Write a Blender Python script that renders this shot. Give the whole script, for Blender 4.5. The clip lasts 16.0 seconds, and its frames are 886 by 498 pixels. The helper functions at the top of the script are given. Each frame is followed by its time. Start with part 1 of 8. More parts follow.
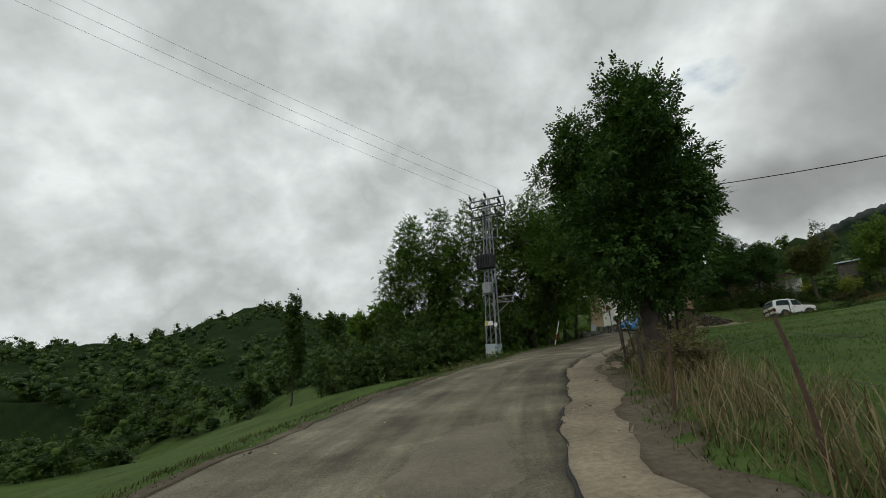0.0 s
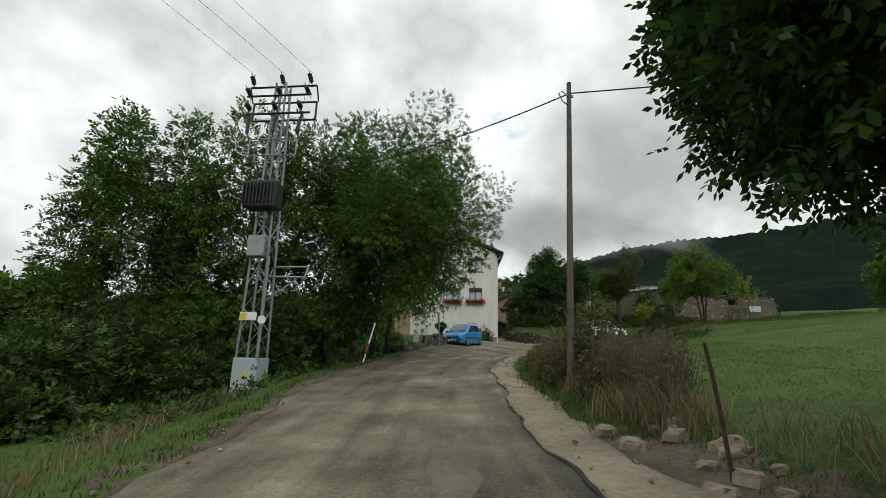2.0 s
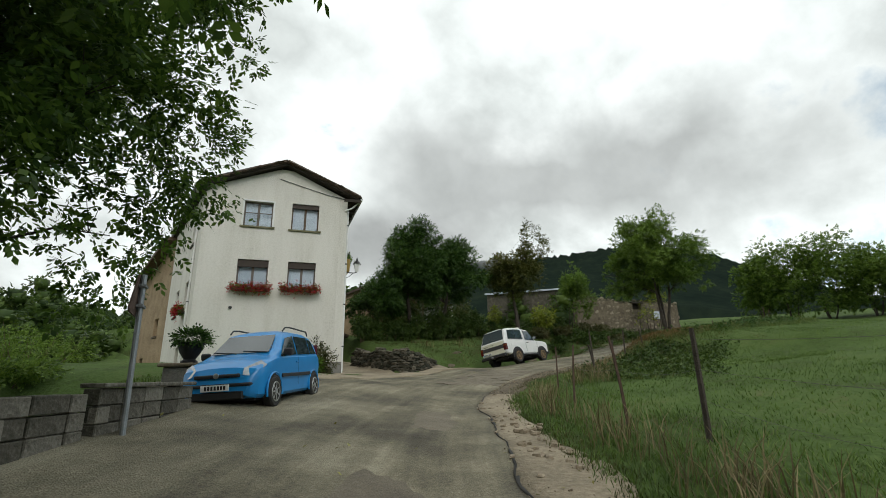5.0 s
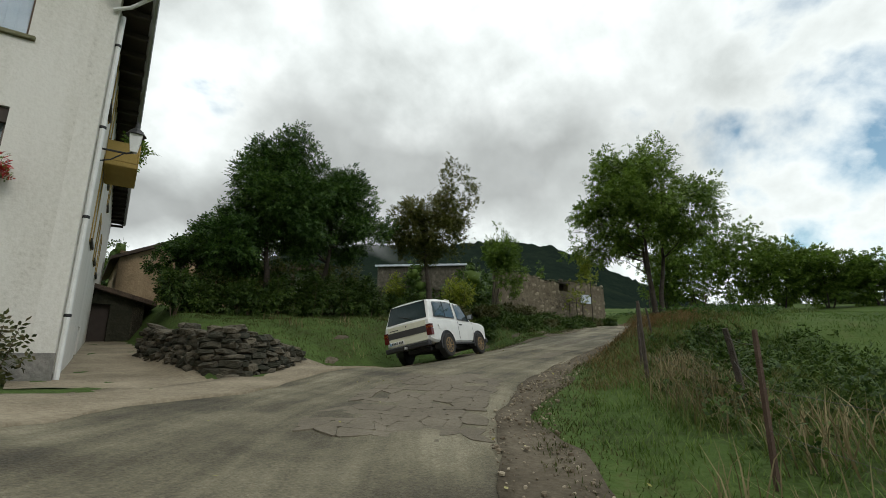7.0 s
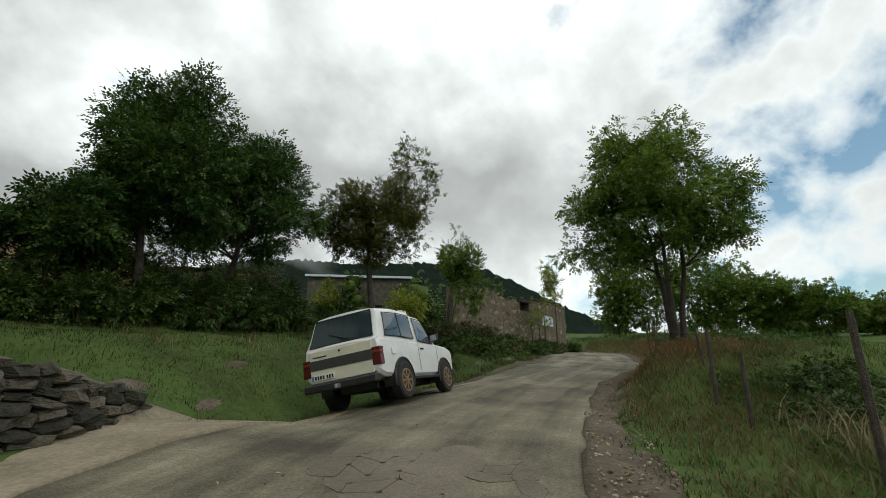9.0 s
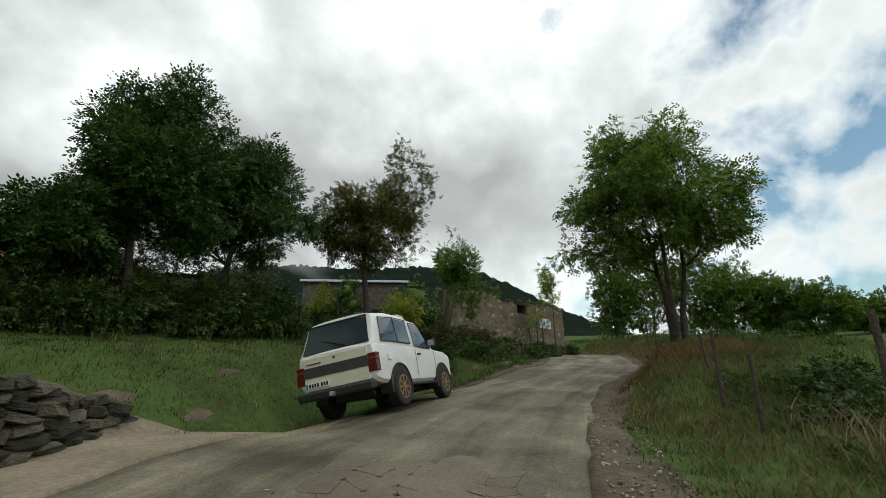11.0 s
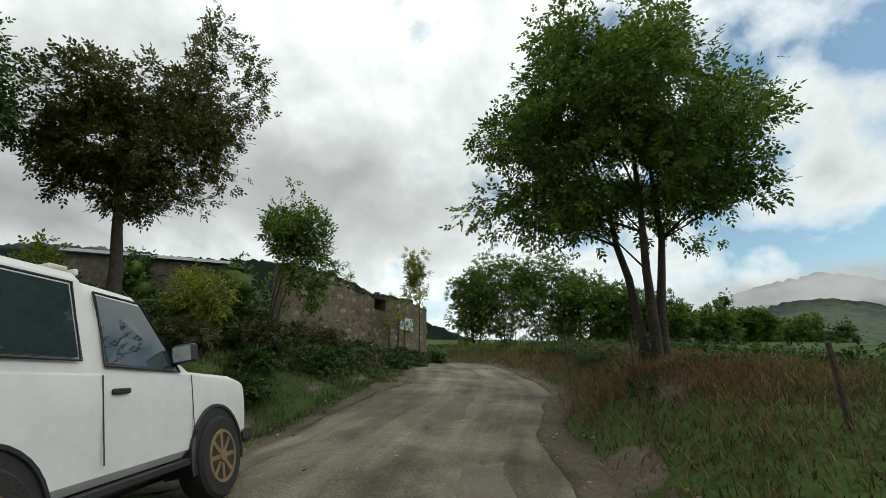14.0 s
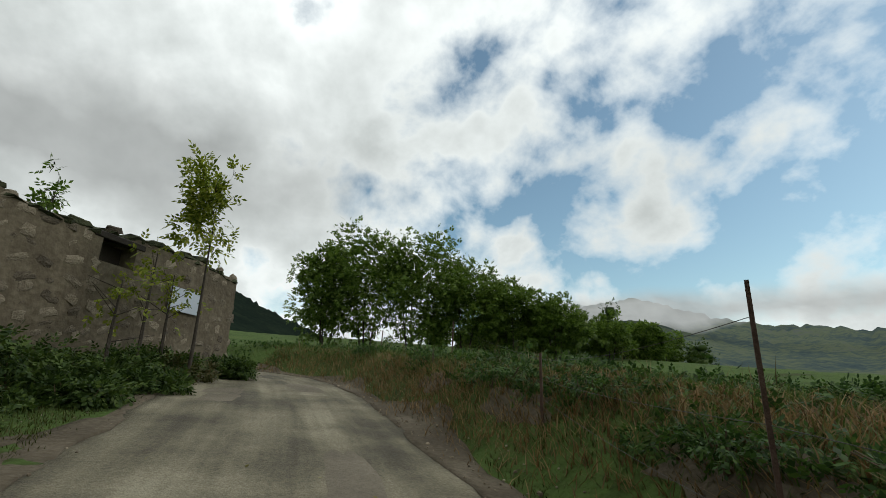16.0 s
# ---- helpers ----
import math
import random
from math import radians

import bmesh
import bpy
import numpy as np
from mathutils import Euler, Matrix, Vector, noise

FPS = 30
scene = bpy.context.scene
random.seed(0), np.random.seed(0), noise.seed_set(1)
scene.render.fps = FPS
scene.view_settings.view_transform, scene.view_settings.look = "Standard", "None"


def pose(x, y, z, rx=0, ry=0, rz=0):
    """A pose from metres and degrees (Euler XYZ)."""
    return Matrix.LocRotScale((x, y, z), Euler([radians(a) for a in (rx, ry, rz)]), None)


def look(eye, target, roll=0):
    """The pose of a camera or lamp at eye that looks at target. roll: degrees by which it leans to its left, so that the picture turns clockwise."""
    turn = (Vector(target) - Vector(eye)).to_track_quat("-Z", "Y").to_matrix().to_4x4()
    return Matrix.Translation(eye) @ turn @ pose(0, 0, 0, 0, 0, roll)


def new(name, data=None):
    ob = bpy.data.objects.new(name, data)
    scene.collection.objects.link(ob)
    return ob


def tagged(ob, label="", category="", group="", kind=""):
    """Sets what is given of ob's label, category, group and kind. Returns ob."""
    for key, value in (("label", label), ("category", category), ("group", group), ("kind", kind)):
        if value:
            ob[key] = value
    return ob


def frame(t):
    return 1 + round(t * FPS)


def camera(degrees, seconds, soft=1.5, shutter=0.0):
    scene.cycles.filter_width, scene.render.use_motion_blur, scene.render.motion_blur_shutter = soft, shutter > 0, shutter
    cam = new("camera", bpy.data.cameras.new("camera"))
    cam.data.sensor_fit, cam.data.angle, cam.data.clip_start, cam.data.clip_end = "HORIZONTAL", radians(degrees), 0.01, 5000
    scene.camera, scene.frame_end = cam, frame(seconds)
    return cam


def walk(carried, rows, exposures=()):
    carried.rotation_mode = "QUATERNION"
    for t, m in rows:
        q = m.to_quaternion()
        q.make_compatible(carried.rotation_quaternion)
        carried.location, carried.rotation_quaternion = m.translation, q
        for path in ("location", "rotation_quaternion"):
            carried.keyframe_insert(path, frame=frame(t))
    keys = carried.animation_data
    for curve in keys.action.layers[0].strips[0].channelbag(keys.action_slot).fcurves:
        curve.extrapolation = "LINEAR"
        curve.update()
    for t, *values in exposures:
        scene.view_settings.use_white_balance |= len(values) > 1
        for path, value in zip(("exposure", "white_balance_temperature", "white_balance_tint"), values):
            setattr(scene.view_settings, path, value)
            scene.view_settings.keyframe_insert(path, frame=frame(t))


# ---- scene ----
cam = camera(86.8, 16.0, soft=0.65)
PATH = [
    (0, (-0.105, 2.184, 0.996), (-0.065, 4.128, 1.465), -1.7),
    (0.5, (-0.069, 5.706, 1.211), (0.256, 7.625, 1.669), -1.6),
    (1, (0.341, 8.975, 1.469), (0.892, 10.844, 1.922), -0.6),
    (1.5, (1.119, 12.507, 1.713), (1.837, 14.317, 2.168), 0.4),
    (2, (2.128, 15.829, 2.056), (2.986, 17.574, 2.522), 1.6),
    (2.5, (3.446, 18.996, 2.409), (4.441, 20.665, 2.883), 1.7),
    (2.6, (3.692, 19.57, 2.454), (4.712, 21.223, 2.93), 1.5),
    (3, (5.055, 22.238, 2.472), (6.156, 23.831, 2.973), 0.1),
    (3.5, (6.729, 25.548, 2.698), (7.913, 27.077, 3.208), 0.1),
    (4, (8.515, 28.671, 2.918), (9.773, 30.133, 3.446), 0.2),
    (4.5, (10.417, 31.443, 3.3), (11.754, 32.839, 3.816), 0.1),
    (5, (12.498, 34.015, 3.51), (13.935, 35.301, 4.041), -0.8),
    (5.2, (13.412, 35.068, 3.629), (14.889, 36.314, 4.143), -0.9),
    (7.3, (21.586, 42.163, 4.173), (23.34, 42.978, 4.68), -0.2),
    (7.5, (22.041, 42.472, 4.23), (23.805, 43.244, 4.771), -0.6),
    (8, (23.481, 43.349, 4.375), (25.274, 44.055, 4.909), -0.6),
    (8.5, (24.644, 44.024, 4.486), (26.457, 44.677, 5.019), -0.7),
    (9, (25.343, 44.435, 4.563), (27.158, 45.063, 5.12), 0.8),
    (11.5, (25.723, 44.6, 4.616), (27.54, 45.203, 5.196), -0.2),
    (12, (26.093, 44.812, 4.654), (27.911, 45.4, 5.246), -0.0),
    (12.5, (26.905, 45.207, 4.756), (28.736, 45.755, 5.346), 0.5),
    (13, (28.187, 45.645, 4.876), (30.049, 46.08, 5.463), 0.3),
    (13.5, (30.043, 46.055, 5.088), (31.94, 46.287, 5.678), 0.2),
    (14, (32.25, 46.236, 5.362), (34.165, 46.225, 5.939), -0.5),
    (14.5, (34.759, 46.239, 5.473), (36.657, 46.021, 6.066), -0.2),
    (15, (37.669, 46.244, 5.75), (39.536, 45.86, 6.357), -0.4),
    (15.5, (40.334, 45.736, 6.127), (42.179, 45.253, 6.729), 1.1),
    (16, (43.133, 45.121, 6.549), (44.959, 44.546, 7.128), 1.3),
]
walk(cam, [(t, look(eye, target, roll)) for t, eye, target, roll in PATH],
     [(0, -0.42), (1.2, -0.08), (2.5, 0.08), (3.5, 0.2), (5, 0.2), (8, 0.02), (12, 0.0), (14, 0.0), (15, -0.08), (16, -0.15)])

# ---- light ----
world = bpy.data.worlds.new("world")
scene.world = world
world.use_nodes = True
SUN_ELEVATION, SUN_AZIMUTH = 38.0, 205.0     # degrees; azimuth clockwise from the +y axis


def sky():
    nt = world.node_tree
    nt.nodes.clear()
    N, L = nt.nodes.new, nt.links.new

    def math_node(op, a, b=None, c=None, clamp=False):
        m = N("ShaderNodeMath")
        m.operation, m.use_clamp = op, clamp
        for i, v in enumerate((a, b, c)):
            if v is None:
                continue
            if isinstance(v, (int, float)):
                m.inputs[i].default_value = v
            else:
                L(v, m.inputs[i])
        return m.outputs[0]

    def ramp(v, *stops):
        r = N("ShaderNodeValToRGB")
        el = r.color_ramp.elements
        while len(el) < len(stops):
            el.new(0.5)
        for e, (p, c) in zip(el, stops):
            e.position, e.color = p, (c, c, c, 1) if isinstance(c, (int, float)) else (*c, 1)
        L(v, r.inputs[0])
        return r.outputs[0]

    def noise_tex(vec, scale, detail, rough, distort=0.0):
        n = N("ShaderNodeTexNoise")
        n.inputs["Scale"].default_value, n.inputs["Detail"].default_value = scale, detail
        n.inputs["Roughness"].default_value, n.inputs["Distortion"].default_value = rough, distort
        L(vec, n.inputs["Vector"])
        return n.outputs["Fac"]

    co = N("ShaderNodeTexCoord")
    sep = N("ShaderNodeSeparateXYZ")
    L(co.outputs["Generated"], sep.inputs[0])
    x, y, z = sep.outputs
    h = math_node("ADD", math_node("MAXIMUM", z, 0.0), 0.75)
    flat = N("ShaderNodeCombineXYZ")
    L(math_node("DIVIDE", x, h), flat.inputs[0])
    L(math_node("DIVIDE", y, h), flat.inputs[1])
    v = flat.outputs[0]
    big = noise_tex(v, 2.2, 6, 0.52, 0.0)
    mid = noise_tex(v, 6.0, 8, 0.54, 0.1)
    # the cloud cover thins towards the south-east
    se = math_node("ADD", math_node("ADD", math_node("MULTIPLY", x, 0.70), math_node("MULTIPLY", y, -0.71)), math_node("MULTIPLY", z, 0.55))
    thin = math_node("MULTIPLY", math_node("MAXIMUM", math_node("SUBTRACT", se, 0.55), 0.0), 0.38)
    # and whitens towards the east and overhead
    east = math_node("ADD", math_node("MULTIPLY", x, 0.25), z)
    white = math_node("MULTIPLY", math_node("MAXIMUM", math_node("SUBTRACT", east, 0.56), 0.0), 0.30)
    white = math_node("ADD", white, math_node("MULTIPLY", thin, 0.5))
    cover = math_node("SUBTRACT", math_node("ADD", math_node("MULTIPLY", mid, 0.65), math_node("MULTIPLY", big, 0.35)), thin)
    mask = ramp(cover, (0.26, 0.0), (0.37, 1.0))
    shade = math_node("ADD", math_node("MULTIPLY", big, 0.5), math_node("MULTIPLY", mid, 0.5))
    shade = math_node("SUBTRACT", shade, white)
    cloud = ramp(shade, (0.33, (0.95, 1.0, 0.985)), (0.44, (0.68, 0.725, 0.715)), (0.55, (0.47, 0.505, 0.495)), (0.66, (0.62, 0.66, 0.645)), (0.74, (0.90, 0.95, 0.935)))
    nish = N("ShaderNodeTexSky")
    nish.sky_type, nish.sun_disc = "NISHITA", False
    nish.sun_elevation, nish.sun_rotation = radians(SUN_ELEVATION), radians(SUN_AZIMUTH)
    clear, grey, mix, out = N("ShaderNodeBackground"), N("ShaderNodeBackground"), N("ShaderNodeMixShader"), N("ShaderNodeOutputWorld")
    tint = N("ShaderNodeVectorMath")
    tint.operation = "MULTIPLY"
    tint.inputs[1].default_value = (1.0, 1.12, 0.98)
    L(nish.outputs[0], tint.inputs[0])
    L(tint.outputs[0], clear.inputs[0])
    clear.inputs[1].default_value = 0.15
    L(cloud, grey.inputs[0])
    grey.inputs[1].default_value = 1.3
    L(mask, mix.inputs[0])
    L(clear.outputs[0], mix.inputs[1])
    L(grey.outputs[0], mix.inputs[2])
    L(mix.outputs[0], out.inputs[0])


sky()
sun = new("sun", bpy.data.lights.new("sun", "SUN"))
sun.data.energy, sun.data.angle, sun.data.color = 0.7, radians(20), (1.0, 0.96, 0.9)
_e, _a = radians(SUN_ELEVATION), radians(SUN_AZIMUTH)
sun.matrix_world = look((0, 0, 60), (-math.cos(_e) * math.sin(_a), -math.cos(_e) * math.cos(_a), 60 - math.sin(_e)))


# ---- materials ----
def material(name, colors, rough=0.8, scale=3.0, metal=0.0, bump=0.0, bump_scale=None, fine=12.0, spread=None, translucent=0.0, piece=0.0, detail=8, stretch=None, gloss=0.5):
    """Two scales of noise between the given colours; relief from the finer one; piece: how far colour differs from piece to piece."""
    m = bpy.data.materials.new(name)
    m.use_nodes = True
    nt = m.node_tree
    nt.nodes.clear()
    N, L = nt.nodes.new, nt.links.new
    co = N("ShaderNodeTexCoord")
    big, small = N("ShaderNodeTexNoise"), N("ShaderNodeTexNoise")
    big.inputs["Scale"].default_value, big.inputs["Detail"].default_value = scale, detail
    small.inputs["Scale"].default_value, small.inputs["Detail"].default_value = scale * fine, 5
    for n in (big, small):
        n.inputs["Roughness"].default_value = 0.6
        if stretch and n is big:
            mp = N("ShaderNodeMapping")
            mp.inputs["Scale"].default_value = stretch
            L(co.outputs["Object"], mp.inputs["Vector"])
            L(mp.outputs[0], n.inputs["Vector"])
        else:
            L(co.outputs["Object"], n.inputs["Vector"])
    mix = N("ShaderNodeMath")
    mix.operation = "MULTIPLY_ADD"
    L(small.outputs["Fac"], mix.inputs[0])
    mix.inputs[1].default_value = 0.4
    add = N("ShaderNodeMath")
    add.operation = "MULTIPLY_ADD"
    L(big.outputs["Fac"], add.inputs[0])
    add.inputs[1].default_value = 0.6
    L(mix.outputs[0], add.inputs[2])
    mix.inputs[2].default_value = 0.0
    value = add.outputs[0]
    if piece:
        info = N("ShaderNodeObjectInfo") if piece < 1 else N("ShaderNodeNewGeometry")
        r = N("ShaderNodeMath")
        r.operation = "MULTIPLY_ADD"
        L(info.outputs["Random" if piece < 1 else "Random Per Island"], r.inputs[0])
        amount = piece if piece < 1 else piece - 1
        r.inputs[1].default_value = amount
        s = N("ShaderNodeMath")
        s.operation = "SUBTRACT"
        L(value, s.inputs[0])
        s.inputs[1].default_value = amount / 2
        L(s.outputs[0], r.inputs[2])
        value = r.outputs[0]
    ramp = N("ShaderNodeValToRGB")
    el = ramp.color_ramp.elements
    a, b = spread or (0.32, 0.68)
    while len(el) < len(colors):
        el.new(0.5)
    for i, (e, c) in enumerate(zip(el, colors)):
        e.position = a + (b - a) * i / max(1, len(colors) - 1)
        e.color = (*c, 1)
    L(value, ramp.inputs[0])
    p, out = N("ShaderNodeBsdfPrincipled"), N("ShaderNodeOutputMaterial")
    L(ramp.outputs[0], p.inputs["Base Color"])
    p.inputs["Roughness"].default_value, p.inputs["Metallic"].default_value = rough, metal
    p.inputs["Specular IOR Level"].default_value = gloss
    if bump:
        bn, bt = N("ShaderNodeBump"), N("ShaderNodeTexNoise")
        bt.inputs["Scale"].default_value, bt.inputs["Detail"].default_value = bump_scale or scale * fine, 8
        L(co.outputs["Object"], bt.inputs["Vector"])
        bn.inputs["Strength"].default_value, bn.inputs["Distance"].default_value = min(1, bump), 0.05
        L(bt.outputs["Fac"], bn.inputs["Height"])
        L(bn.outputs[0], p.inputs["Normal"])
    if translucent:
        p.inputs["Specular IOR Level"].default_value = 0.2
        t, mx = N("ShaderNodeBsdfTranslucent"), N("ShaderNodeMixShader")
        L(ramp.outputs[0], t.inputs[0])
        mx.inputs[0].default_value = translucent
        L(p.outputs[0], mx.inputs[1])
        L(t.outputs[0], mx.inputs[2])
        L(mx.outputs[0], out.inputs[0])
    else:
        L(p.outputs[0], out.inputs[0])
    return m


def glass(name, tint=(0.9, 0.95, 0.95)):
    m = bpy.data.materials.new(name)
    m.use_nodes = True
    p = m.node_tree.nodes["Principled BSDF"]
    p.inputs["Base Color"].default_value = (*tint, 1)
    p.inputs["Roughness"].default_value = 0.03
    p.inputs["Transmission Weight"].default_value = 1.0
    p.inputs["IOR"].default_value = 1.45
    return m


def leaf(name, dark, mid, light, translucent=0.25):
    fresh = [(r * 1.06, g * 1.07, b * 0.72) if g > r else (r, g, b) for r, g, b in (dark, mid, light)]
    return material(name, fresh, 0.55, 0.35, fine=6, spread=(0.25, 0.78), translucent=translucent, piece=1.55, detail=2)


M = {
    "grass": material("grass", [(0.048, 0.044, 0.018), (0.046, 0.068, 0.019), (0.062, 0.100, 0.025), (0.074, 0.108, 0.030), (0.098, 0.098, 0.042)], 0.95, 0.5, bump=0.9, bump_scale=11, fine=14, gloss=0.1),
    "asphalt": material("asphalt", [(0.075, 0.064, 0.049), (0.125, 0.109, 0.085), (0.150, 0.133, 0.105), (0.205, 0.183, 0.148)], 0.75, 0.38, bump=0.7, bump_scale=45, fine=30, spread=(0.30, 0.70)),
    "asphalt_patch": material("asphalt_patch", [(0.090, 0.073, 0.050), (0.145, 0.121, 0.084), (0.215, 0.185, 0.135)], 0.85, 0.9, bump=0.6, bump_scale=45, fine=22),
    "crack": material("crack", [(0.012, 0.011, 0.010), (0.03, 0.027, 0.022)], 0.9, 3),
    "concrete": material("concrete", [(0.125, 0.100, 0.064), (0.23, 0.188, 0.125), (0.34, 0.285, 0.20)], 0.9, 0.8, bump=0.5, bump_scale=25, fine=16),
    "gravel": material("gravel", [(0.12, 0.092, 0.06), (0.22, 0.175, 0.12), (0.36, 0.305, 0.22)], 0.9, 6, piece=1.5),
    "plaster": material("plaster", [(0.40, 0.375, 0.325), (0.60, 0.575, 0.515), (0.67, 0.645, 0.59), (0.70, 0.675, 0.62)], 0.85, 1.3, bump=0.25, bump_scale=18, fine=9, stretch=(1, 1, 0.16), spread=(0.28, 0.66)),
    "plaster_base": material("plaster_base", [(0.12, 0.115, 0.105), (0.20, 0.19, 0.17), (0.32, 0.30, 0.27)], 0.9, 1.2, bump=0.5, bump_scale=14),
    "stone": material("stone", [(0.07, 0.056, 0.038), (0.15, 0.124, 0.086), (0.27, 0.23, 0.165)], 0.9, 1.6, bump=0.9, bump_scale=8, fine=7, piece=0.34),
    "grey_stone": material("grey_stone", [(0.020, 0.021, 0.010), (0.046, 0.041, 0.026), (0.115, 0.098, 0.068)], 0.9, 2.2, bump=0.9, bump_scale=9, fine=6, piece=0.4),
    "house_stone": material("house_stone", [(0.17, 0.12, 0.066), (0.29, 0.21, 0.125), (0.40, 0.30, 0.185)], 0.9, 1.2, bump=0.8, bump_scale=6),
    "rubble": material("rubble", [(0.065, 0.052, 0.034), (0.12, 0.098, 0.064), (0.19, 0.16, 0.11)], 0.95, 0.9, bump=0.9, bump_scale=6, fine=8),
    "mossy_stone": material("mossy_stone", [(0.10, 0.095, 0.06), (0.17, 0.16, 0.085), (0.24, 0.23, 0.15)], 0.95, 6.0, bump=0.5, fine=40.0),
    "block": material("block", [(0.026, 0.024, 0.014), (0.085, 0.075, 0.056), (0.20, 0.18, 0.145)], 0.9, 3.0, bump=0.5, bump_scale=18, piece=0.25),
    "roof_tile": material("roof_tile", [(0.035, 0.026, 0.02), (0.075, 0.05, 0.035), (0.12, 0.08, 0.055)], 0.85, 1.5, bump=0.5, piece=0.3),
    "eave_wood": material("eave_wood", [(0.02, 0.015, 0.011), (0.04, 0.03, 0.02)], 0.8, 3, bump=0.3),
    "wood": material("wood", [(0.07, 0.045, 0.028), (0.12, 0.08, 0.05)], 0.7, 4, bump=0.3),
    "shutter": material("shutter", [(0.03, 0.02, 0.015), (0.055, 0.038, 0.028)], 0.7, 4),
    "frame_grey": material("frame_grey", [(0.09, 0.075, 0.065), (0.15, 0.12, 0.10)], 0.6, 4),
    "unlit_inside": material("unlit_inside", [(0.03, 0.035, 0.045), (0.05, 0.055, 0.065)], 0.9, 1),
    "curtain": material("curtain", [(0.35, 0.40, 0.48), (0.5, 0.55, 0.62)], 0.9, 3),
    "post_wood": material("post_wood", [(0.035, 0.026, 0.02), (0.075, 0.058, 0.044), (0.12, 0.10, 0.08)], 0.9, 5, bump=0.5, piece=0.3),
    "rust": material("rust", [(0.035, 0.018, 0.012), (0.08, 0.045, 0.03), (0.12, 0.08, 0.06)], 0.85, 8, bump=0.3),
    "wire": material("wire", [(0.06, 0.055, 0.05), (0.12, 0.11, 0.10)], 0.6, 10, metal=0.5),
    "cable": material("cable", [(0.012, 0.012, 0.012), (0.025, 0.025, 0.025)], 0.7, 5),
    "galvanised": material("galvanised", [(0.22, 0.225, 0.23), (0.33, 0.335, 0.34)], 0.5, 4, metal=0.6),
    "dark_steel": material("dark_steel", [(0.02, 0.021, 0.023), (0.045, 0.046, 0.05)], 0.6, 4, metal=0.3),
    "cabinet_grey": material("cabinet_grey", [(0.30, 0.35, 0.38), (0.40, 0.45, 0.48)], 0.6, 1.5, bump=0.1),
    "sheet_metal": material("sheet_metal", [(0.34, 0.35, 0.36), (0.48, 0.49, 0.50)], 0.45, 2, metal=0.3),
    "white_sheet": material("white_sheet", [(0.42, 0.47, 0.54), (0.52, 0.57, 0.63)], 0.35, 2),
    "yellow": material("yellow", [(0.55, 0.40, 0.02), (0.7, 0.5, 0.04)], 0.6, 4),
    "ochre": material("ochre", [(0.30, 0.20, 0.05), (0.42, 0.29, 0.08)], 0.8, 2),
    "red_paint": material("red_paint", [(0.28, 0.03, 0.025), (0.4, 0.05, 0.04)], 0.6, 4),
    "white_paint": material("white_paint", [(0.62, 0.62, 0.6), (0.78, 0.78, 0.76)], 0.6, 4),
    "bark": material("bark", [(0.020, 0.016, 0.012), (0.045, 0.036, 0.027), (0.075, 0.062, 0.048)], 0.95, 4, bump=0.9, bump_scale=14),
    "twig": material("twig", [(0.05, 0.036, 0.022), (0.11, 0.08, 0.05), (0.17, 0.13, 0.085)], 0.9, 5),
    "car_blue": material("car_blue", [(0.012, 0.20, 0.50), (0.016, 0.235, 0.56)], 0.28, 1.2, fine=4),
    "car_white": material("car_white", [(0.60, 0.60, 0.58), (0.74, 0.74, 0.72)], 0.35, 1.1, fine=7),
    "car_cream": material("car_cream", [(0.58, 0.56, 0.44), (0.70, 0.68, 0.55)], 0.4, 1.1, fine=7),
    "car_black": material("car_black", [(0.010, 0.010, 0.011), (0.022, 0.022, 0.023)], 0.55, 3),
    "car_band": material("car_band", [(0.035, 0.033, 0.033), (0.055, 0.052, 0.05)], 0.6, 3),
    "tyre": material("tyre", [(0.010, 0.010, 0.010), (0.025, 0.023, 0.020)], 0.85, 6, bump=0.4),
    "rim_mud": material("rim_mud", [(0.14, 0.085, 0.035), (0.30, 0.20, 0.095)], 0.7, 7, metal=0.2),
    "rim_silver": material("rim_silver", [(0.40, 0.41, 0.42), (0.55, 0.56, 0.57)], 0.35, 5, metal=0.8),
    "lamp_red": material("lamp_red", [(0.06, 0.006, 0.006), (0.12, 0.012, 0.010)], 0.25, 3),
    "lamp_orange": material("lamp_orange", [(0.15, 0.028, 0.006), (0.21, 0.045, 0.009)], 0.25, 3),
    "lamp_clear": material("lamp_clear", [(0.22, 0.25, 0.27), (0.42, 0.45, 0.47)], 0.12, 14, gloss=1.0),
    "car_glass": material("car_glass", [(0.020, 0.032, 0.036), (0.036, 0.054, 0.060)], 0.03, 0.8, gloss=1.0),
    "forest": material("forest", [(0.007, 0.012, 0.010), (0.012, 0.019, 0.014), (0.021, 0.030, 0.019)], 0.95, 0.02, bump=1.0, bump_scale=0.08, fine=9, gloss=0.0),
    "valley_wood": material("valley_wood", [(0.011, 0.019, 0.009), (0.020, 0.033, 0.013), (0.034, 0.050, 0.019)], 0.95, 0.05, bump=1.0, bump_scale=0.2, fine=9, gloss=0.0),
    # the haze of distance is mixed into these colours as blue-grey
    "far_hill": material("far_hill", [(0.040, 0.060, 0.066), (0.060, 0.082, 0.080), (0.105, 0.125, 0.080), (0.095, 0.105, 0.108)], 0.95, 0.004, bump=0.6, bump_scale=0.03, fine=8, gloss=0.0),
    "leaf_ash": leaf("leaf_ash", (0.018, 0.042, 0.013), (0.04, 0.085, 0.024), (0.08, 0.14, 0.036), 0.3),
    "leaf_bright": leaf("leaf_bright", (0.05, 0.09, 0.018), (0.10, 0.165, 0.034), (0.165, 0.24, 0.06), 0.4),
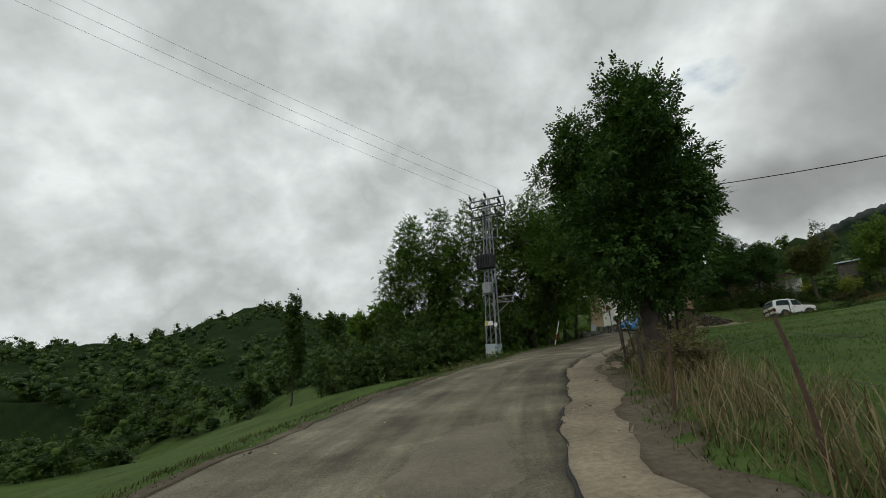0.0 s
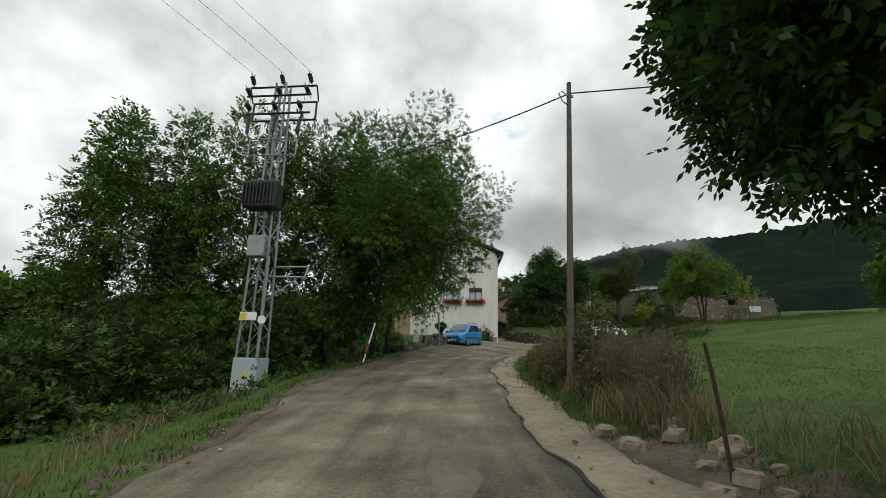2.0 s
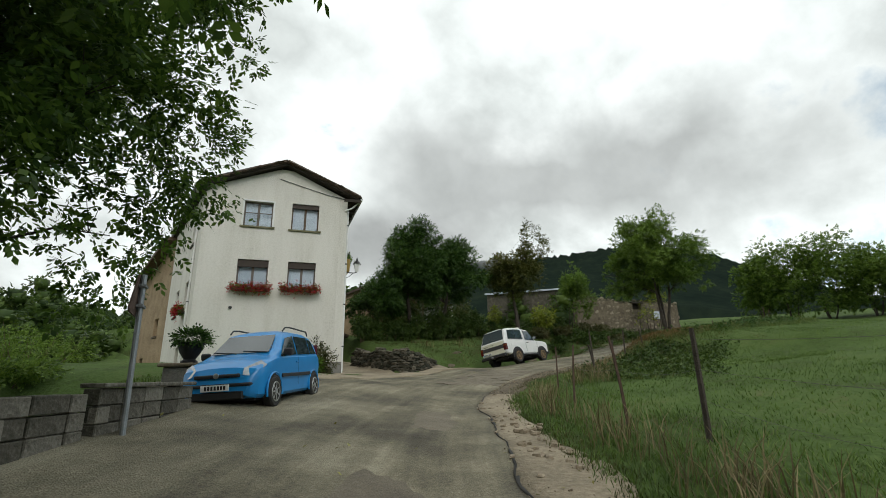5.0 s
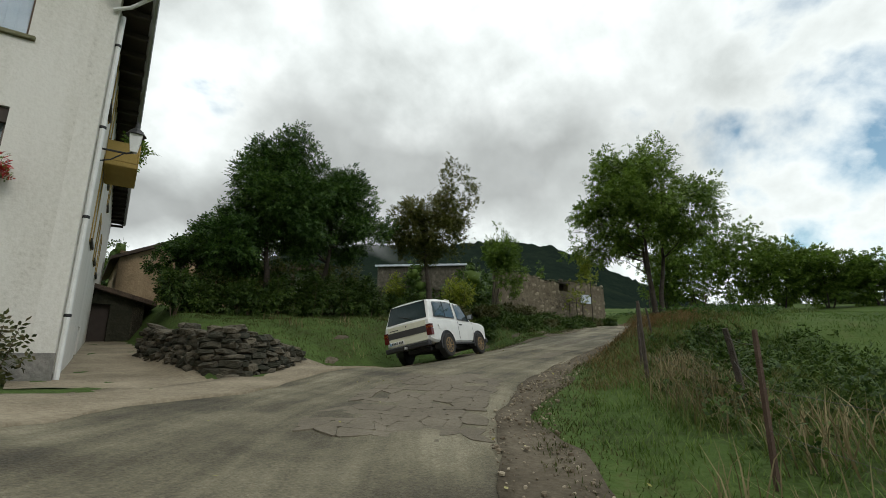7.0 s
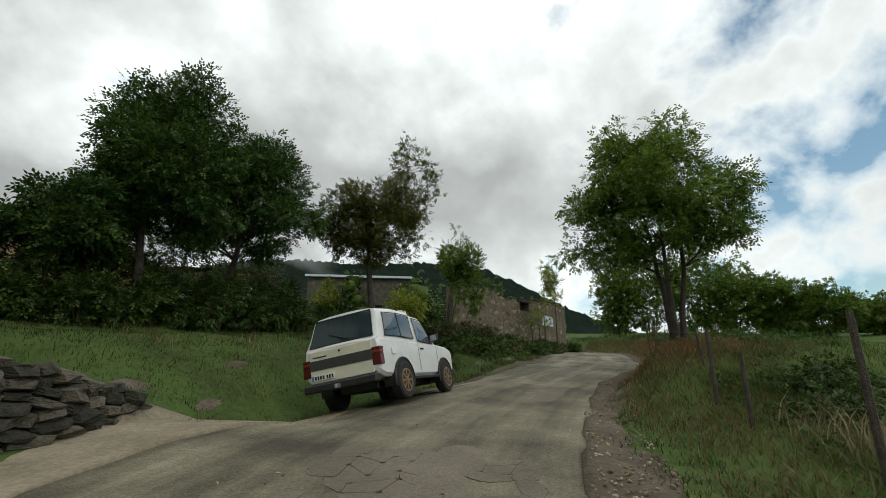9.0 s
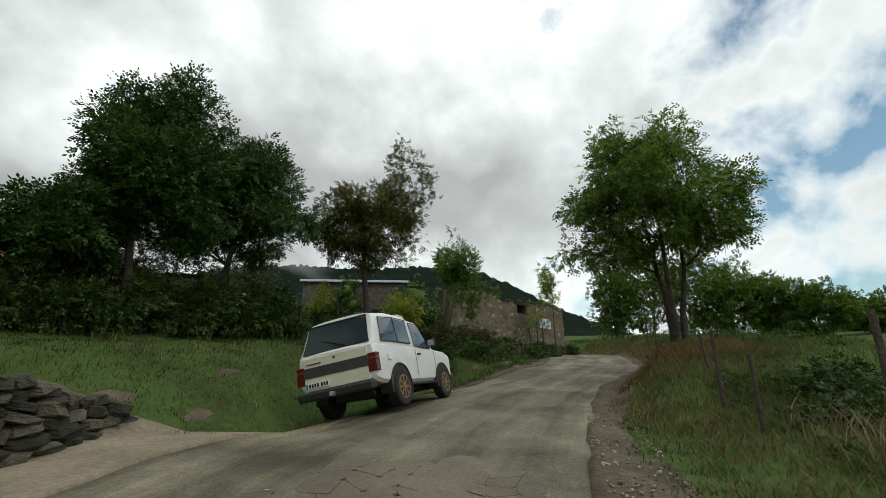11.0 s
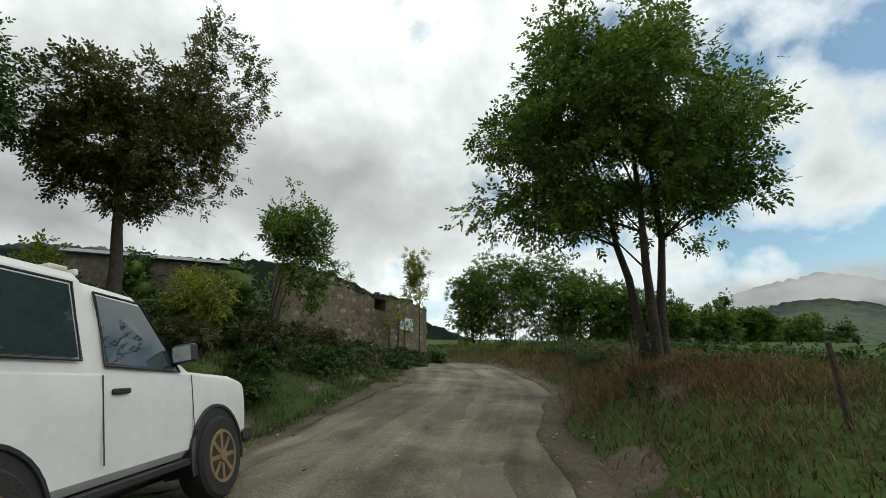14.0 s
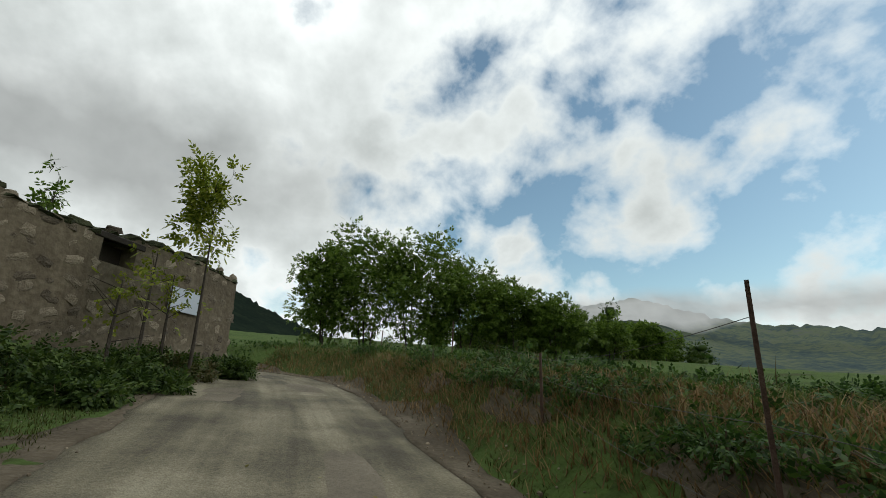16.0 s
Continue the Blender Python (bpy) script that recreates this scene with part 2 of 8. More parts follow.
    "leaf_walnut": leaf("leaf_walnut", (0.028, 0.058, 0.014), (0.065, 0.118, 0.026), (0.12, 0.19, 0.045), 0.4),
    "leaf_olive": leaf("leaf_olive", (0.04, 0.052, 0.014), (0.085, 0.098, 0.026), (0.15, 0.135, 0.045), 0.35),
    "leaf_yellow": leaf("leaf_yellow", (0.09, 0.125, 0.018), (0.18, 0.22, 0.034), (0.29, 0.30, 0.06), 0.45),
    "leaf_wood": leaf("leaf_wood", (0.02, 0.04, 0.014), (0.044, 0.078, 0.021), (0.08, 0.12, 0.032), 0.22),
    "leaf_brown": leaf("leaf_brown", (0.07, 0.064, 0.026), (0.125, 0.110, 0.042), (0.20, 0.165, 0.068), 0.4),
    "blade_rust": leaf("blade_rust", (0.10, 0.060, 0.024), (0.20, 0.122, 0.048), (0.33, 0.225, 0.105), 0.4),
    "blade_rank": leaf("blade_rank", (0.05, 0.082, 0.026), (0.088, 0.13, 0.044), (0.16, 0.175, 0.08), 0.45),
    "blade_bank": leaf("blade_bank", (0.028, 0.038, 0.010), (0.052, 0.066, 0.016), (0.11, 0.10, 0.04), 0.35),
    "blade_matted": leaf("blade_matted", (0.080, 0.062, 0.022), (0.14, 0.105, 0.038), (0.22, 0.17, 0.075), 0.4),
    "moss": material("moss", [(0.018, 0.024, 0.010), (0.04, 0.048, 0.018), (0.075, 0.075, 0.035)], 0.95, 3, bump=0.8),
    "leaf_bramble": leaf("leaf_bramble", (0.03, 0.038, 0.014), (0.062, 0.068, 0.026), (0.12, 0.1, 0.045), 0.25),
    "blade_green": leaf("blade_green", (0.052, 0.090, 0.028), (0.088, 0.145, 0.044), (0.135, 0.190, 0.066), 0.4),
    "blade_dry": leaf("blade_dry", (0.09, 0.075, 0.036), (0.175, 0.14, 0.066), (0.30, 0.245, 0.13), 0.35),
    "flower_red": leaf("flower_red", (0.18, 0.01, 0.012), (0.36, 0.02, 0.02), (0.5, 0.05, 0.05)),
    "soil": material("soil", [(0.060, 0.048, 0.034), (0.105, 0.086, 0.060), (0.17, 0.143, 0.105)], 0.95, 1.1, bump=0.8, bump_scale=10, gloss=0.15),
    "pale_leaf": leaf("pale_leaf", (0.16, 0.14, 0.03), (0.30, 0.28, 0.08), (0.45, 0.42, 0.2)),
}
pane_glass = glass("pane_glass")


def road_surface():
    """Worn asphalt: wheel tracks and stains drawn out along the lane, loose grit, bare aggregate."""
    m = bpy.data.materials.new("road_surface")
    m.use_nodes = True
    nt = m.node_tree
    nt.nodes.clear()
    N, L = nt.nodes.new, nt.links.new
    uv, co = N("ShaderNodeUVMap"), N("ShaderNodeTexCoord")
    uv.uv_map = "UVMap"

    def tex(vec, scale, detail, rough=0.6, stretch=None):
        n = N("ShaderNodeTexNoise")
        n.inputs["Scale"].default_value, n.inputs["Detail"].default_value, n.inputs["Roughness"].default_value = scale, detail, rough
        if stretch:
            mp = N("ShaderNodeMapping")
            mp.inputs["Scale"].default_value = stretch
            L(vec, mp.inputs["Vector"])
            vec = mp.outputs[0]
        L(vec, n.inputs["Vector"])
        return n.outputs["Fac"]

    def calc(op, a, b, clamp=False):
        q = N("ShaderNodeMath")
        q.operation, q.use_clamp = op, clamp
        for s, w in zip(q.inputs, (a, b)):
            if isinstance(w, (int, float)):
                s.default_value = w
            else:
                L(w, s)
        return q.outputs[0]

    track = tex(uv.outputs[0], 1.0, 5, 0.6, (1.9, 0.10, 1))
    blot = tex(co.outputs["Object"], 0.55, 6, 0.62)
    grit = tex(co.outputs["Object"], 26, 4, 0.7)
    stone = N("ShaderNodeTexVoronoi")
    stone.inputs["Scale"].default_value = 55
    L(co.outputs["Object"], stone.inputs["Vector"])
    v = calc("ADD", calc("MULTIPLY", track, 0.36), calc("MULTIPLY", blot, 0.48))
    v = calc("ADD", v, calc("MULTIPLY", grit, 0.22))
    v = calc("ADD", v, calc("MULTIPLY", calc("SUBTRACT", stone.outputs["Color"], 0.5), 0.05))
    ramp = N("ShaderNodeValToRGB")
    el = ramp.color_ramp.elements
    stops = ((0.40, (0.036, 0.030, 0.017)), (0.47, (0.078, 0.066, 0.039)), (0.53, (0.132, 0.115, 0.070)), (0.59, (0.200, 0.176, 0.114)), (0.66, (0.30, 0.268, 0.185)))
    while len(el) < len(stops):
        el.new(0.5)
    for e, (p, c) in zip(el, stops):
        e.position, e.color = p, (*c, 1)
    L(v, ramp.inputs[0])
    p, out, bn = N("ShaderNodeBsdfPrincipled"), N("ShaderNodeOutputMaterial"), N("ShaderNodeBump")
    L(ramp.outputs[0], p.inputs["Base Color"])
    p.inputs["Roughness"].default_value = 0.8
    bn.inputs["Strength"].default_value, bn.inputs["Distance"].default_value = 0.9, 0.02
    L(calc("ADD", grit, calc("MULTIPLY", stone.outputs["Distance"], 0.6)), bn.inputs["Height"])
    L(bn.outputs[0], p.inputs["Normal"])
    L(p.outputs[0], out.inputs[0])
    return m


M["road_surface"] = road_surface()


# ---- the lie of the land ----
# centre line of the road: x, y, height of the asphalt, half widths to the left and right
ROAD = [
    (-2.0, -60.0, -4.6, 3.0, 1.5), (-0.8, -25.0, -2.3, 3.0, 1.4), (-0.2, -8.0, -1.1, 3.1, 1.3),
    (-0.1, 2.2, -0.40, 3.2, 1.2), (-0.07, 5.7, -0.19, 3.3, 1.1), (0.34, 9.0, 0.07, 3.3, 1.2), (1.12, 12.5, 0.31, 3.0, 1.5),
    (2.13, 15.8, 0.62, 2.7, 1.5), (3.45, 19.0, 0.92, 2.6, 1.5), (5.05, 22.2, 1.09, 2.8, 1.5),
    (6.73, 25.5, 1.30, 3.2, 1.6), (8.5, 28.7, 1.56, 3.6, 1.6), (10.4, 31.4, 1.86, 3.8, 1.4),
    (12.5, 34.0, 2.11, 3.9, 1.3), (14.6, 36.4, 2.31, 3.7, 1.3), (17.2, 38.8, 2.50, 4.0, 1.3), (19.6, 40.7, 2.66, 6.0, 1.1),
    (22.0, 42.5, 2.82, 5.4, 0.9), (24.6, 44.0, 3.09, 4.0, 1.0), (26.9, 45.2, 3.34, 3.6, 1.2),
    (30.0, 46.05, 3.69, 3.6, 1.5), (33.5, 46.3, 4.02, 3.4, 1.5), (37.0, 46.25, 4.34, 3.1, 1.4),
    (40.3, 45.75, 4.70, 3.1, 1.2), (43.1, 45.1, 5.08, 3.1, 1.1), (47.0, 44.6, 5.50, 2.6, 1.5), (51.5, 44.6, 6.00, 2.8, 1.4),
    (56.0, 44.9, 6.50, 2.6, 1.5), (60.0, 45.6, 6.85, 2.4, 1.6), (64.0, 47.6, 7.15, 2.4, 1.6),
    (67.5, 51.5, 7.45, 2.4, 1.6), (70.0, 57.0, 7.9, 2.4, 1.6), (71.5, 66.0, 8.7, 2.4, 1.6), (72.0, 90.0, 10.5, 2.4, 1.6),
]


def smooth_line(rows, step=0.5):
    """Points a step apart on a Catmull-Rom curve through the rows."""
    p = np.array(rows, float)
    p = np.vstack([2 * p[0] - p[1], p, 2 * p[-1] - p[-2]])
    out = []
    for i in range(1, len(p) - 2):
        a, b, c, d = p[i - 1:i + 3]
        n = max(2, int(np.linalg.norm(c[:2] - b[:2]) / step))
        u = (np.arange(n) / n)[:, None]
        out.append(0.5 * (2 * b + (c - a) * u + (2 * a - 5 * b + 4 * c - d) * u ** 2 + (3 * b - a - 3 * c + d) * u ** 3))
    out.append(p[-2][None])
    return np.vstack(out)


LINE = smooth_line(ROAD)
STEP = np.gradient(LINE[:, :2], axis=0)
STEP /= np.linalg.norm(STEP, axis=1)[:, None]
SIDE = np.stack([STEP[:, 1], -STEP[:, 0]], 1)        # to the right of the way
ALONG = np.concatenate([[0], np.cumsum(np.linalg.norm(np.diff(LINE[:, :2], axis=0), axis=1))])
ALONG -= ALONG[np.argmin(np.hypot(LINE[:, 0] + 0.1, LINE[:, 1] - 2.2))]   # 0 where the walk begins


def ease(a, b, v):
    u = np.clip((v - a) / (b - a), 0, 1)
    return u * u * (3 - 2 * u)


def ripple(x, y, scale, seed):
    """Smooth waves of about that size, between -1 and 1."""
    r = np.random.RandomState(seed)
    out = 0
    for _ in range(5):
        a, f, p = r.uniform(0, 6.28), r.uniform(0.7, 1.6) * 6.28 / scale, r.uniform(0, 6.28)
        out = out + np.sin((x * np.cos(a) + y * np.sin(a)) * f + p)
    return out / 3.2


def near_road(x, y):
    """Metres along the road, metres to the right of its centre line, road height there and half widths, for arrays."""
    x, y = np.atleast_1d(np.asarray(x, float)), np.atleast_1d(np.asarray(y, float))
    best = np.empty(len(x), int)
    for k in range(0, len(x), 20000):
        d = (x[k:k + 20000, None] - LINE[None, :, 0]) ** 2 + (y[k:k + 20000, None] - LINE[None, :, 1]) ** 2
        best[k:k + 20000] = d.argmin(1)
    dx, dy = x - LINE[best, 0], y - LINE[best, 1]
    n = dx * SIDE[best, 0] + dy * SIDE[best, 1]
    far = np.hypot(dx, dy)
    n = np.where(far > np.abs(n) + 0.6, np.sign(n + 1e-9) * far, n)
    s = ALONG[best] + dx * STEP[best, 0] + dy * STEP[best, 1]
    return s, n, LINE[best, 2], LINE[best, 3], LINE[best, 4]


def plane(x, y):
    return -0.55 + 0.05 * (np.clip(y, -80, 130) - 2) + 0.075 * np.clip(x, -60, 95)


SAMPLE = LINE[::2]
REST = SAMPLE[:, 2] - plane(SAMPLE[:, 0], SAMPLE[:, 1])


def base(x, y):
    """The sloping hillside through the road."""
    out = np.empty(len(x))
    for k in range(0, len(x), 20000):
        d = (x[k:k + 20000, None] - SAMPLE[None, :, 0]) ** 2 + (y[k:k + 20000, None] - SAMPLE[None, :, 1]) ** 2
        w = 1 / (d + 0.6) ** 2
        out[k:k + 20000] = (w * REST).sum(1) / w.sum(1) * np.exp(-d.min(1) / 900)
    return out + plane(x, y)


def ground(x, y):
    """Height of the ground, for arrays."""
    x, y = np.atleast_1d(np.asarray(x, float)), np.atleast_1d(np.asarray(y, float))
    s, n, _, wl, wr = near_road(x, y)
    z = base(x, y)
    # the yard tilts up to the house, the far verge down into a shallow ditch
    z = z + 0.13 * np.clip(-n + 0.3, 0, 8) * ease(33, 41, s) * (1 - ease(48, 56, s))
    z = z - 0.19 * np.clip(-n - 1.8, 0, 2.4) * ease(57.5, 60, s) * (1 - ease(67, 71, s)) * (1 - ease(4.4, 6.0, -n))
    right = np.maximum(n - wr - 0.7, 0)
    left = np.maximum(-n - wl, 0)
    # meadow: a low verge bank, then a slope that climbs and rounds off
    up = 0.22 * ease(0.3, 2.0, right) + 2.9 * ease(0, 34, right) + 0.05 * ripple(x, y, 5, 3) * ease(0.5, 4, right)
    # a steep earth bank carries the meadow along the upper stretch
    up = up + (0.95 * ease(0.0, 1.5, np.maximum(n - wr - 0.3, 0)) - 0.75 * ease(2.0, 15, right)) * ease(60, 66, s)
    z = z + np.where(n > 0, up, 0)
    # valley below the lower stretch
    low = 1 - ease(33, 42, s)
    down = 0.05 * ease(0, 0.6, left) - 0.62 * ease(0.3, 3.6, left) - 6.5 * ease(3, 42, left) - 5.0 * ease(40, 130, left)
    down = down - 0.75 * ease(0.2, 3.0, left) * (1 - ease(15, 23, s))
    # garden beside the house
    yard = ease(33, 42, s) * (1 - ease(51, 56, s))
    garden = -1.0 * ease(0.4, 1.2, left) * (1 - ease(43.5, 46, s)) - 2.5 * ease(6, 40, left) * (1 - ease(43, 52, s))
    # bank beyond the house
    bank = ease(57.2, 58.6, s)
    rise = 0.95 * ease(0.9, 5.0, left) + 0.35 * ease(4, 10, left) + 1.6 * ease(10, 45, left) + 0.10 * ripple(x, y, 3, 5) * ease(0.6, 2, left)
    # the old lane is cut into the bank
    u, v = (x - 26.9) * 0.375 + (y - 49.4) * 0.927, (x - 26.9) * 0.927 - (y - 49.4) * 0.375
    rise = rise * (1 - (1 - ease(0.3, 1.3, v)) * (1 - ease(22, 40, u)))
    z = z + np.where(n < 0, low * down + yard * garden + bank * rise, 0)
    # the terrace that the dry-stone wall holds up
    d = np.minimum((x - 27.5) * 0.946 - (y - 50.6) * 0.325, (y - 50.42) - 0.13 * (x - 27.6))
    hold = ease(0.10, 0.55, d) * (1 - ease(29.6, 32.4, x)) * (1 - ease(54, 58, y))
    z = z + hold * np.maximum(4.62 + 0.10 * np.clip(d, 0, 6) - z, 0)
    # the valley floor falls away to the north-west
    z = z - 9.0 * ease(5, 45, -x) * ease(45, 85, y)
    # far ground
    far = np.hypot(x - 25, y - 30)
    z = z + 0.12 * ripple(x, y, 14, 8) * ease(8, 25, np.minimum(left + right, 60))
    return z * (1 - ease(300, 900, far)) - 4 * ease(300, 900, far)


# ---- building blocks ----
def gz(x, y):
    return float(ground(x, y)[0])


def at_road(s, n):
    """The place s metres along the road and n metres to the right of its centre line."""
    x = np.interp(s, ALONG, LINE[:, 0]) + n * np.interp(s, ALONG, SIDE[:, 0])
    y = np.interp(s, ALONG, LINE[:, 1]) + n * np.interp(s, ALONG, SIDE[:, 1])
    return float(x), float(y)


def mesh_data(name, verts, faces, mat, smooth=False):
    me = bpy.data.meshes.new(name)
    if isinstance(faces, np.ndarray):
        v, k = np.asarray(verts, np.float32), faces.shape[1]
        me.vertices.add(len(v))
        me.vertices.foreach_set("co", v.ravel())
        me.loops.add(faces.size)
        me.loops.foreach_set("vertex_index", faces.ravel().astype(np.int32))
        me.polygons.add(len(faces))
        me.polygons.foreach_set("loop_start", np.arange(0, faces.size, k, dtype=np.int32))
        me.update(calc_edges=True)
    else:
        me.from_pydata([tuple(map(float, q)) for q in verts], [], faces)
        me.update()
    if smooth:
        me.shade_smooth()
    me.materials.append(mat)
    return me


def mesh(name, verts, faces, mat, parent=None, smooth=False, label="", m=None):
    ob = new(name, mesh_data(name, verts, faces, mat, smooth))
    if parent:
        ob.parent = parent
    if m is not None:
        ob.matrix_basis = m
    return tagged(ob, label)


def root(name, m, label, category, group="", kind=""):
    ob = new(name)
    ob.empty_display_size = 0.2
    ob.matrix_basis = m
    return tagged(ob, label, category, group, kind)


class Shape:
    """Collects corners and faces."""

    def __init__(self):
        self.v, self.f = [], []

    def add(self, verts, faces, m=None):
        k = len(self.v)
        self.v += [tuple(m @ Vector(q)) if m is not None else tuple(q) for q in verts]
        self.f += [tuple(i + k for i in f) for f in faces]
        return self

    def box(self, x0, x1, y0, y1, z0, z1, c=0.0, m=None):
        """A box; c: width of the chamfer on its edges."""
        if c <= 0:
            v = [(x, y, z) for x in (x0, x1) for y in (y0, y1) for z in (z0, z1)]
            return self.add(v, [(0, 1, 3, 2), (4, 6, 7, 5), (0, 4, 5, 1), (2, 3, 7, 6), (0, 2, 6, 4), (1, 5, 7, 3)], m)
        v, idx, lo, hi = [], {}, (x0, y0, z0), (x1, y1, z1)
        for sx in (0, 1):
            for sy in (0, 1):
                for sz in (0, 1):
                    for ax in range(3):
                        q = [(hi if b else lo)[i] for i, b in enumerate((sx, sy, sz))]
                        for i, b in enumerate((sx, sy, sz)):
                            if i != ax:
                                q[i] += -c if b else c
                        idx[sx, sy, sz, ax] = len(v)
                        v.append(tuple(q))
        f = []
        for ax in range(3):
            o = [i for i in range(3) if i != ax]
            for b in (0, 1):
                ring = []
                for p, r in ((0, 0), (1, 0), (1, 1), (0, 1)):
                    k = [0, 0, 0]
                    k[ax], k[o[0]], k[o[1]] = b, p, r
                    ring.append(idx[(*k, ax)])
                f.append(tuple(ring if (b == 1) == (ax != 1) else ring[::-1]))
            for p in (0, 1):
                for r in (0, 1):
                    k0, k1 = [0, 0, 0], [0, 0, 0]
                    k0[ax], k1[ax] = 0, 1
                    for k in (k0, k1):
                        k[o[0]], k[o[1]] = p, r
                    f.append((idx[(*k0, o[0])], idx[(*k1, o[0])], idx[(*k1, o[1])], idx[(*k0, o[1])]))
        for sx in (0, 1):
            for sy in (0, 1):
                for sz in (0, 1):
                    f.append(tuple(idx[sx, sy, sz, a] for a in range(3)))
        return self.add(v, f, m)

    def tube(self, points, radii, sides=6, cap=True, m=None):
        p = [Vector(q) for q in points]
        if isinstance(radii, (int, float)):
            radii = [radii] * len(p)
        v, f = [], []
        for i, q in enumerate(p):
            d = (p[min(i + 1, len(p) - 1)] - p[max(i - 1, 0)]).normalized()
            a = d.cross(Vector((0, 0, 1)) if abs(d.z) < 0.9 else Vector((1, 0, 0))).normalized()
            b = d.cross(a)
            for k in range(sides):
                w = 2 * math.pi * k / sides
                v.append(q + radii[i] * (math.cos(w) * a + math.sin(w) * b))
        for i in range(len(p) - 1):
            for k in range(sides):
                n = (k + 1) % sides
                f.append((i * sides + k, i * sides + n, (i + 1) * sides + n, (i + 1) * sides + k))
        if cap:
            f += [tuple(range(sides))[::-1], tuple((len(p) - 1) * sides + k for k in range(sides))]
        return self.add(v, f, m)

    def lathe(self, profile, sides=16, m=None):
        """Turned about z: rows of radius, height."""
        v = [(r * math.cos(2 * math.pi * k / sides), r * math.sin(2 * math.pi * k / sides), z) for r, z in profile for k in range(sides)]
        f = [(i * sides + k, i * sides + (k + 1) % sides, (i + 1) * sides + (k + 1) % sides, (i + 1) * sides + k) for i in range(len(profile) - 1) for k in range(sides)]
        f += [tuple(range(sides))[::-1], tuple((len(profile) - 1) * sides + k for k in range(sides))]
        return self.add(v, f, m)

    def slab(self, outline, z0, z1, m=None):
        """A flat prism over an outline of x, y."""
        n = len(outline)
        v = [(x, y, z0) for x, y in outline] + [(x, y, z1) for x, y in outline]
        return self.add(v, [tuple(range(n))[::-1], tuple(range(n, 2 * n))] + [(i, (i + 1) % n, n + (i + 1) % n, n + i) for i in range(n)], m)

    def to(self, name, mat, parent=None, label="", smooth=False, m=None):
        return mesh(name, self.v, self.f, mat, parent, smooth, label, m)


def lumpy(seed, size, rough=0.25, rings=5, sides=8):
    """A stone: an uneven rounded block of that size, as corners and faces."""
    r = random.Random(seed)
    v, f = [(0, 0, -size[2] / 2)], []
    for i in range(1, rings):
        th = math.pi * i / rings - math.pi / 2
        for k in range(sides):
            w = 2 * math.pi * (k + r.uniform(-0.2, 0.2)) / sides
            q = [math.cos(th) * math.cos(w), math.cos(th) * math.sin(w), math.sin(th)]
            q = [math.copysign(abs(c) ** 0.6, c) * (1 + r.uniform(-rough, rough)) for c in q]
            v.append(tuple(c * s / 2 for c, s in zip(q, size)))
    v.append((0, 0, size[2] / 2))
    for k in range(sides):
        n = (k + 1) % sides
        f.append((0, 1 + n, 1 + k))
        for i in range(rings - 2):
            f.append((1 + i * sides + k, 1 + i * sides + n, 1 + (i + 1) * sides + n, 1 + (i + 1) * sides + k))
        f.append((len(v) - 1, 1 + (rings - 2) * sides + k, 1 + (rings - 2) * sides + n))
    return v, f


# ---- leaves, trees and grass ----
def sprig(leaflets, length, width, spread):
    """A twig of leaflets along +x: corners (n, 3), and quads."""
    v, f = [], []
    for i in range(leaflets):
        u = 0.25 + 0.75 * (i // 2) / max(1, (leaflets - 1) // 2)
        side = 0 if i == leaflets - 1 else (1 if i % 2 else -1)
        a = side * 0.95
        o = np.array([u * spread, 0, -0.16 * u * u * spread])
        d = np.array([math.cos(a), math.sin(a), -0.22])
        w = np.array([-math.sin(a), math.cos(a), 0.12])
        k = len(v)
        v += [o, o + d * length * 0.5 + w * width / 2 + (0, 0, 0.05 * length), o + d * length, o + d * length * 0.5 - w * width / 2]
        f.append((k, k + 1, k + 2, k + 3))
    return np.array(v), np.array(f)


SPRIGS = {
    "ash": sprig(5, 0.135, 0.070, 0.22),
    "walnut": sprig(5, 0.16, 0.085, 0.22),
    "small": sprig(5, 0.11, 0.06, 0.18),
    "coarse": sprig(5, 0.55, 0.40, 0.55),
    "medium": sprig(5, 0.30, 0.18, 0.34),
    "bramble": sprig(5, 0.12, 0.075, 0.16),
    "tuft": sprig(3, 0.34, 0.22, 0.20),
}


def scatter(points, directions, kind, rng, size=(0.8, 1.25)):
    """One sprig at each point, turned along its direction, as arrays of corners and quads."""
    tv, tf = SPRIGS[kind]
    n = len(points)
    x = directions / (np.linalg.norm(directions, axis=1)[:, None] + 1e-9)
    a = rng.normal(size=(n, 3)) * 0.5 + (0, 0, 1)
    y = np.cross(a, x)
    y /= np.linalg.norm(y, axis=1)[:, None] + 1e-9
    z = np.cross(x, y)
    s = rng.uniform(*size, n)[:, None, None]
    v = points[:, None, :] + s * (tv[None, :, 0:1] * x[:, None] + tv[None, :, 1:2] * y[:, None] + tv[None, :, 2:3] * z[:, None])
    f = tf[None] + (np.arange(n) * len(tv))[:, None, None]
    return v.reshape(-1, 3), f.reshape(-1, 4)


def crown_points(rng, clumps, count, tight=1.0):
    """Points on and in clumps (rows of centre and radii), denser towards their skins."""
    c = np.array(clumps, float)
    w = (c[:, 3] * c[:, 4] * c[:, 5]) ** 0.72
    pick = rng.choice(len(c), count, p=w / w.sum())
    d = rng.normal(size=(count, 3))
    d /= np.linalg.norm(d, axis=1)[:, None]
    r = rng.uniform(0.25, 1.0, count) ** 0.45 * rng.normal(1.0, 0.17 * tight, count)
    return c[pick, :3] + d * r[:, None] * c[pick, 3:], d


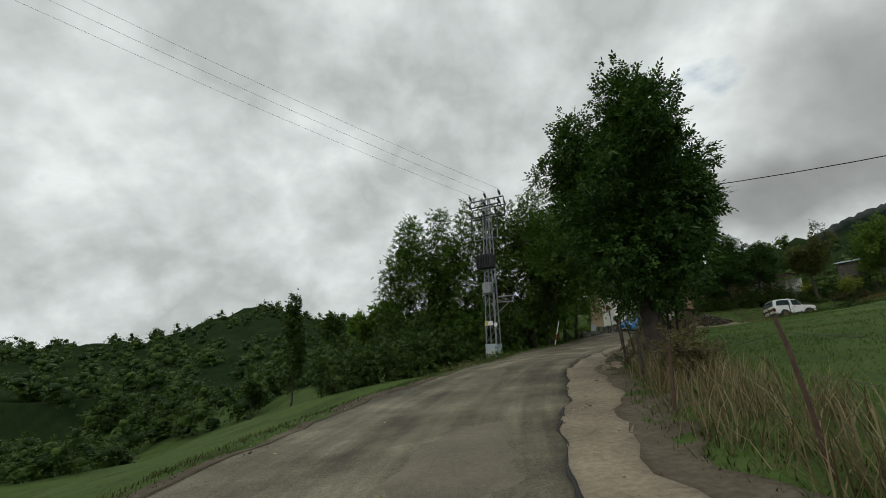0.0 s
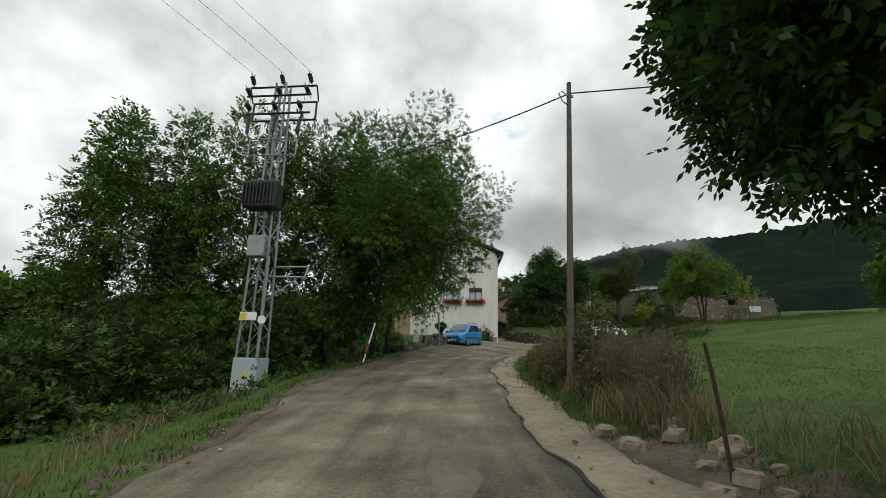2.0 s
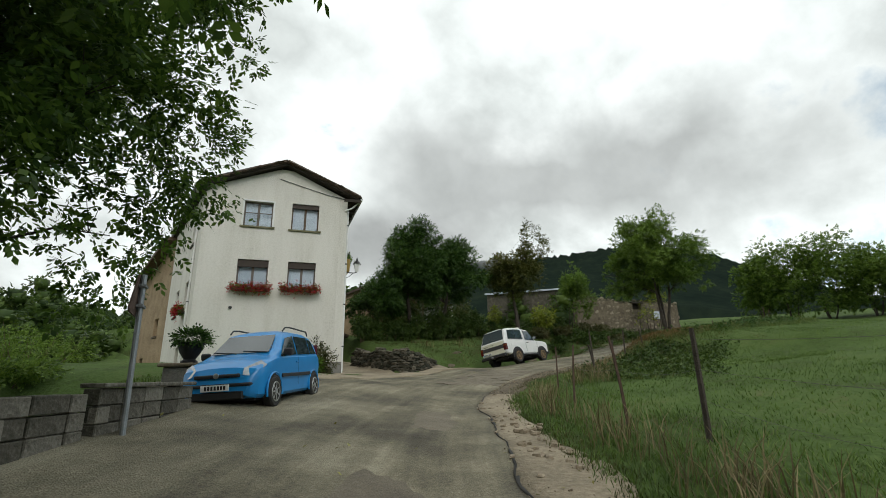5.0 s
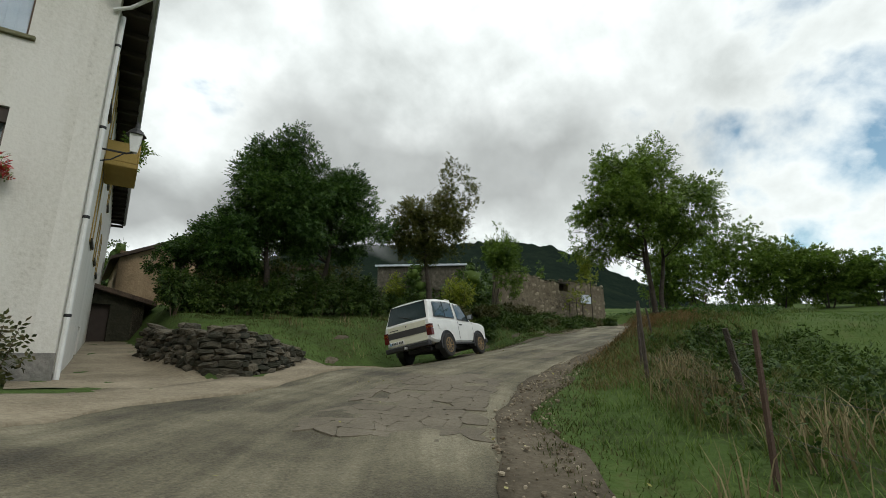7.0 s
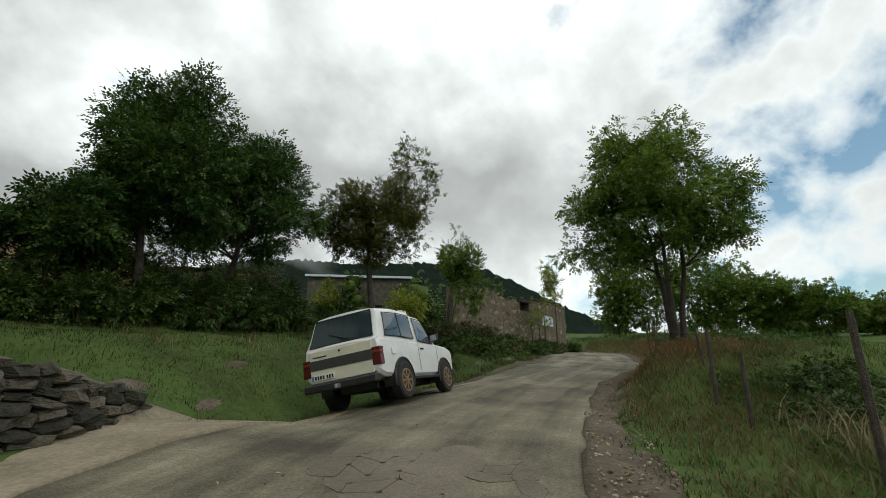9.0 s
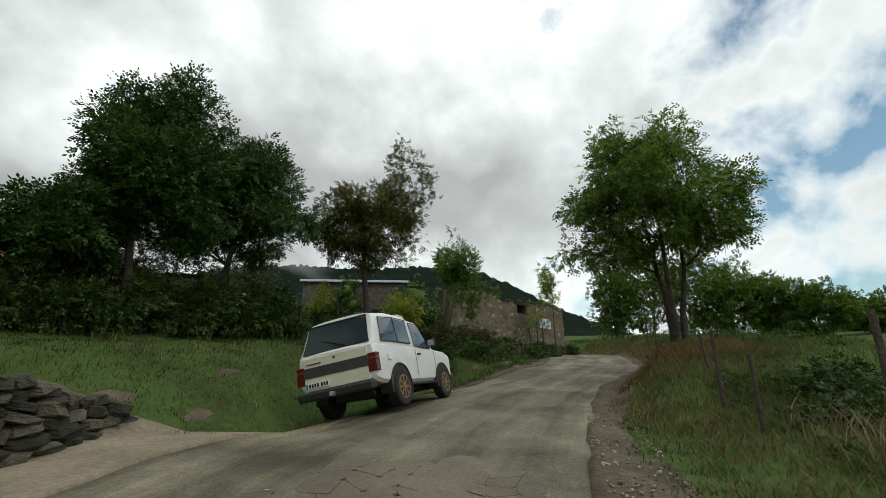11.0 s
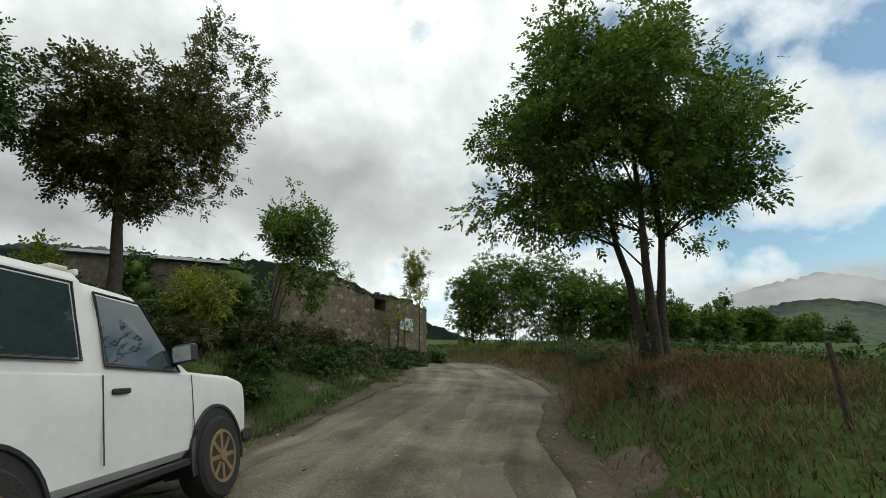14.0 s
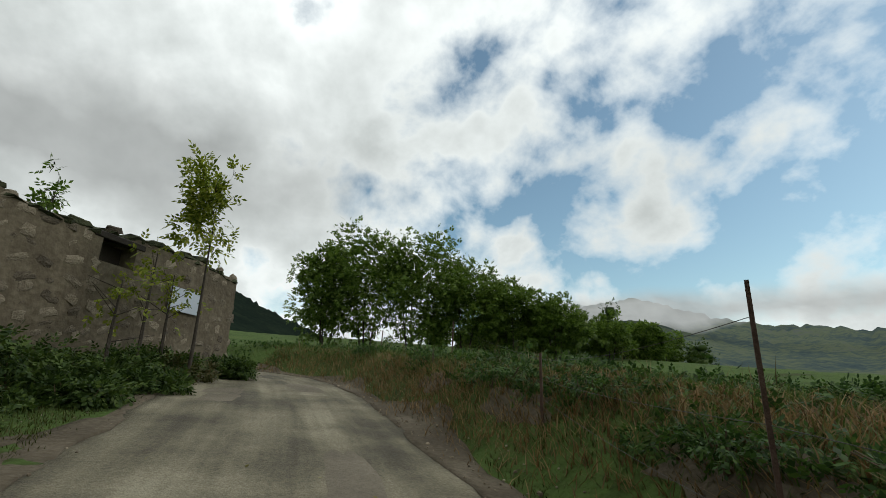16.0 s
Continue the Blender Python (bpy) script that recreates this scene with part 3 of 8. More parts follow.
def clumps_in(r, lobes, count):
    """Uneven clumps of foliage through the lobes of a crown (rows of centre and half sizes)."""
    vol = [(q[3] * q[4] * q[5]) ** 0.7 for q in lobes]
    out = []
    for _ in range(count):
        x, y, z, a, b, c = r.choices(lobes, vol)[0]
        d = Vector((r.gauss(0, 1), r.gauss(0, 1), r.gauss(0, 1))).normalized()
        q, s = 1.02 * r.uniform(0.05, 1.0) ** 0.40, r.uniform(0.24, 0.44)
        out.append((x + d.x * q * a, y + d.y * q * b, z + d.z * q * c, s * a, s * b, s * 0.9 * max(c, 0.6 * a)))
    return out


def tree(name, x, y, label, height, crown, trunk=0.2, kind="ash", leaves="leaf_ash", count=5000, clumps=26, seed=1, lean=(0, 0), forks=1,
         bare=0.32, droop=0.1, category="tree", group="", gap=0.0, crown_off=(0, 0), limb=7, size=(0.8, 1.25), lobes=None):
    """A tapered trunk with limbs and twigs, and a crown of many small leaves in uneven clumps.
    crown: half width, half depth; bare: the part of the height below the crown; lobes: the main masses of the crown, from the foot."""
    r = random.Random(seed)
    rng = np.random.RandomState(seed)
    z0 = gz(x, y) - 0.08
    t = root(name, pose(x, y, z0), label, category, group)
    wood = Shape()
    top, low = height, height * bare
    ch = (top - low) / 2
    cx, cy = lean[0] + crown_off[0], lean[1] + crown_off[1]
    if not lobes:
        lobes = [(cx, cy, low + ch * 0.98, crown[0] * 0.82, crown[1] * 0.82, ch * 0.90)]
        for k in range(6):
            a, u = 2 * math.pi * (k + r.uniform(-0.3, 0.3)) / 6, r.uniform(0.28, 1.35)
            g = 0.62 * math.sin(math.pi * min(0.9, u * 0.42 + 0.12)) ** 0.5
            q = r.uniform(0.34, 0.50)
            lobes.append((cx + math.cos(a) * g * crown[0], cy + math.sin(a) * g * crown[1], low + ch * u, q * crown[0], q * crown[1], max(0.34 * ch, 0.4 * crown[0]) * r.uniform(0.8, 1.1)))
        lobes.append((cx + r.uniform(-0.2, 0.2) * crown[0], cy + r.uniform(-0.2, 0.2) * crown[1], low + ch * 1.68, 0.42 * crown[0], 0.42 * crown[1], 0.30 * ch))
    else:
        cx, cy = lobes[0][:2]
    blobs = clumps_in(r, lobes, clumps)
    starts = []
    for k in range(forks):
        a = 2 * math.pi * k / forks + r.uniform(0, 1.0)
        off = 0.0 if forks == 1 else trunk * 0.9
        out = 0.0 if forks == 1 else crown[0] * 0.20
        p0 = Vector((off * math.cos(a), off * math.sin(a), -0.15))
        p1 = Vector((lean[0] * 0.45 + p0.x + 0.35 * out * math.cos(a), lean[1] * 0.45 + p0.y + 0.35 * out * math.sin(a), low * 0.6))
        p2 = Vector((lean[0] * 0.9 + out * math.cos(a), lean[1] * 0.9 + out * math.sin(a), low * 1.25))
        p3 = Vector((cx + 1.4 * out * math.cos(a), cy + 1.4 * out * math.sin(a), low + (top - low) * 0.66))
        pts, rad = [], []
        for i in range(9):
            u = i / 8
            pts.append((1 - u) ** 3 * p0 + 3 * u * (1 - u) ** 2 * p1 + 3 * u * u * (1 - u) * p2 + u ** 3 * p3 + Vector((r.gauss(0, 1), r.gauss(0, 1), 0)) * trunk * 0.15)
            rad.append(trunk * (1.45 if i == 0 else 1 - 0.86 * u) / math.sqrt(forks) ** 0.6)
        wood.tube(pts, rad, 9)
        starts += list(zip(pts[3:], rad[3:]))
    for i, b in enumerate(blobs):
        target = Vector(b[:3])
        if i >= limb * 4:
            break
        s, sr = min(starts, key=lambda q: (q[0] - target).length + abs(q[0].z + 0.25 * height - target.z) * 0.4)
        mid = s.lerp(target, 0.5) + Vector((r.gauss(0, 0.06), r.gauss(0, 0.06), 0.06)) * height * 0.4
        k = 0.5 if i < limb else 0.28
        wood.tube([s, s.lerp(mid, 0.55), mid, mid.lerp(target, 0.6), target], [sr * k, sr * k * 0.8, sr * k * 0.6, sr * k * 0.4, 0.008], 5, False)
        for _ in range(3):
            end = target + Vector((r.uniform(-1, 1) * b[3], r.uniform(-1, 1) * b[4], r.uniform(-1, 1) * b[5])) * 0.8
            wood.tube([mid.lerp(target, 0.6), end], [max(0.008, sr * k * 0.3), 0.005], 4, False)
    wood.to("trunk", M["bark"], t, smooth=True)
    pts, d = crown_points(rng, blobs, count)
    if gap:
        keep = np.array([noise.noise(Vector(q) * 1.1 + Vector((seed, 0, 0))) for q in pts]) > gap - 0.5
        pts, d = pts[keep], d[keep]
    centre = np.array([cx, cy, low + 0.6 * ch])
    out = pts - centre
    out /= np.linalg.norm(out, axis=1)[:, None] + 1e-9
    way = 0.6 * d + 0.35 * out + rng.normal(size=d.shape) * 0.55 + (0, 0, -0.05 - droop)
    v, f = scatter(pts, way, kind, rng, size)
    mesh("crown", v, f, M[leaves], t)
    return t


def bush(name, x, y, label, w, d, h, kind="bramble", leaves="leaf_bramble", count=900, clumps=9, seed=1, category="bush", group="", yaw=0.0, z=None, twigs=10, size=(0.8, 1.25)):
    r = random.Random(seed)
    rng = np.random.RandomState(seed)
    t = root(name, pose(x, y, (gz(x, y) if z is None else z) - 0.05, 0, 0, yaw), label, category, group)
    blobs = [(r.uniform(-0.7, 0.7) * w, r.uniform(-0.7, 0.7) * d, h * r.uniform(0.2, 0.66), w * r.uniform(0.28, 0.5), d * r.uniform(0.3, 0.55), h * r.uniform(0.2, 0.34)) for _ in range(clumps)]
    wood = Shape()
    for i in range(twigs):
        b = blobs[i % clumps]
        q = Vector(b[:3]) + Vector((r.gauss(0, 0.4) * b[3], r.gauss(0, 0.4) * b[4], b[5] * r.uniform(0.3, 1.3)))
        wood.tube([(b[0] * 0.6, b[1] * 0.6, -0.1), (q.x * 0.8, q.y * 0.8, q.z * 0.5), q], [0.016, 0.010, 0.004], 4, False)
    wood.to("stem", M["twig"], t)["kind"] = "stuff"
    pts, dd = crown_points(rng, blobs, count)
    pts[:, 2] = np.abs(pts[:, 2])
    v, f = scatter(pts, dd + rng.normal(size=dd.shape) * 0.5 + (0, 0, -0.2), kind, rng, size)
    mesh("foliage", v, f, M[leaves], t)
    return t


def blades(name, xy, label, height, width, mat, seed=1, lean=0.35):
    """Grass: one bent blade at each place."""
    rng = np.random.RandomState(seed)
    n = len(xy)
    z = ground(xy[:, 0], xy[:, 1])
    b = np.column_stack([xy, z - 0.02])
    a = rng.uniform(0, 6.28, n)
    h = rng.uniform(0.55, 1.25, n) * height
    w = width * rng.uniform(0.7, 1.4, n)
    side = np.column_stack([-np.sin(a), np.cos(a), np.zeros(n)]) * w[:, None] / 2
    out = np.column_stack([np.cos(a), np.sin(a), np.zeros(n)])
    l = (h * lean * rng.uniform(0.2, 1.6, n))[:, None]
    midp = b + out * l * 0.35 + np.column_stack([np.zeros((n, 2)), h * 0.6])
    tip = b + out * l + np.column_stack([np.zeros((n, 2)), h])
    v = np.stack([b - side, b + side, midp + side * 0.7, tip, midp - side * 0.7], 1).reshape(-1, 3)
    k = np.arange(n)[:, None] * 5
    me = mesh_data(name, v, np.vstack([k + [0, 1, 2], k + [0, 2, 4], k + [4, 2, 3]]), M[mat])
    return tagged(new(name, me), label, "grass", "", "stuff")


# ---- land ----
def graded(lo, hi, a, b, fine, grow=1.16):
    """Steps that are fine between a and b and grow outwards to lo and hi."""
    mid = list(np.arange(a, b, fine))
    left, right, d = [], [], fine
    q = a
    while q > lo:
        d *= grow
        q -= d
        left.append(max(q, lo))
    q, d = mid[-1], fine
    while q < hi:
        d *= grow
        q += d
        right.append(min(q, hi))
    return np.array(left[::-1] + mid + right)


def land():
    xs, ys = graded(-3800, 3800, -9, 64, 0.42), graded(-3800, 3800, -2, 62, 0.42)
    X, Y = np.meshgrid(xs, ys)
    x, y = X.ravel(), Y.ravel()
    z = ground(x, y)
    s, n, _, wl, wr = near_road(x, y)
    z = z - 0.14 * ease(0, 0.3, np.minimum(n + wl, wr + np.where(s < 50, 0.82, 0.6) - n)) + 0.025 * ripple(x, y, 1.3, 11) * ease(0, 1, np.maximum(-n - wl, n - wr - 0.7))
    nx, ny = len(xs), len(ys)
    i = (np.arange(ny - 1)[:, None] * nx + np.arange(nx - 1)[None]).ravel()
    f = np.column_stack([i, i + 1, i + nx + 1, i + nx])
    tagged(mesh("ground", np.column_stack([x, y, z]), f, M["grass"], None, True), "sloping meadow ground with grass and bare earth", "ground", "", "structure")


def strip(name, s0, s1, left, right, lift, mat, label, step=0.5, cols=10, rough=0.012, category="road", skirt=0.15, seed=3):
    """A band along the road between two offsets (numbers or functions of the distance)."""
    ss = np.arange(s0, s1 + 0.01, step)
    lf = np.array([left(q) if callable(left) else left for q in ss])
    rt = np.array([right(q) if callable(right) else right for q in ss])
    u = np.linspace(0, 1, cols)
    n = lf[:, None] * (1 - u) + rt[:, None] * u
    cx, cy = np.interp(ss, ALONG, LINE[:, 0])[:, None], np.interp(ss, ALONG, LINE[:, 1])[:, None]
    sx, sy = np.interp(ss, ALONG, SIDE[:, 0])[:, None], np.interp(ss, ALONG, SIDE[:, 1])[:, None]
    x, y = cx + n * sx, cy + n * sy
    z = ground(x.ravel(), y.ravel()).reshape(x.shape) + lift + rough * ripple(x, y, 0.9, seed) + rough * ripple(x, y, 2.7, seed + 1)
    x, y, z = (np.column_stack([a[:, :1], a, a[:, -1:]]) for a in (x, y, z))
    z[:, 0] -= skirt
    z[:, -1] -= skirt
    k, m = cols + 2, len(ss)
    i = (np.arange(m - 1)[:, None] * k + np.arange(k - 1)[None]).ravel()
    f = np.column_stack([i, i + 1, i + k + 1, i + k])
    ob = mesh(name, np.column_stack([x.ravel(), y.ravel(), z.ravel()]), f, mat, None, True)
    across = np.column_stack([n[:, :1], n, n[:, -1:]]).ravel()
    along = np.repeat(ss, k)
    uv = ob.data.uv_layers.new(name="UVMap")
    uv.data.foreach_set("uv", np.column_stack([across[f.ravel()], along[f.ravel()]]).astype(np.float32).ravel())
    return tagged(ob, label, category, "", "structure")


def wobble(v, a, f, p):
    return lambda q: float(np.interp(q, ALONG, v)) + a * math.sin(q * f + p) + 0.6 * a * math.sin(q * f * 2.7 + p * 2) + 0.4 * a * math.sin(q * f * 6.1 + p)


left_edge = wobble(-LINE[:, 3], 0.10, 0.9, 1.0)
right_edge = wobble(LINE[:, 4], 0.07, 0.7, 2.0)
outer_edge = wobble(LINE[:, 4] + 0.88, 0.13, 0.8, 0.5)


def skyline_hill(name, ridge, near, far, mat, label, seed, foot=-6.0, rough=0.05, az_step=0.5, rows=26):
    """A hill round the camera's end of the valley: its skyline rises to the given angles (azimuth, elevation in degrees)."""
    az = np.arange(ridge[0][0], ridge[-1][0] + 0.01, az_step)
    el = np.interp(az, [a for a, _ in ridge], [e for _, e in ridge])
    rng = np.random.RandomState(seed)
    jag = np.convolve(rng.normal(size=len(az) + 8), np.ones(3) / 3, "same")[4:-4]
    u = np.linspace(0, 1, rows)
    R = near + (far - near) * u[None, :] * (1 + 0.06 * np.sin(az[:, None] * 0.21 + seed))
    a = np.radians(az)[:, None]
    x, y = 22 + R * np.sin(a), 30 + R * np.cos(a)
    top = 3.5 + far * np.tan(np.radians(np.maximum(el + rough * 6 * jag, 0.0)))
    prof = (0.12 + 0.88 * u ** 1.2)[None, :]
    z = foot + (top[:, None] - foot) * prof - 60 * (u[None, :] < 0.001) + rough * (far - near) * 0.25 * ripple(x, y, (far - near) * 0.45, seed) * (u * (1 - u) * 4)[None, :]
    z = z + 0.004 * far * ripple(x, y, far * 0.012, seed + 2) * u[None, :]
    back = np.stack([x[:, -1] * 1.15, y[:, -1] * 1.15, np.full(len(az), foot)], 1)
    x, y, z = np.column_stack([x, back[:, 0]]), np.column_stack([y, back[:, 1]]), np.column_stack([z, back[:, 2]])
    k = rows + 1
    i = (np.arange(len(az) - 1)[:, None] * k + np.arange(k - 1)[None]).ravel()
    f = np.column_stack([i, i + 1, i + k + 1, i + k])
    tagged(mesh(name, np.column_stack([x.ravel(), y.ravel(), z.ravel()]), f[:, ::-1], mat, None, True), label, "hill", "", "structure")
    return x[:, :-1], y[:, :-1], z[:, :-1]


land()
road = strip("road", -45, 120, left_edge, right_edge, 0.0, M["road_surface"], "worn grey-brown asphalt lane climbing the hillside", cols=16)
strip("gutter", -40, 50, right_edge, outer_edge, 0.012, M["concrete"], "cracked sandy concrete gutter beside the asphalt", cols=5, category="gutter", rough=0.02)
def gape(q, p):
    """Half the width of the open seam there: ragged, here and there closed."""
    return 0.004 + 0.030 * max(0.0, 0.35 + 0.5 * math.sin(q * 1.7 + p) + 0.35 * math.sin(q * 4.3 + 2 * p) + 0.25 * math.sin(q * 11.0 + p))


strip("road_seam", -30, 50, lambda q: right_edge(q) - gape(q, 0.4), lambda q: right_edge(q) + gape(q, 1.9), 0.014, M["crack"], "dark open seam along the edge of the asphalt", step=0.12, cols=3, category="road", skirt=0.02, rough=0.012)
strip("verge_earth", -30, 21, lambda q: outer_edge(q) - 0.05, lambda q: outer_edge(q) + 0.75 + 0.3 * math.sin(q * 1.1), 0.015, M["soil"], "bare earth verge beside the gutter", cols=5, category="verge", rough=0.02)
strip("verge_gravel", 50, 100, lambda q: right_edge(q) - 0.05, lambda q: right_edge(q) + 0.65 + 0.25 * math.sin(q * 0.9), 0.012, M["soil"], "gravelly earth verge of the lane", cols=5, category="verge", rough=0.025)
strip("verge_sand", -40, 36, lambda q: left_edge(q) - 0.28 - 0.12 * math.sin(q * 0.7), lambda q: left_edge(q) + 0.06, 0.012, M["soil"], "earthy edge of the lane", cols=4, category="verge", rough=0.02)
strip("verge_bank", 64, 100, lambda q: left_edge(q) - 0.6 - 0.25 * math.sin(q * 0.7), lambda q: left_edge(q) + 0.06, 0.012, M["soil"], "bare earth foot of the bank", cols=4, category="verge", rough=0.03)
strip("apron", 48, 61.5, lambda q: left_edge(q) - 1.25 + 0.9 * float(ease(57, 61.5, np.array(q))) - 0.25 * math.sin(q), lambda q: left_edge(q) + 0.35 + 0.2 * math.sin(q * 1.3), 0.03, M["concrete"], "sandy concrete apron at the mouth of the old lane", cols=7, category="pavement", rough=0.02)


def old_lane():
    """Concrete lane between the house and the dry-stone wall."""
    a, b = Vector((26.9, 49.4, 0)), Vector((33.2, 65.0, 0))
    side = Vector((0.925, -0.38, 0))
    v, f, n, k = [], [], 40, 7
    for i in range(n):
        p = a.lerp(b, i / (n - 1))
        for j in range(k):
            q = p + side * (-2.9 + 3.2 * j / (k - 1))
            v.append((q.x, q.y, gz(q.x, q.y) + 0.02))
    for i in range(n - 1):
        for j in range(k - 1):
            f.append((i * k + j, i * k + j + 1, (i + 1) * k + j + 1, (i + 1) * k + j))
    tagged(mesh("old_lane", v, f, M["concrete"], None, True), "old concrete lane running back beside the house", "lane", "", "structure")


old_lane()


def patch(s, n, length, width, seed, mat="asphalt_patch", lift=0.016):
    """A worn lighter patch with a ragged outline, laid on the asphalt."""
    r = random.Random(seed)
    ring = []
    for k in range(22):
        a = 2 * math.pi * k / 22
        c, d = math.cos(a), math.sin(a)
        g = (abs(c) ** 4 + abs(d) ** 4) ** -0.25 * r.uniform(0.82, 1.06)
        ring.append((s + c * g * length / 2, n + d * g * width / 2))
    v = []
    for u in (0.0, 0.5, 1.0):
        for q in ring:
            x, y = at_road(s + (q[0] - s) * u, n + (q[1] - n) * u)
            v.append((x, y, gz(x, y) + lift - (0.045 if u == 1.0 else 0)))
    m = len(ring)
    f = [(u * m + k, u * m + (k + 1) % m, (u + 1) * m + (k + 1) % m, (u + 1) * m + k) for u in (0, 1) for k in range(m)]
    mesh("road_patch", v, f, M[mat], road, True, "paler worn patch of asphalt")


for row in ((5.5, 0.0, 5.5, 1.9, 1), (24.8, -2.4, 2.2, 1.0, 4), (35.5, -2.6, 3.5, 1.5, 6), (39, -0.2, 5.0, 1.3, 7),
            (57.0, 0.0, 3.2, 0.9, 9), (64, 0.4, 4, 0.9, 11), (69, -0.7, 5, 0.8, 12), (75, 0.2, 4.5, 0.9, 13), (14, -0.8, 5, 1.1, 2), (19, 0.4, 3, 0.8, 3), (29.5, 0.2, 4, 1.0, 5), (45, 0.0, 4, 1.2, 8), (81, -1.6, 3.5, 1.2, 14), (83.5, 0.3, 2.6, 1.4, 15), (88, -0.6, 4, 1.2, 16)):
    patch(*row)


def bare_earth(x, y, a, b, yaw, seed):
    """A ragged patch of bare soil on a slope."""
    r = random.Random(seed)
    c, d = math.cos(radians(yaw)), math.sin(radians(yaw))
    ring = [(w, r.uniform(0.7, 1.15)) for w in np.arange(20) * 2 * math.pi / 20]
    v, m = [], 20
    for u in (0.0, 0.35, 0.7, 1.0):
        for w, g in ring:
            p, q = math.cos(w) * g * a * u, math.sin(w) * g * b * u
            px, py = x + p * c - q * d, y + p * d + q * c
            v.append((px, py, gz(px, py) + (0.03 + 0.02 * math.sin(7 * px) * math.sin(6 * py) if u < 1 else -0.06)))
    f = [(k * m + i, k * m + (i + 1) % m, (k + 1) * m + (i + 1) % m, (k + 1) * m + i) for k in range(3) for i in range(m)]
    tagged(mesh("bare_earth", v, f, M["soil"], None, True), "bare dark soil showing through the grass of the bank", "earth", "bare patches on the bank", "structure")


for k, (x, y, a, b, yaw) in enumerate(((29.6, 51.3, 1.0, 0.4, 10), (31.2, 51.9, 0.9, 0.4, 15), (32.6, 51.5, 0.7, 0.25, 10), (30.6, 52.8, 0.7, 0.25, 20), (34.4, 52.6, 0.7, 0.3, 0), (39.6, 50.6, 0.9, 0.35, -10), (42.0, 50.1, 1.0, 0.4, -15), (44.6, 49.4, 0.9, 0.4, -12), (47.0, 48.6, 0.9, 0.4, -15), (49.4, 47.9, 0.9, 0.35, -14))):
    bare_earth(x, y, a * 0.8, b * 0.55, yaw, 40 + k)
for k, (q, n, a, b) in enumerate(((66.0, 2.9, 0.9, 0.3), (69.5, 2.7, 1.1, 0.35), (73.0, 2.8, 1.2, 0.4), (76.5, 2.7, 1.2, 0.35), (80.0, 2.7, 1.1, 0.35))):
    x, y = at_road(q, n)
    bare_earth(x, y, a, b, math.degrees(math.atan2(np.interp(q, ALONG, STEP[:, 1]), np.interp(q, ALONG, STEP[:, 0]))), 60 + k)


def crazed_plates():
    """Crazed asphalt: loose plates with open joints."""
    r = random.Random(12)
    nodes = {}
    for i in range(19):
        for j in range(9):
            nodes[i, j] = (52.0 + i * 0.30 + (0.14 if j % 2 else 0) + r.uniform(-0.11, 0.11), -1.3 + j * 0.29 + r.uniform(-0.10, 0.10))
    for i in range(18):
        for j in range(8):
            if r.random() < 0.16:
                continue
            q = [nodes[i, j], nodes[i + 1, j], nodes[i + 1, j + 1], nodes[i, j + 1]]
            cs, cn = sum(p[0] for p in q) / 4, sum(p[1] for p in q) / 4
            out = []
            for (s0, n0), (s1, n1) in zip(q, q[1:] + q[:1]):
                for u in (0.12, 0.88):
                    s2, n2 = s0 + (s1 - s0) * u, n0 + (n1 - n0) * u
                    x, y = at_road(cs + (s2 - cs) * 0.982, cn + (n2 - cn) * 0.982)
                    out.append((x, y, gz(x, y)))
            lift = 0.009 + r.uniform(0, 0.005)
            v = [(x, y, z + lift) for x, y, z in out] + [(x, y, z - 0.02) for x, y, z in out]
            mesh("asphalt_plate", v, [tuple(range(8))] + [(k, 8 + k, 8 + (k + 1) % 8, (k + 1) % 8) for k in range(8)], M["asphalt_patch"], road)


crazed_plates()

WEST = skyline_hill("backdrop_west", [(-75, 1.6), (-50, 1.7), (-42, 2.1), (-34, 3.2), (-29, 5.1), (-24, 6.6), (-21, 5.4), (-16, 4.9), (-8, 5.6), (0, 6.0), (10, 6.5), (30, 9), (46, 12)], 150, 420, M["valley_wood"], "low wooded hill across the valley", 4, -10)
skyline_hill("backdrop_mountain", [(0, 3), (30, 8), (42, 11.6), (47, 12.7), (53, 13.4), (58, 14.1), (64, 14.8), (68, 14.8), (72, 14.1), (76, 12.9), (80, 11.1), (84, 9.3), (88, 7.8), (91, 6.8), (95, 5.2), (104, 3), (118, 2)], 260, 1150, M["forest"], "dark forested mountain under low cloud", 7, 4, 0.016, 0.35, 34)
skyline_hill("backdrop_range", [(92, 2), (108, 4.5), (116, 7.5), (122, 9.2), (127, 10.0), (130, 10.1), (133, 9.2), (139, 7.7), (146, 6.8), (152, 6.0), (170, 5.0), (200, 4), (240, 3.5), (285, 2.0)], 1400, 3300, M["far_hill"], "distant mountain range with fields and bare slopes, coloured blue-grey for haze", 9, -20, 0.03, 0.5, 26)


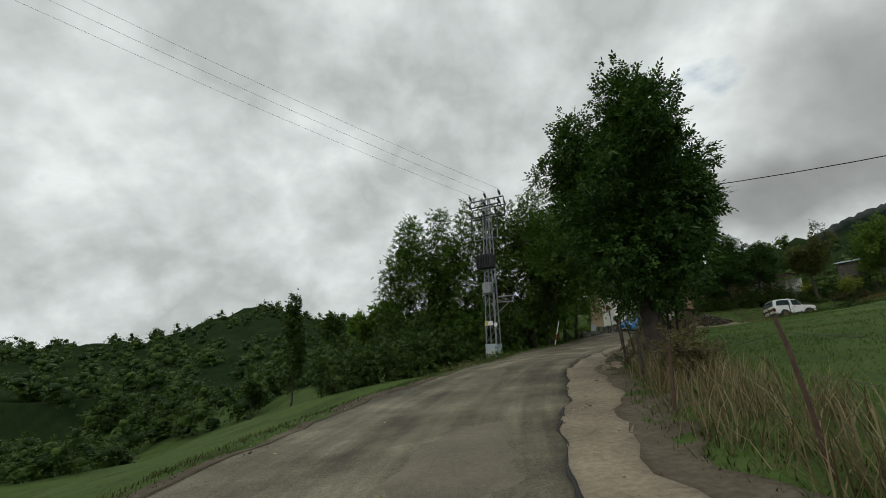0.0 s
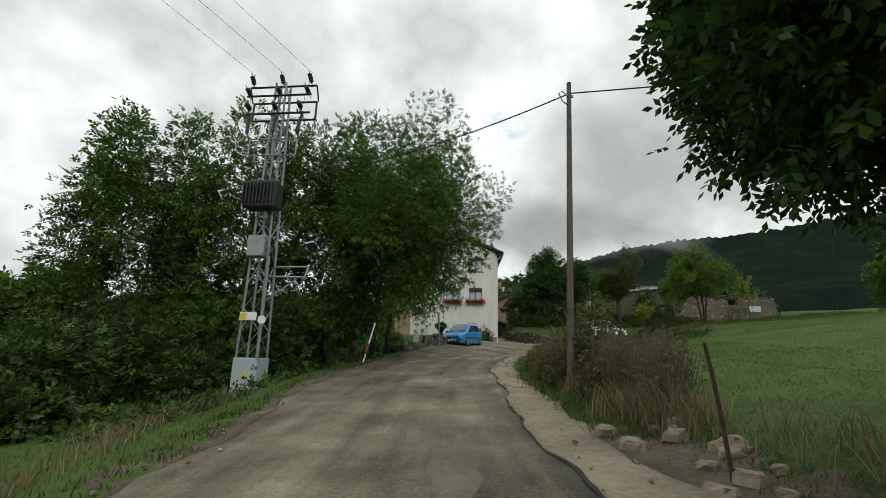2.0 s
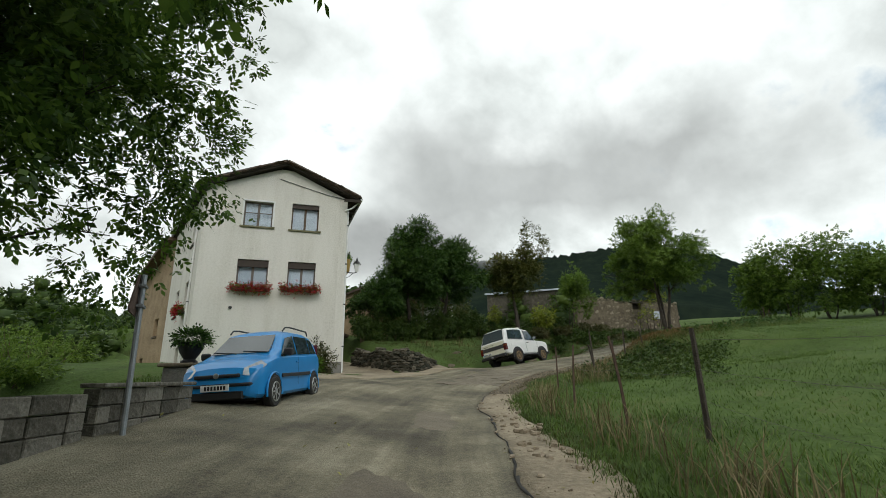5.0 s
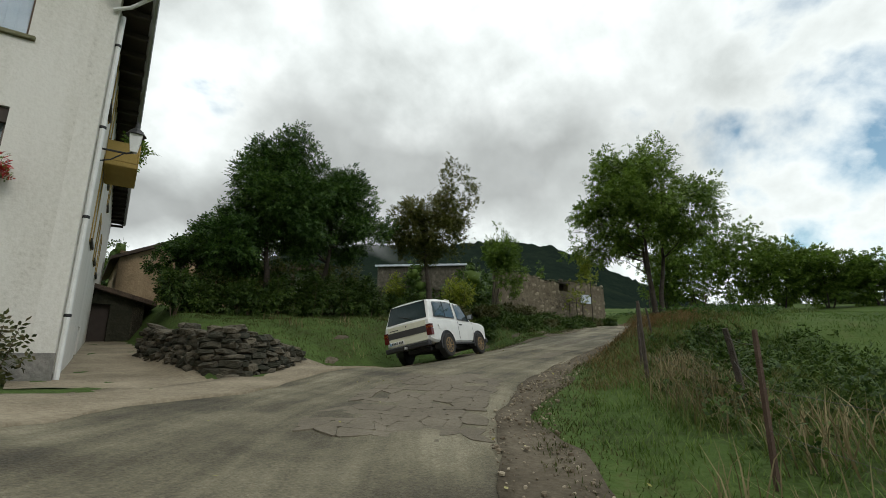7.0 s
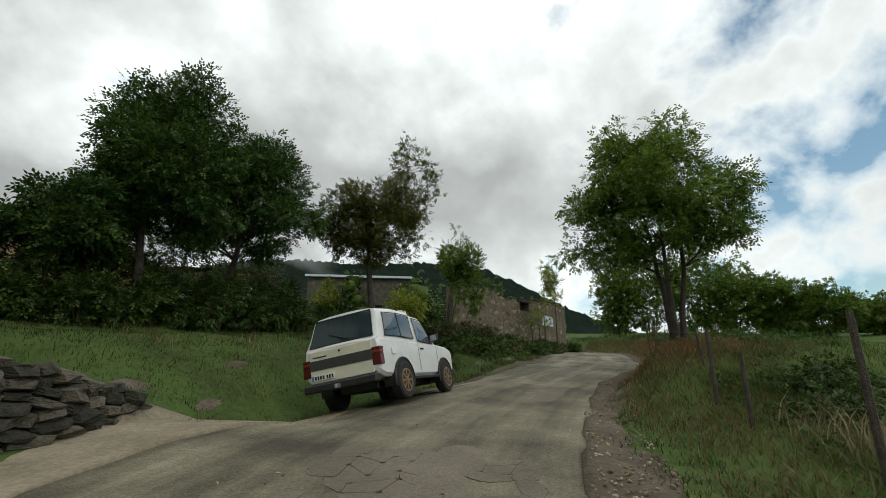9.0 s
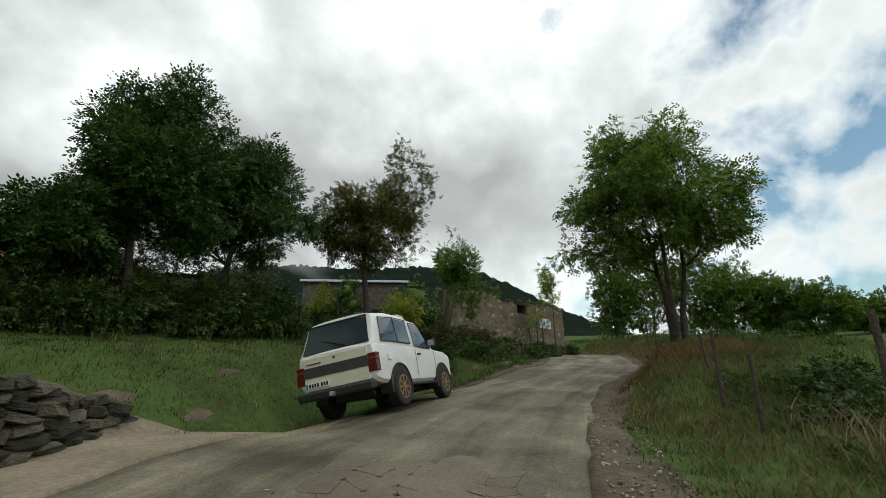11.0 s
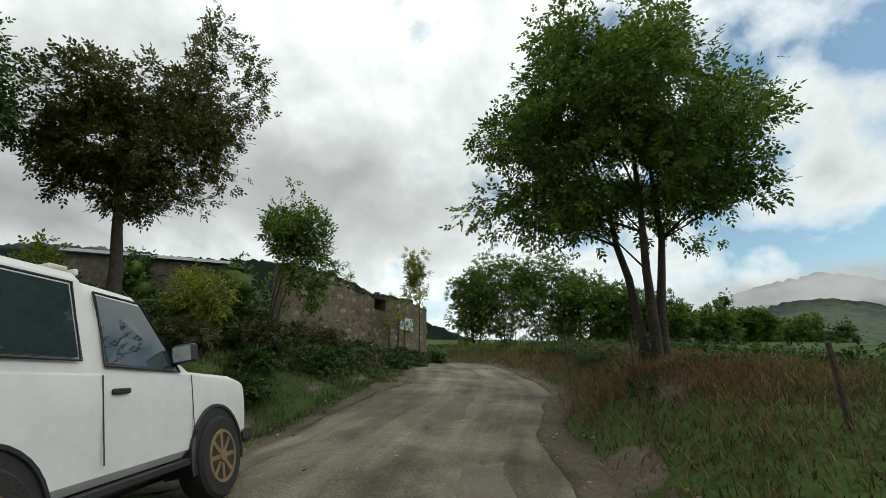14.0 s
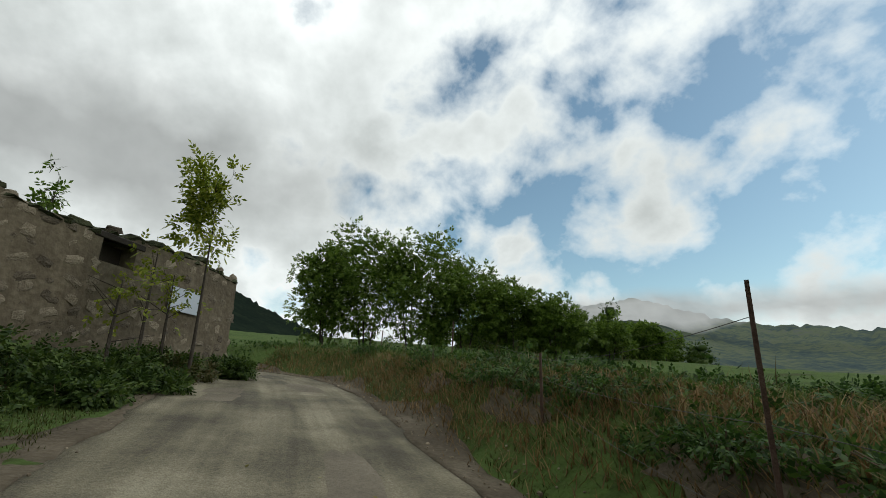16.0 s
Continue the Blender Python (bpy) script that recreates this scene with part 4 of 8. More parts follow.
def cloud_bank(name, az, el, dist, tone, size):
    """A low bank of cloud that lies against the mountain: a curved sheet with soft, ragged edges."""
    n, k = 60, 24
    v, f = [], []
    for i in range(n):
        a = radians(az[0] + (az[1] - az[0]) * i / (n - 1))
        for j in range(k):
            e = radians(el[0] + (el[1] - el[0]) * j / (k - 1))
            d = dist * (1 + 0.03 * math.sin(i * 0.4 + j * 0.3))
            v.append((22 + d * math.sin(a), 30 + d * math.cos(a), 3.5 + d * math.tan(e)))
    for i in range(n - 1):
        for j in range(k - 1):
            f.append((i * k + j, i * k + j + 1, (i + 1) * k + j + 1, (i + 1) * k + j))
    m = bpy.data.materials.new("cloud")
    m.use_nodes = True
    nt = m.node_tree
    nt.nodes.clear()
    N, C = nt.nodes.new, nt.links.new

    def calc(op, a, b, clamp=False):
        q = N("ShaderNodeMath")
        q.operation, q.use_clamp = op, clamp
        for s, w in zip(q.inputs, (a, b)):
            if isinstance(w, (int, float)):
                s.default_value = w
            else:
                C(w, s)
        return q.outputs[0]

    co, sep, nz, uv = N("ShaderNodeTexCoord"), N("ShaderNodeSeparateXYZ"), N("ShaderNodeTexNoise"), N("ShaderNodeUVMap")
    uv.uv_map = "UVMap"
    C(uv.outputs[0], sep.inputs[0])
    C(co.outputs["Object"], nz.inputs["Vector"])
    nz.inputs["Scale"].default_value, nz.inputs["Detail"].default_value, nz.inputs["Roughness"].default_value = size, 7, 0.5
    wob = calc("MULTIPLY", calc("SUBTRACT", nz.outputs["Fac"], 0.5), 0.9)
    foot = calc("MULTIPLY", calc("SUBTRACT", calc("ADD", sep.outputs[1], wob), 0.16), 4.0, True)
    head = calc("MULTIPLY", calc("SUBTRACT", 0.97, calc("SUBTRACT", sep.outputs[1], wob)), 3.0, True)
    end = calc("MULTIPLY", calc("SUBTRACT", 0.86, calc("ADD", sep.outputs[0], wob)), 3.2, True)
    start = calc("MULTIPLY", sep.outputs[0], 6.0, True)
    top = calc("MULTIPLY", calc("SUBTRACT", 1.0, sep.outputs[1]), 4.0, True)
    last = calc("MULTIPLY", calc("SUBTRACT", 1.0, sep.outputs[0]), 5.0, True)
    head = calc("MULTIPLY", head, calc("MULTIPLY", top, last))
    alpha = calc("MULTIPLY", calc("MULTIPLY", foot, head), calc("MULTIPLY", end, start))
    alpha = calc("MULTIPLY", alpha, 0.85)
    fold = N("ShaderNodeTexNoise")
    fold.inputs["Scale"].default_value, fold.inputs["Detail"].default_value = size * 2.2, 8
    C(co.outputs["Object"], fold.inputs["Vector"])
    glow = calc("ADD", 0.55, calc("MULTIPLY", fold.outputs["Fac"], 0.95))
    em, tr, mx, out = N("ShaderNodeEmission"), N("ShaderNodeBsdfTransparent"), N("ShaderNodeMixShader"), N("ShaderNodeOutputMaterial")
    em.inputs[0].default_value, em.inputs[1].default_value = (tone * 0.95, tone, tone * 0.985, 1), 1.0
    C(glow, em.inputs[1])
    C(alpha, mx.inputs[0])
    C(tr.outputs[0], mx.inputs[1])
    C(em.outputs[0], mx.inputs[2])
    C(mx.outputs[0], out.inputs[0])
    ob = mesh(name, v, f, m, None, True)
    layer = ob.data.uv_layers.new(name="UVMap")
    for loop in ob.data.loops:
        layer.data[loop.index].uv = (loop.vertex_index // k / (n - 1), loop.vertex_index % k / (k - 1))
    tagged(ob, "low grey cloud lying against the mountain", "cloud", "", "structure")


cloud_bank("backdrop_cloud", (14, 71), (9.5, 22.0), 620, 0.36, 0.006)
cloud_bank("backdrop_cloud_high", (32, 112), (9, 36.0), 2700, 0.42, 0.0011)
cloud_bank("backdrop_cloud_far", (112, 175), (5.5, 12.0), 2500, 0.55, 0.002)


# ---- the white house ----
HOUSE = pose(19.9, 54.6, 3.0, 0, 0, -30)


def wall_panel(width, outline_top, openings, thick=0.35, lean=0.0):
    """A wall in the x-z plane, outside towards -y, with real openings (x0, x1, z0, z1). outline_top: height as a function of x."""
    xs = sorted({0.0, width, *[q for o in openings for q in o[:2]]} | {width * k / 12 for k in range(13)})
    zs = sorted({0.0, *[q for o in openings for q in o[2:]]})
    s = Shape()

    def solid(x, z):
        return not any(o[0] < x < o[1] and o[2] < z < o[3] for o in openings)

    for x0, x1 in zip(xs, xs[1:]):
        for z0, z1 in zip(zs, zs[1:] + [None]):
            if not solid((x0 + x1) / 2, z0 + 0.01):
                continue
            a, b = (z1, z1) if z1 is not None else (outline_top(x0), outline_top(x1))
            for y, flip in ((0.0, False), (thick, True)):
                q = [(x0, y, z0), (x1, y, z0), (x1, y, b), (x0, y, a)]
                s.add(q, [(0, 1, 2, 3) if not flip else (3, 2, 1, 0)])
            if z1 is None:
                s.add([(x0, 0, a), (x1, 0, b), (x1, thick, b), (x0, thick, a)], [(0, 1, 2, 3)])
    for x0, x1, z0, z1 in openings:
        s.add([(x0, 0, z0), (x1, 0, z0), (x1, thick, z0), (x0, thick, z0)], [(0, 1, 2, 3)])
        s.add([(x0, 0, z1), (x1, 0, z1), (x1, thick, z1), (x0, thick, z1)], [(3, 2, 1, 0)])
        for x, fl in ((x0, 1), (x1, 0)):
            s.add([(x, 0, z0), (x, thick, z0), (x, thick, z1), (x, 0, z1)], [(0, 1, 2, 3) if fl else (3, 2, 1, 0)])
    for x, fl in ((0.0, 0), (width, 1)):
        s.add([(x, 0, 0), (x, thick, 0), (x, thick, outline_top(x)), (x, 0, outline_top(x))], [(0, 1, 2, 3) if fl else (3, 2, 1, 0)])
    return s


def window(parent, m, x0, x1, z0, z1, wood, blind=0.0, bars=False, back="curtain", sill="block"):
    """A casement of two leaves set back in its opening: frame, panes, sill, rolled blind, dark panel behind for the
    unlit inside.
    """
    w = new("window")
    w.parent, w.matrix_basis = parent, m @ pose(x0, 0.0, z0)
    W, H = x1 - x0, z1 - z0
    fr = Shape()
    t = 0.06
    for a, b, c, d in ((0, t, 0, H), (W - t, W, 0, H), (t, W - t, 0, t), (t, W - t, H - t, H), (W / 2 - 0.05, W / 2 + 0.05, t, H - t)):
        fr.box(a, b, 0.14, 0.20, c, d, 0.006)
    if bars:
        fr.box(t, W - t, 0.15, 0.19, H * 0.55, H * 0.55 + 0.035, 0.004)
    fr.to("window_frame", wood, w)
    for k in (0, 1):
        a = t if k == 0 else W / 2 + 0.05
        Shape().box(a, a + W / 2 - t - 0.05, 0.165, 0.175, t, H - t).to("pane", pane_glass, w).visible_shadow = False
    # flat panel whose dark colour stands for the unshown, unlit space indoors
    Shape().box(-0.02, W + 0.02, 0.34, 0.36, -0.02, H + 0.02).to("room", M["unlit_inside"], w)
    cu = Shape()
    for k in range(14):
        u = k / 14
        cu.box(u * W, (u + 1 / 14) * W, 0.24 + 0.012 * (k % 2), 0.25 + 0.012 * (k % 2), 0.02, H * 0.97)
    cu.to("curtain", M[back], w)
    if blind:
        Shape().box(0.01, W - 0.01, 0.06, 0.135, H - blind, H - 0.005, 0.01).to("blind", M["shutter"], w)
    Shape().box(-0.12, W + 0.12, -0.07, 0.14, -0.09, -0.004, 0.012).to("window_sill", M[sill], w)
    return w


def flower_box(m, w, seed):
    t = root("flower_box", m, "terracotta window box full of red geraniums on the sill", "flower box", "window boxes")
    Shape().box(0, w, -0.12, 0.08, 0.0, 0.17, 0.02).to("trough", M["wood"], t)
    rng = np.random.RandomState(seed)
    p = np.column_stack([rng.uniform(-0.08, w + 0.08, 260), rng.normal(-0.05, 0.09, 260), rng.normal(0.16, 0.09, 260)])
    d = rng.normal(size=p.shape) + (0, -0.4, 0.0)
    v, f = scatter(p, d, "small", rng, (0.35, 0.7))
    mesh("foliage", v, f, M["leaf_bright"], t)
    p = np.column_stack([rng.uniform(-0.1, w + 0.1, 420), rng.normal(-0.13, 0.07, 420), rng.normal(0.13, 0.11, 420)])
    v, f = scatter(p, rng.normal(size=p.shape) + (0, -0.8, 0.2), "small", rng, (0.35, 0.6))
    mesh("blossom", v, f, M["flower_red"], t, label="red geranium blossoms")


def house():
    h = root("house", HOUSE, "white plastered three-storey house with dark eaves beside the lane", "house")
    W, EAVE, PEAK, PX = 6.15, 8.85, 10.15, 3.3
    rise = lambda x: EAVE + (PEAK - EAVE) * (x / PX if x < PX else (W - x) / (W - PX))
    op = [(1.60, 2.82, 7.18, 8.35), (3.64, 4.85, 7.15, 8.42), (1.55, 2.82, 4.33, 5.64), (3.64, 4.84, 4.36, 5.64)]
    wall_panel(W, rise, op).to("front_wall", M["plaster"], h, "white plaster gable wall with rain streaks")
    for i, o in enumerate(op):
        window(h, pose(0, 0, 0), *o, M["frame_grey"] if i != 1 else M["wood"], blind=(0.0, 0.22, 0.33, 0.30)[i], bars=i == 0, sill="mossy_stone" if i < 2 else "block")
    # painted surround of the upper window
    x0, x1, z0, z1 = op[0]
    su = Shape()
    for a, b, c, d in ((x0 - 0.07, x0, z0, z1 + 0.08), (x1, x1 + 0.07, z0, z1 + 0.08), (x0, x1, z1, z1 + 0.08)):
        su.box(a, b, -0.02, 0.0, c, d, 0.005)
    su.to("window_surround", M["white_paint"], h, "white painted window surround")
    # plinth, proud of the plaster
    Shape().box(4.6, W + 0.02, -0.02, 0.0, -0.4, 1.25).to("plinth", M["plaster_base"], h, "grey damp-stained plinth")
    # right-hand wall
    L = math.hypot(0.75, 21)
    m = pose(W, 0, 0, 0, 0, math.degrees(math.atan2(21, -0.75)))
    side = [(1.6, 2.6, 7.0, 8.3), (4.0, 5.0, 4.2, 6.3), (4.0, 5.0, 7.0, 8.3), (7.4, 8.4, 4.3, 5.6), (10.5, 11.5, 4.3, 5.6), (7.4, 8.4, 7.0, 8.2), (10.5, 11.5, 7.0, 8.2), (1.3, 2.4, 0.0, 2.1), (6.2, 7.2, 0.0, 2.1)]
    wall_panel(L, lambda x: EAVE, side).to("side_wall", M["plaster"], h, m=m)
    for i, o in enumerate(side):
        if i < 7:
            window(h, m, *o, M["wood"], blind=0.2)
            tr = Shape()
            for a, b, c, d in ((o[0] - 0.16, o[0], o[2] - 0.1, o[3] + 0.14), (o[1], o[1] + 0.16, o[2] - 0.1, o[3] + 0.14), (o[0], o[1], o[3], o[3] + 0.14)):
                tr.box(a, b, -0.025, 0.0, c, d, 0.006)
            tr.to("window_surround", M["ochre"], h, "ochre painted window surround", m=m)
        else:
            d = new("door")
            d.parent, d.matrix_basis = h, m @ pose(o[0], 0, 0)
            sh = Shape()
            for k in range(6):
                w6 = (o[1] - o[0]) / 6
                sh.box(k * w6, (k + 1) * w6 - 0.008, 0.12, 0.17, 0, 2.09, 0.006)
            sh.to("door_leaf", M["wood"], d)
    Shape().box(0, L, -0.02, 0.0, -0.4, 0.9).to("side_plinth", M["plaster_base"], h, m=m)
    # left-hand wall, splayed
    L2 = math.hypot(2.7, 8.2)
    m2 = pose(-2.7, 8.2, 0, 0, 0, math.degrees(math.atan2(-8.2, 2.7)))
    lw = [(L2 - 2.4, L2 - 1.5, 6.6, 7.8), (L2 - 2.6, L2 - 1.6, 3.5, 4.9), (L2 - 5.5, L2 - 4.5, 3.6, 4.9), (L2 - 3.2, L2 - 2.2, 0.0, 2.0)]
    wall_panel(L2, lambda x: EAVE, lw).to("left_wall", M["plaster"], h, m=m2)
    for o in lw[:3]:
        window(h, m2, *o, M["wood"], blind=0.15)
    d = new("door")
    d.parent, d.matrix_basis = h, m2
    Shape().box(lw[3][0], lw[3][1], 0.2, 0.25, 0, 2.0, 0.01).to("door_leaf", M["wood"], d)
    back = Shape()
    back.add([(5.4, 21, 0), (-2.7, 21, 0), (-2.7, 21, EAVE), (1, 21, PEAK), (5.4, 21, EAVE)], [(0, 1, 2, 3, 4)])
    back.add([(-2.7, 21, 0), (-2.7, 8.2, 0), (-2.7, 8.2, EAVE), (-2.7, 21, EAVE)], [(0, 1, 2, 3)])
    back.to("back_wall", M["plaster"], h)
    # roof: two slopes with overhang, a board soffit below and courses of tiles above
    o, g = 0.55, 0.36
    fl, fr, fp = (-0.28, -g, EAVE - 0.10), (W + o, -g, EAVE - 0.10), (PX, -g, PEAK + 0.03)
    bl, br, bp = (-2.7 - 0.3, 8.6, EAVE - 0.10), (5.4 + o, 21.2, EAVE - 0.10), (2.2, 21.2, PEAK + 0.10)
    bl2 = (-2.7 - 0.3, 21.2, EAVE - 0.10)
    for name, quad in (("roof_slope", [fl, fp, bp, bl2, bl]), ("roof_slope", [fp, fr, br, bp])):
        s = Shape()
        n = len(quad)
        s.add(quad + [(x, y, z + 0.13) for x, y, z in quad], [tuple(range(n)), tuple(range(2 * n - 1, n - 1, -1))] + [(i, n + i, n + (i + 1) % n, (i + 1) % n) for i in range(n)])
        r = s.to(name, M["eave_wood"], h, "dark timber eaves and old tiles")
        tiles = Shape()
        a, b, c, d2 = (Vector(q) for q in ((quad[0], quad[1], quad[2], quad[3]) if n == 4 else (quad[0], quad[1], quad[2], quad[3])))
        if n == 4:
            a, b, c, d2 = b, a, d2, c
        rows_n, cols_n = 14, 46
        for i in range(cols_n):
            u0 = i / cols_n
            e0 = a.lerp(d2, u0)
            t0 = b.lerp(c, u0)
            tiles.tube([e0 + Vector((0, 0, 0.15)), e0.lerp(t0, 0.5) + Vector((0, 0, 0.16)), t0 + Vector((0, 0, 0.15))], 0.10, 6)
        tiles.to("roof_edge", M["roof_tile"], r)
    ra = mesh_data("rafter", *(lambda q: (q.v, q.f))(Shape().box(-0.75, 0.02, -0.05, 0.05, -0.12, 0.0)), M["eave_wood"])
    rb = mesh_data("rafter", *(lambda q: (q.v, q.f))(Shape().box(0.0, 0.4, -0.05, 0.05, -0.12, 0.0)), M["eave_wood"])
    for k in range(26):
        for data, p0, p1 in ((ra, fr, br), (rb, fl, bl)):
            e = new("rafter", data)
            e.parent, e.location = h, Vector(p0).lerp(Vector(p1), k / 25)
    # uneven slates along the gable verge
    rv = random.Random(17)
    slabs = [mesh_data("verge_slate", *lumpy(620 + k, (0.36, 0.34, 0.075), 0.16, 4, 8), M["roof_tile"]) for k in range(5)]
    for p0, p1, n in ((fl, fp, 19), (fp, fr, 17)):
        p0, p1 = Vector(p0), Vector(p1)
        tilt = -math.degrees(math.atan2(p1.z - p0.z, p1.x - p0.x))
        for k in range(n):
            e = new("verge_slate", slabs[rv.randrange(5)])
            q = p0.lerp(p1, (k + 0.5) / n) + Vector((0, rv.uniform(-0.03, 0.05), 0.14 + rv.uniform(-0.02, 0.03)))
            e.parent, e.matrix_basis = h, pose(*q, rv.uniform(-6, 6), tilt + rv.uniform(-7, 7), rv.uniform(-25, 25))
    # gutter, downpipes, cable
    Shape().tube([(W + o + 0.06, -g, EAVE - 0.04), (5.4 + o + 0.06, 21.2, EAVE - 0.04)], 0.07, 8).to("gutter", M["sheet_metal"], h)
    Shape().tube([(-0.34, -g, EAVE - 0.04), (-3.06, 8.6, EAVE - 0.04)], 0.07, 8).to("gutter", M["sheet_metal"], h)
    Shape().tube([(W + o + 0.06, -0.3, EAVE - 0.1), (W + 0.2, -0.12, EAVE - 0.45), (W - 0.1, -0.06, EAVE - 0.6)], 0.04, 7).to("downpipe", M["white_paint"], h)
    Shape().tube([(W + 0.06, 0.25, EAVE - 0.5), (W + 0.06, 0.25, 0.2)], 0.05, 8).to("downpipe", M["white_paint"], h)
    Shape().tube([(-0.42, 0.1, EAVE - 0.15), (-0.32, 0.6, EAVE - 0.6), (-0.37, 0.95, EAVE - 1.0), (-0.38, 0.98, 0.3)], 0.045, 8).to("downpipe", M["white_paint"], h)
    Shape().tube([(3.0, -0.03, 9.55), (4.0, -0.03, 9.28), (5.2, -0.03, 8.98), (6.2, -0.03, 8.82)], 0.015, 5).to("wall_cable", M["cable"], h)
    Shape().lathe([(0.07, 0), (0.07, 0.05), (0.03, 0.06)], 10, m=pose(1.45, 0, 3.5, 90)).to("vent_cap", M["car_black"], h)
    for z in (7.6, 5.7, 3.8, 1.9):
        Shape().lathe([(0.052, 0), (0.062, 0.01), (0.062, 0.05), (0.052, 0.06)], 10, m=pose(W + 0.06, 0.25, z)).to("pipe_clamp", M["car_black"], h)
        Shape().lathe([(0.047, 0), (0.058, 0.01), (0.058, 0.05), (0.047, 0.06)], 10, m=pose(-0.379, 0.978, z)).to("pipe_clamp", M["car_black"], h)
    flower_box(HOUSE @ pose(1.42, -0.16, 4.20), 1.5, 5)
    flower_box(HOUSE @ pose(3.46, -0.16, 4.25), 1.5, 6)
    flower_box(HOUSE @ m2 @ pose(L2 - 2.65, -0.16, 3.45), 1.1, 7)
    # balcony on the lane side, ochre
    b = root("balcony", HOUSE @ m @ pose(3.6, -0.02, 6.3), "ochre balcony with plants on the side wall", "balcony")
    Shape().box(0, 1.8, -0.75, 0, -0.14, 0, 0.02).to("slab", M["ochre"], b)
    Shape().box(0, 1.8, -0.75, -0.71, 0, 0.55, 0.01).to("parapet", M["ochre"], b)
    for k in range(2):
        Shape().box(k * 1.76, k * 1.76 + 0.04, -0.71, 0, 0, 0.55, 0.01).to("side_panel", M["ochre"], b)
    rail = Shape().tube([(0, -0.73, 0.95), (1.8, -0.73, 0.95)], 0.02, 6)
    for k in range(10):
        rail.tube([(0.05 + k * 0.188, -0.73, 0.55), (0.05 + k * 0.188, -0.73, 0.95)], 0.01, 5)
    rail.to("railing", M["car_black"], b)
    rng = np.random.RandomState(3)
    p = np.column_stack([rng.uniform(0.1, 1.7, 200), rng.normal(-0.6, 0.12, 200), rng.uniform(0.4, 1.0, 200)])
    v, f = scatter(p, rng.normal(size=p.shape), "small", rng)
    mesh("plant", v, f, M["leaf_bright"], b)
    # street lantern on a bracket by the corner
    t = root("street_lantern", HOUSE @ m @ pose(0.55, -0.02, 5.65), "black iron wall lantern with frosted panes", "lantern")
    br2 = Shape().tube([(0, 0, -0.25), (0, -0.5, -0.25), (0, -0.62, -0.2)], 0.022, 6)
    br2.tube([(0, 0, -0.55), (0, -0.25, -0.45), (0, -0.45, -0.27)], 0.015, 6)
    br2.to("bracket", M["car_black"], t)
    Shape().lathe([(0.09, 0), (0.17, 0.38), (0.17, 0.39)], 4, m=pose(0, -0.62, -0.2, 0, 0, 45)).to("lamp_glass", M["white_paint"], t, "frosted white lantern glass")
    Shape().lathe([(0.20, 0.39), (0.12, 0.50), (0.05, 0.56), (0.04, 0.62), (0.01, 0.72)], 8, m=pose(0, -0.62, -0.2)).to("hood", M["car_black"], t)
    return h


house()


def annex():
    """Stone outbuilding that leans on the back of the house."""
    t = root("stone_annex", HOUSE @ pose(-5.3, 13.4, -0.8, 0, 0, -63), "brown rubble-stone annex with a sloping tiled roof", "building")
    W = 5.7
    wall_panel(W, lambda x: 7.6 + 0.28 * x, [(3.4, 4.2, 3.9, 4.9), (1.2, 2.0, 1.6, 2.7)], 0.4).to("wall", M["house_stone"], t)
    Shape().box(0.02, W - 0.02, 0.42, 4.0, 0, 7.3).to("core", M["stone"], t)
    s = Shape()
    a, b = 7.6 - 0.14, 7.6 + 0.28 * W + 0.05
    s.add([(-0.5, -0.6, a), (W, -0.6, b), (W, 4.2, b), (-0.5, 4.2, a), (-0.5, -0.6, a + 0.2), (W, -0.6, b + 0.2), (W, 4.2, b + 0.2), (-0.5, 4.2, a + 0.2)],
          [(0, 3, 2, 1), (4, 5, 6, 7), (0, 1, 5, 4), (1, 2, 6, 5), (2, 3, 7, 6), (3, 0, 4, 7)])
    s.to("roof", M["roof_tile"], t)
    Shape().box(3.3, 4.3, -0.05, 0.0, 3.75, 3.88, 0.01).to("window_sill", M["wood"], t)
    Shape().box(3.4, 4.2, 0.3, 0.32, 3.9, 4.9).to("shutter", M["shutter"], t)
    Shape().box(1.2, 2.0, 0.3, 0.32, 1.6, 2.7).to("shutter", M["shutter"], t)


annex()


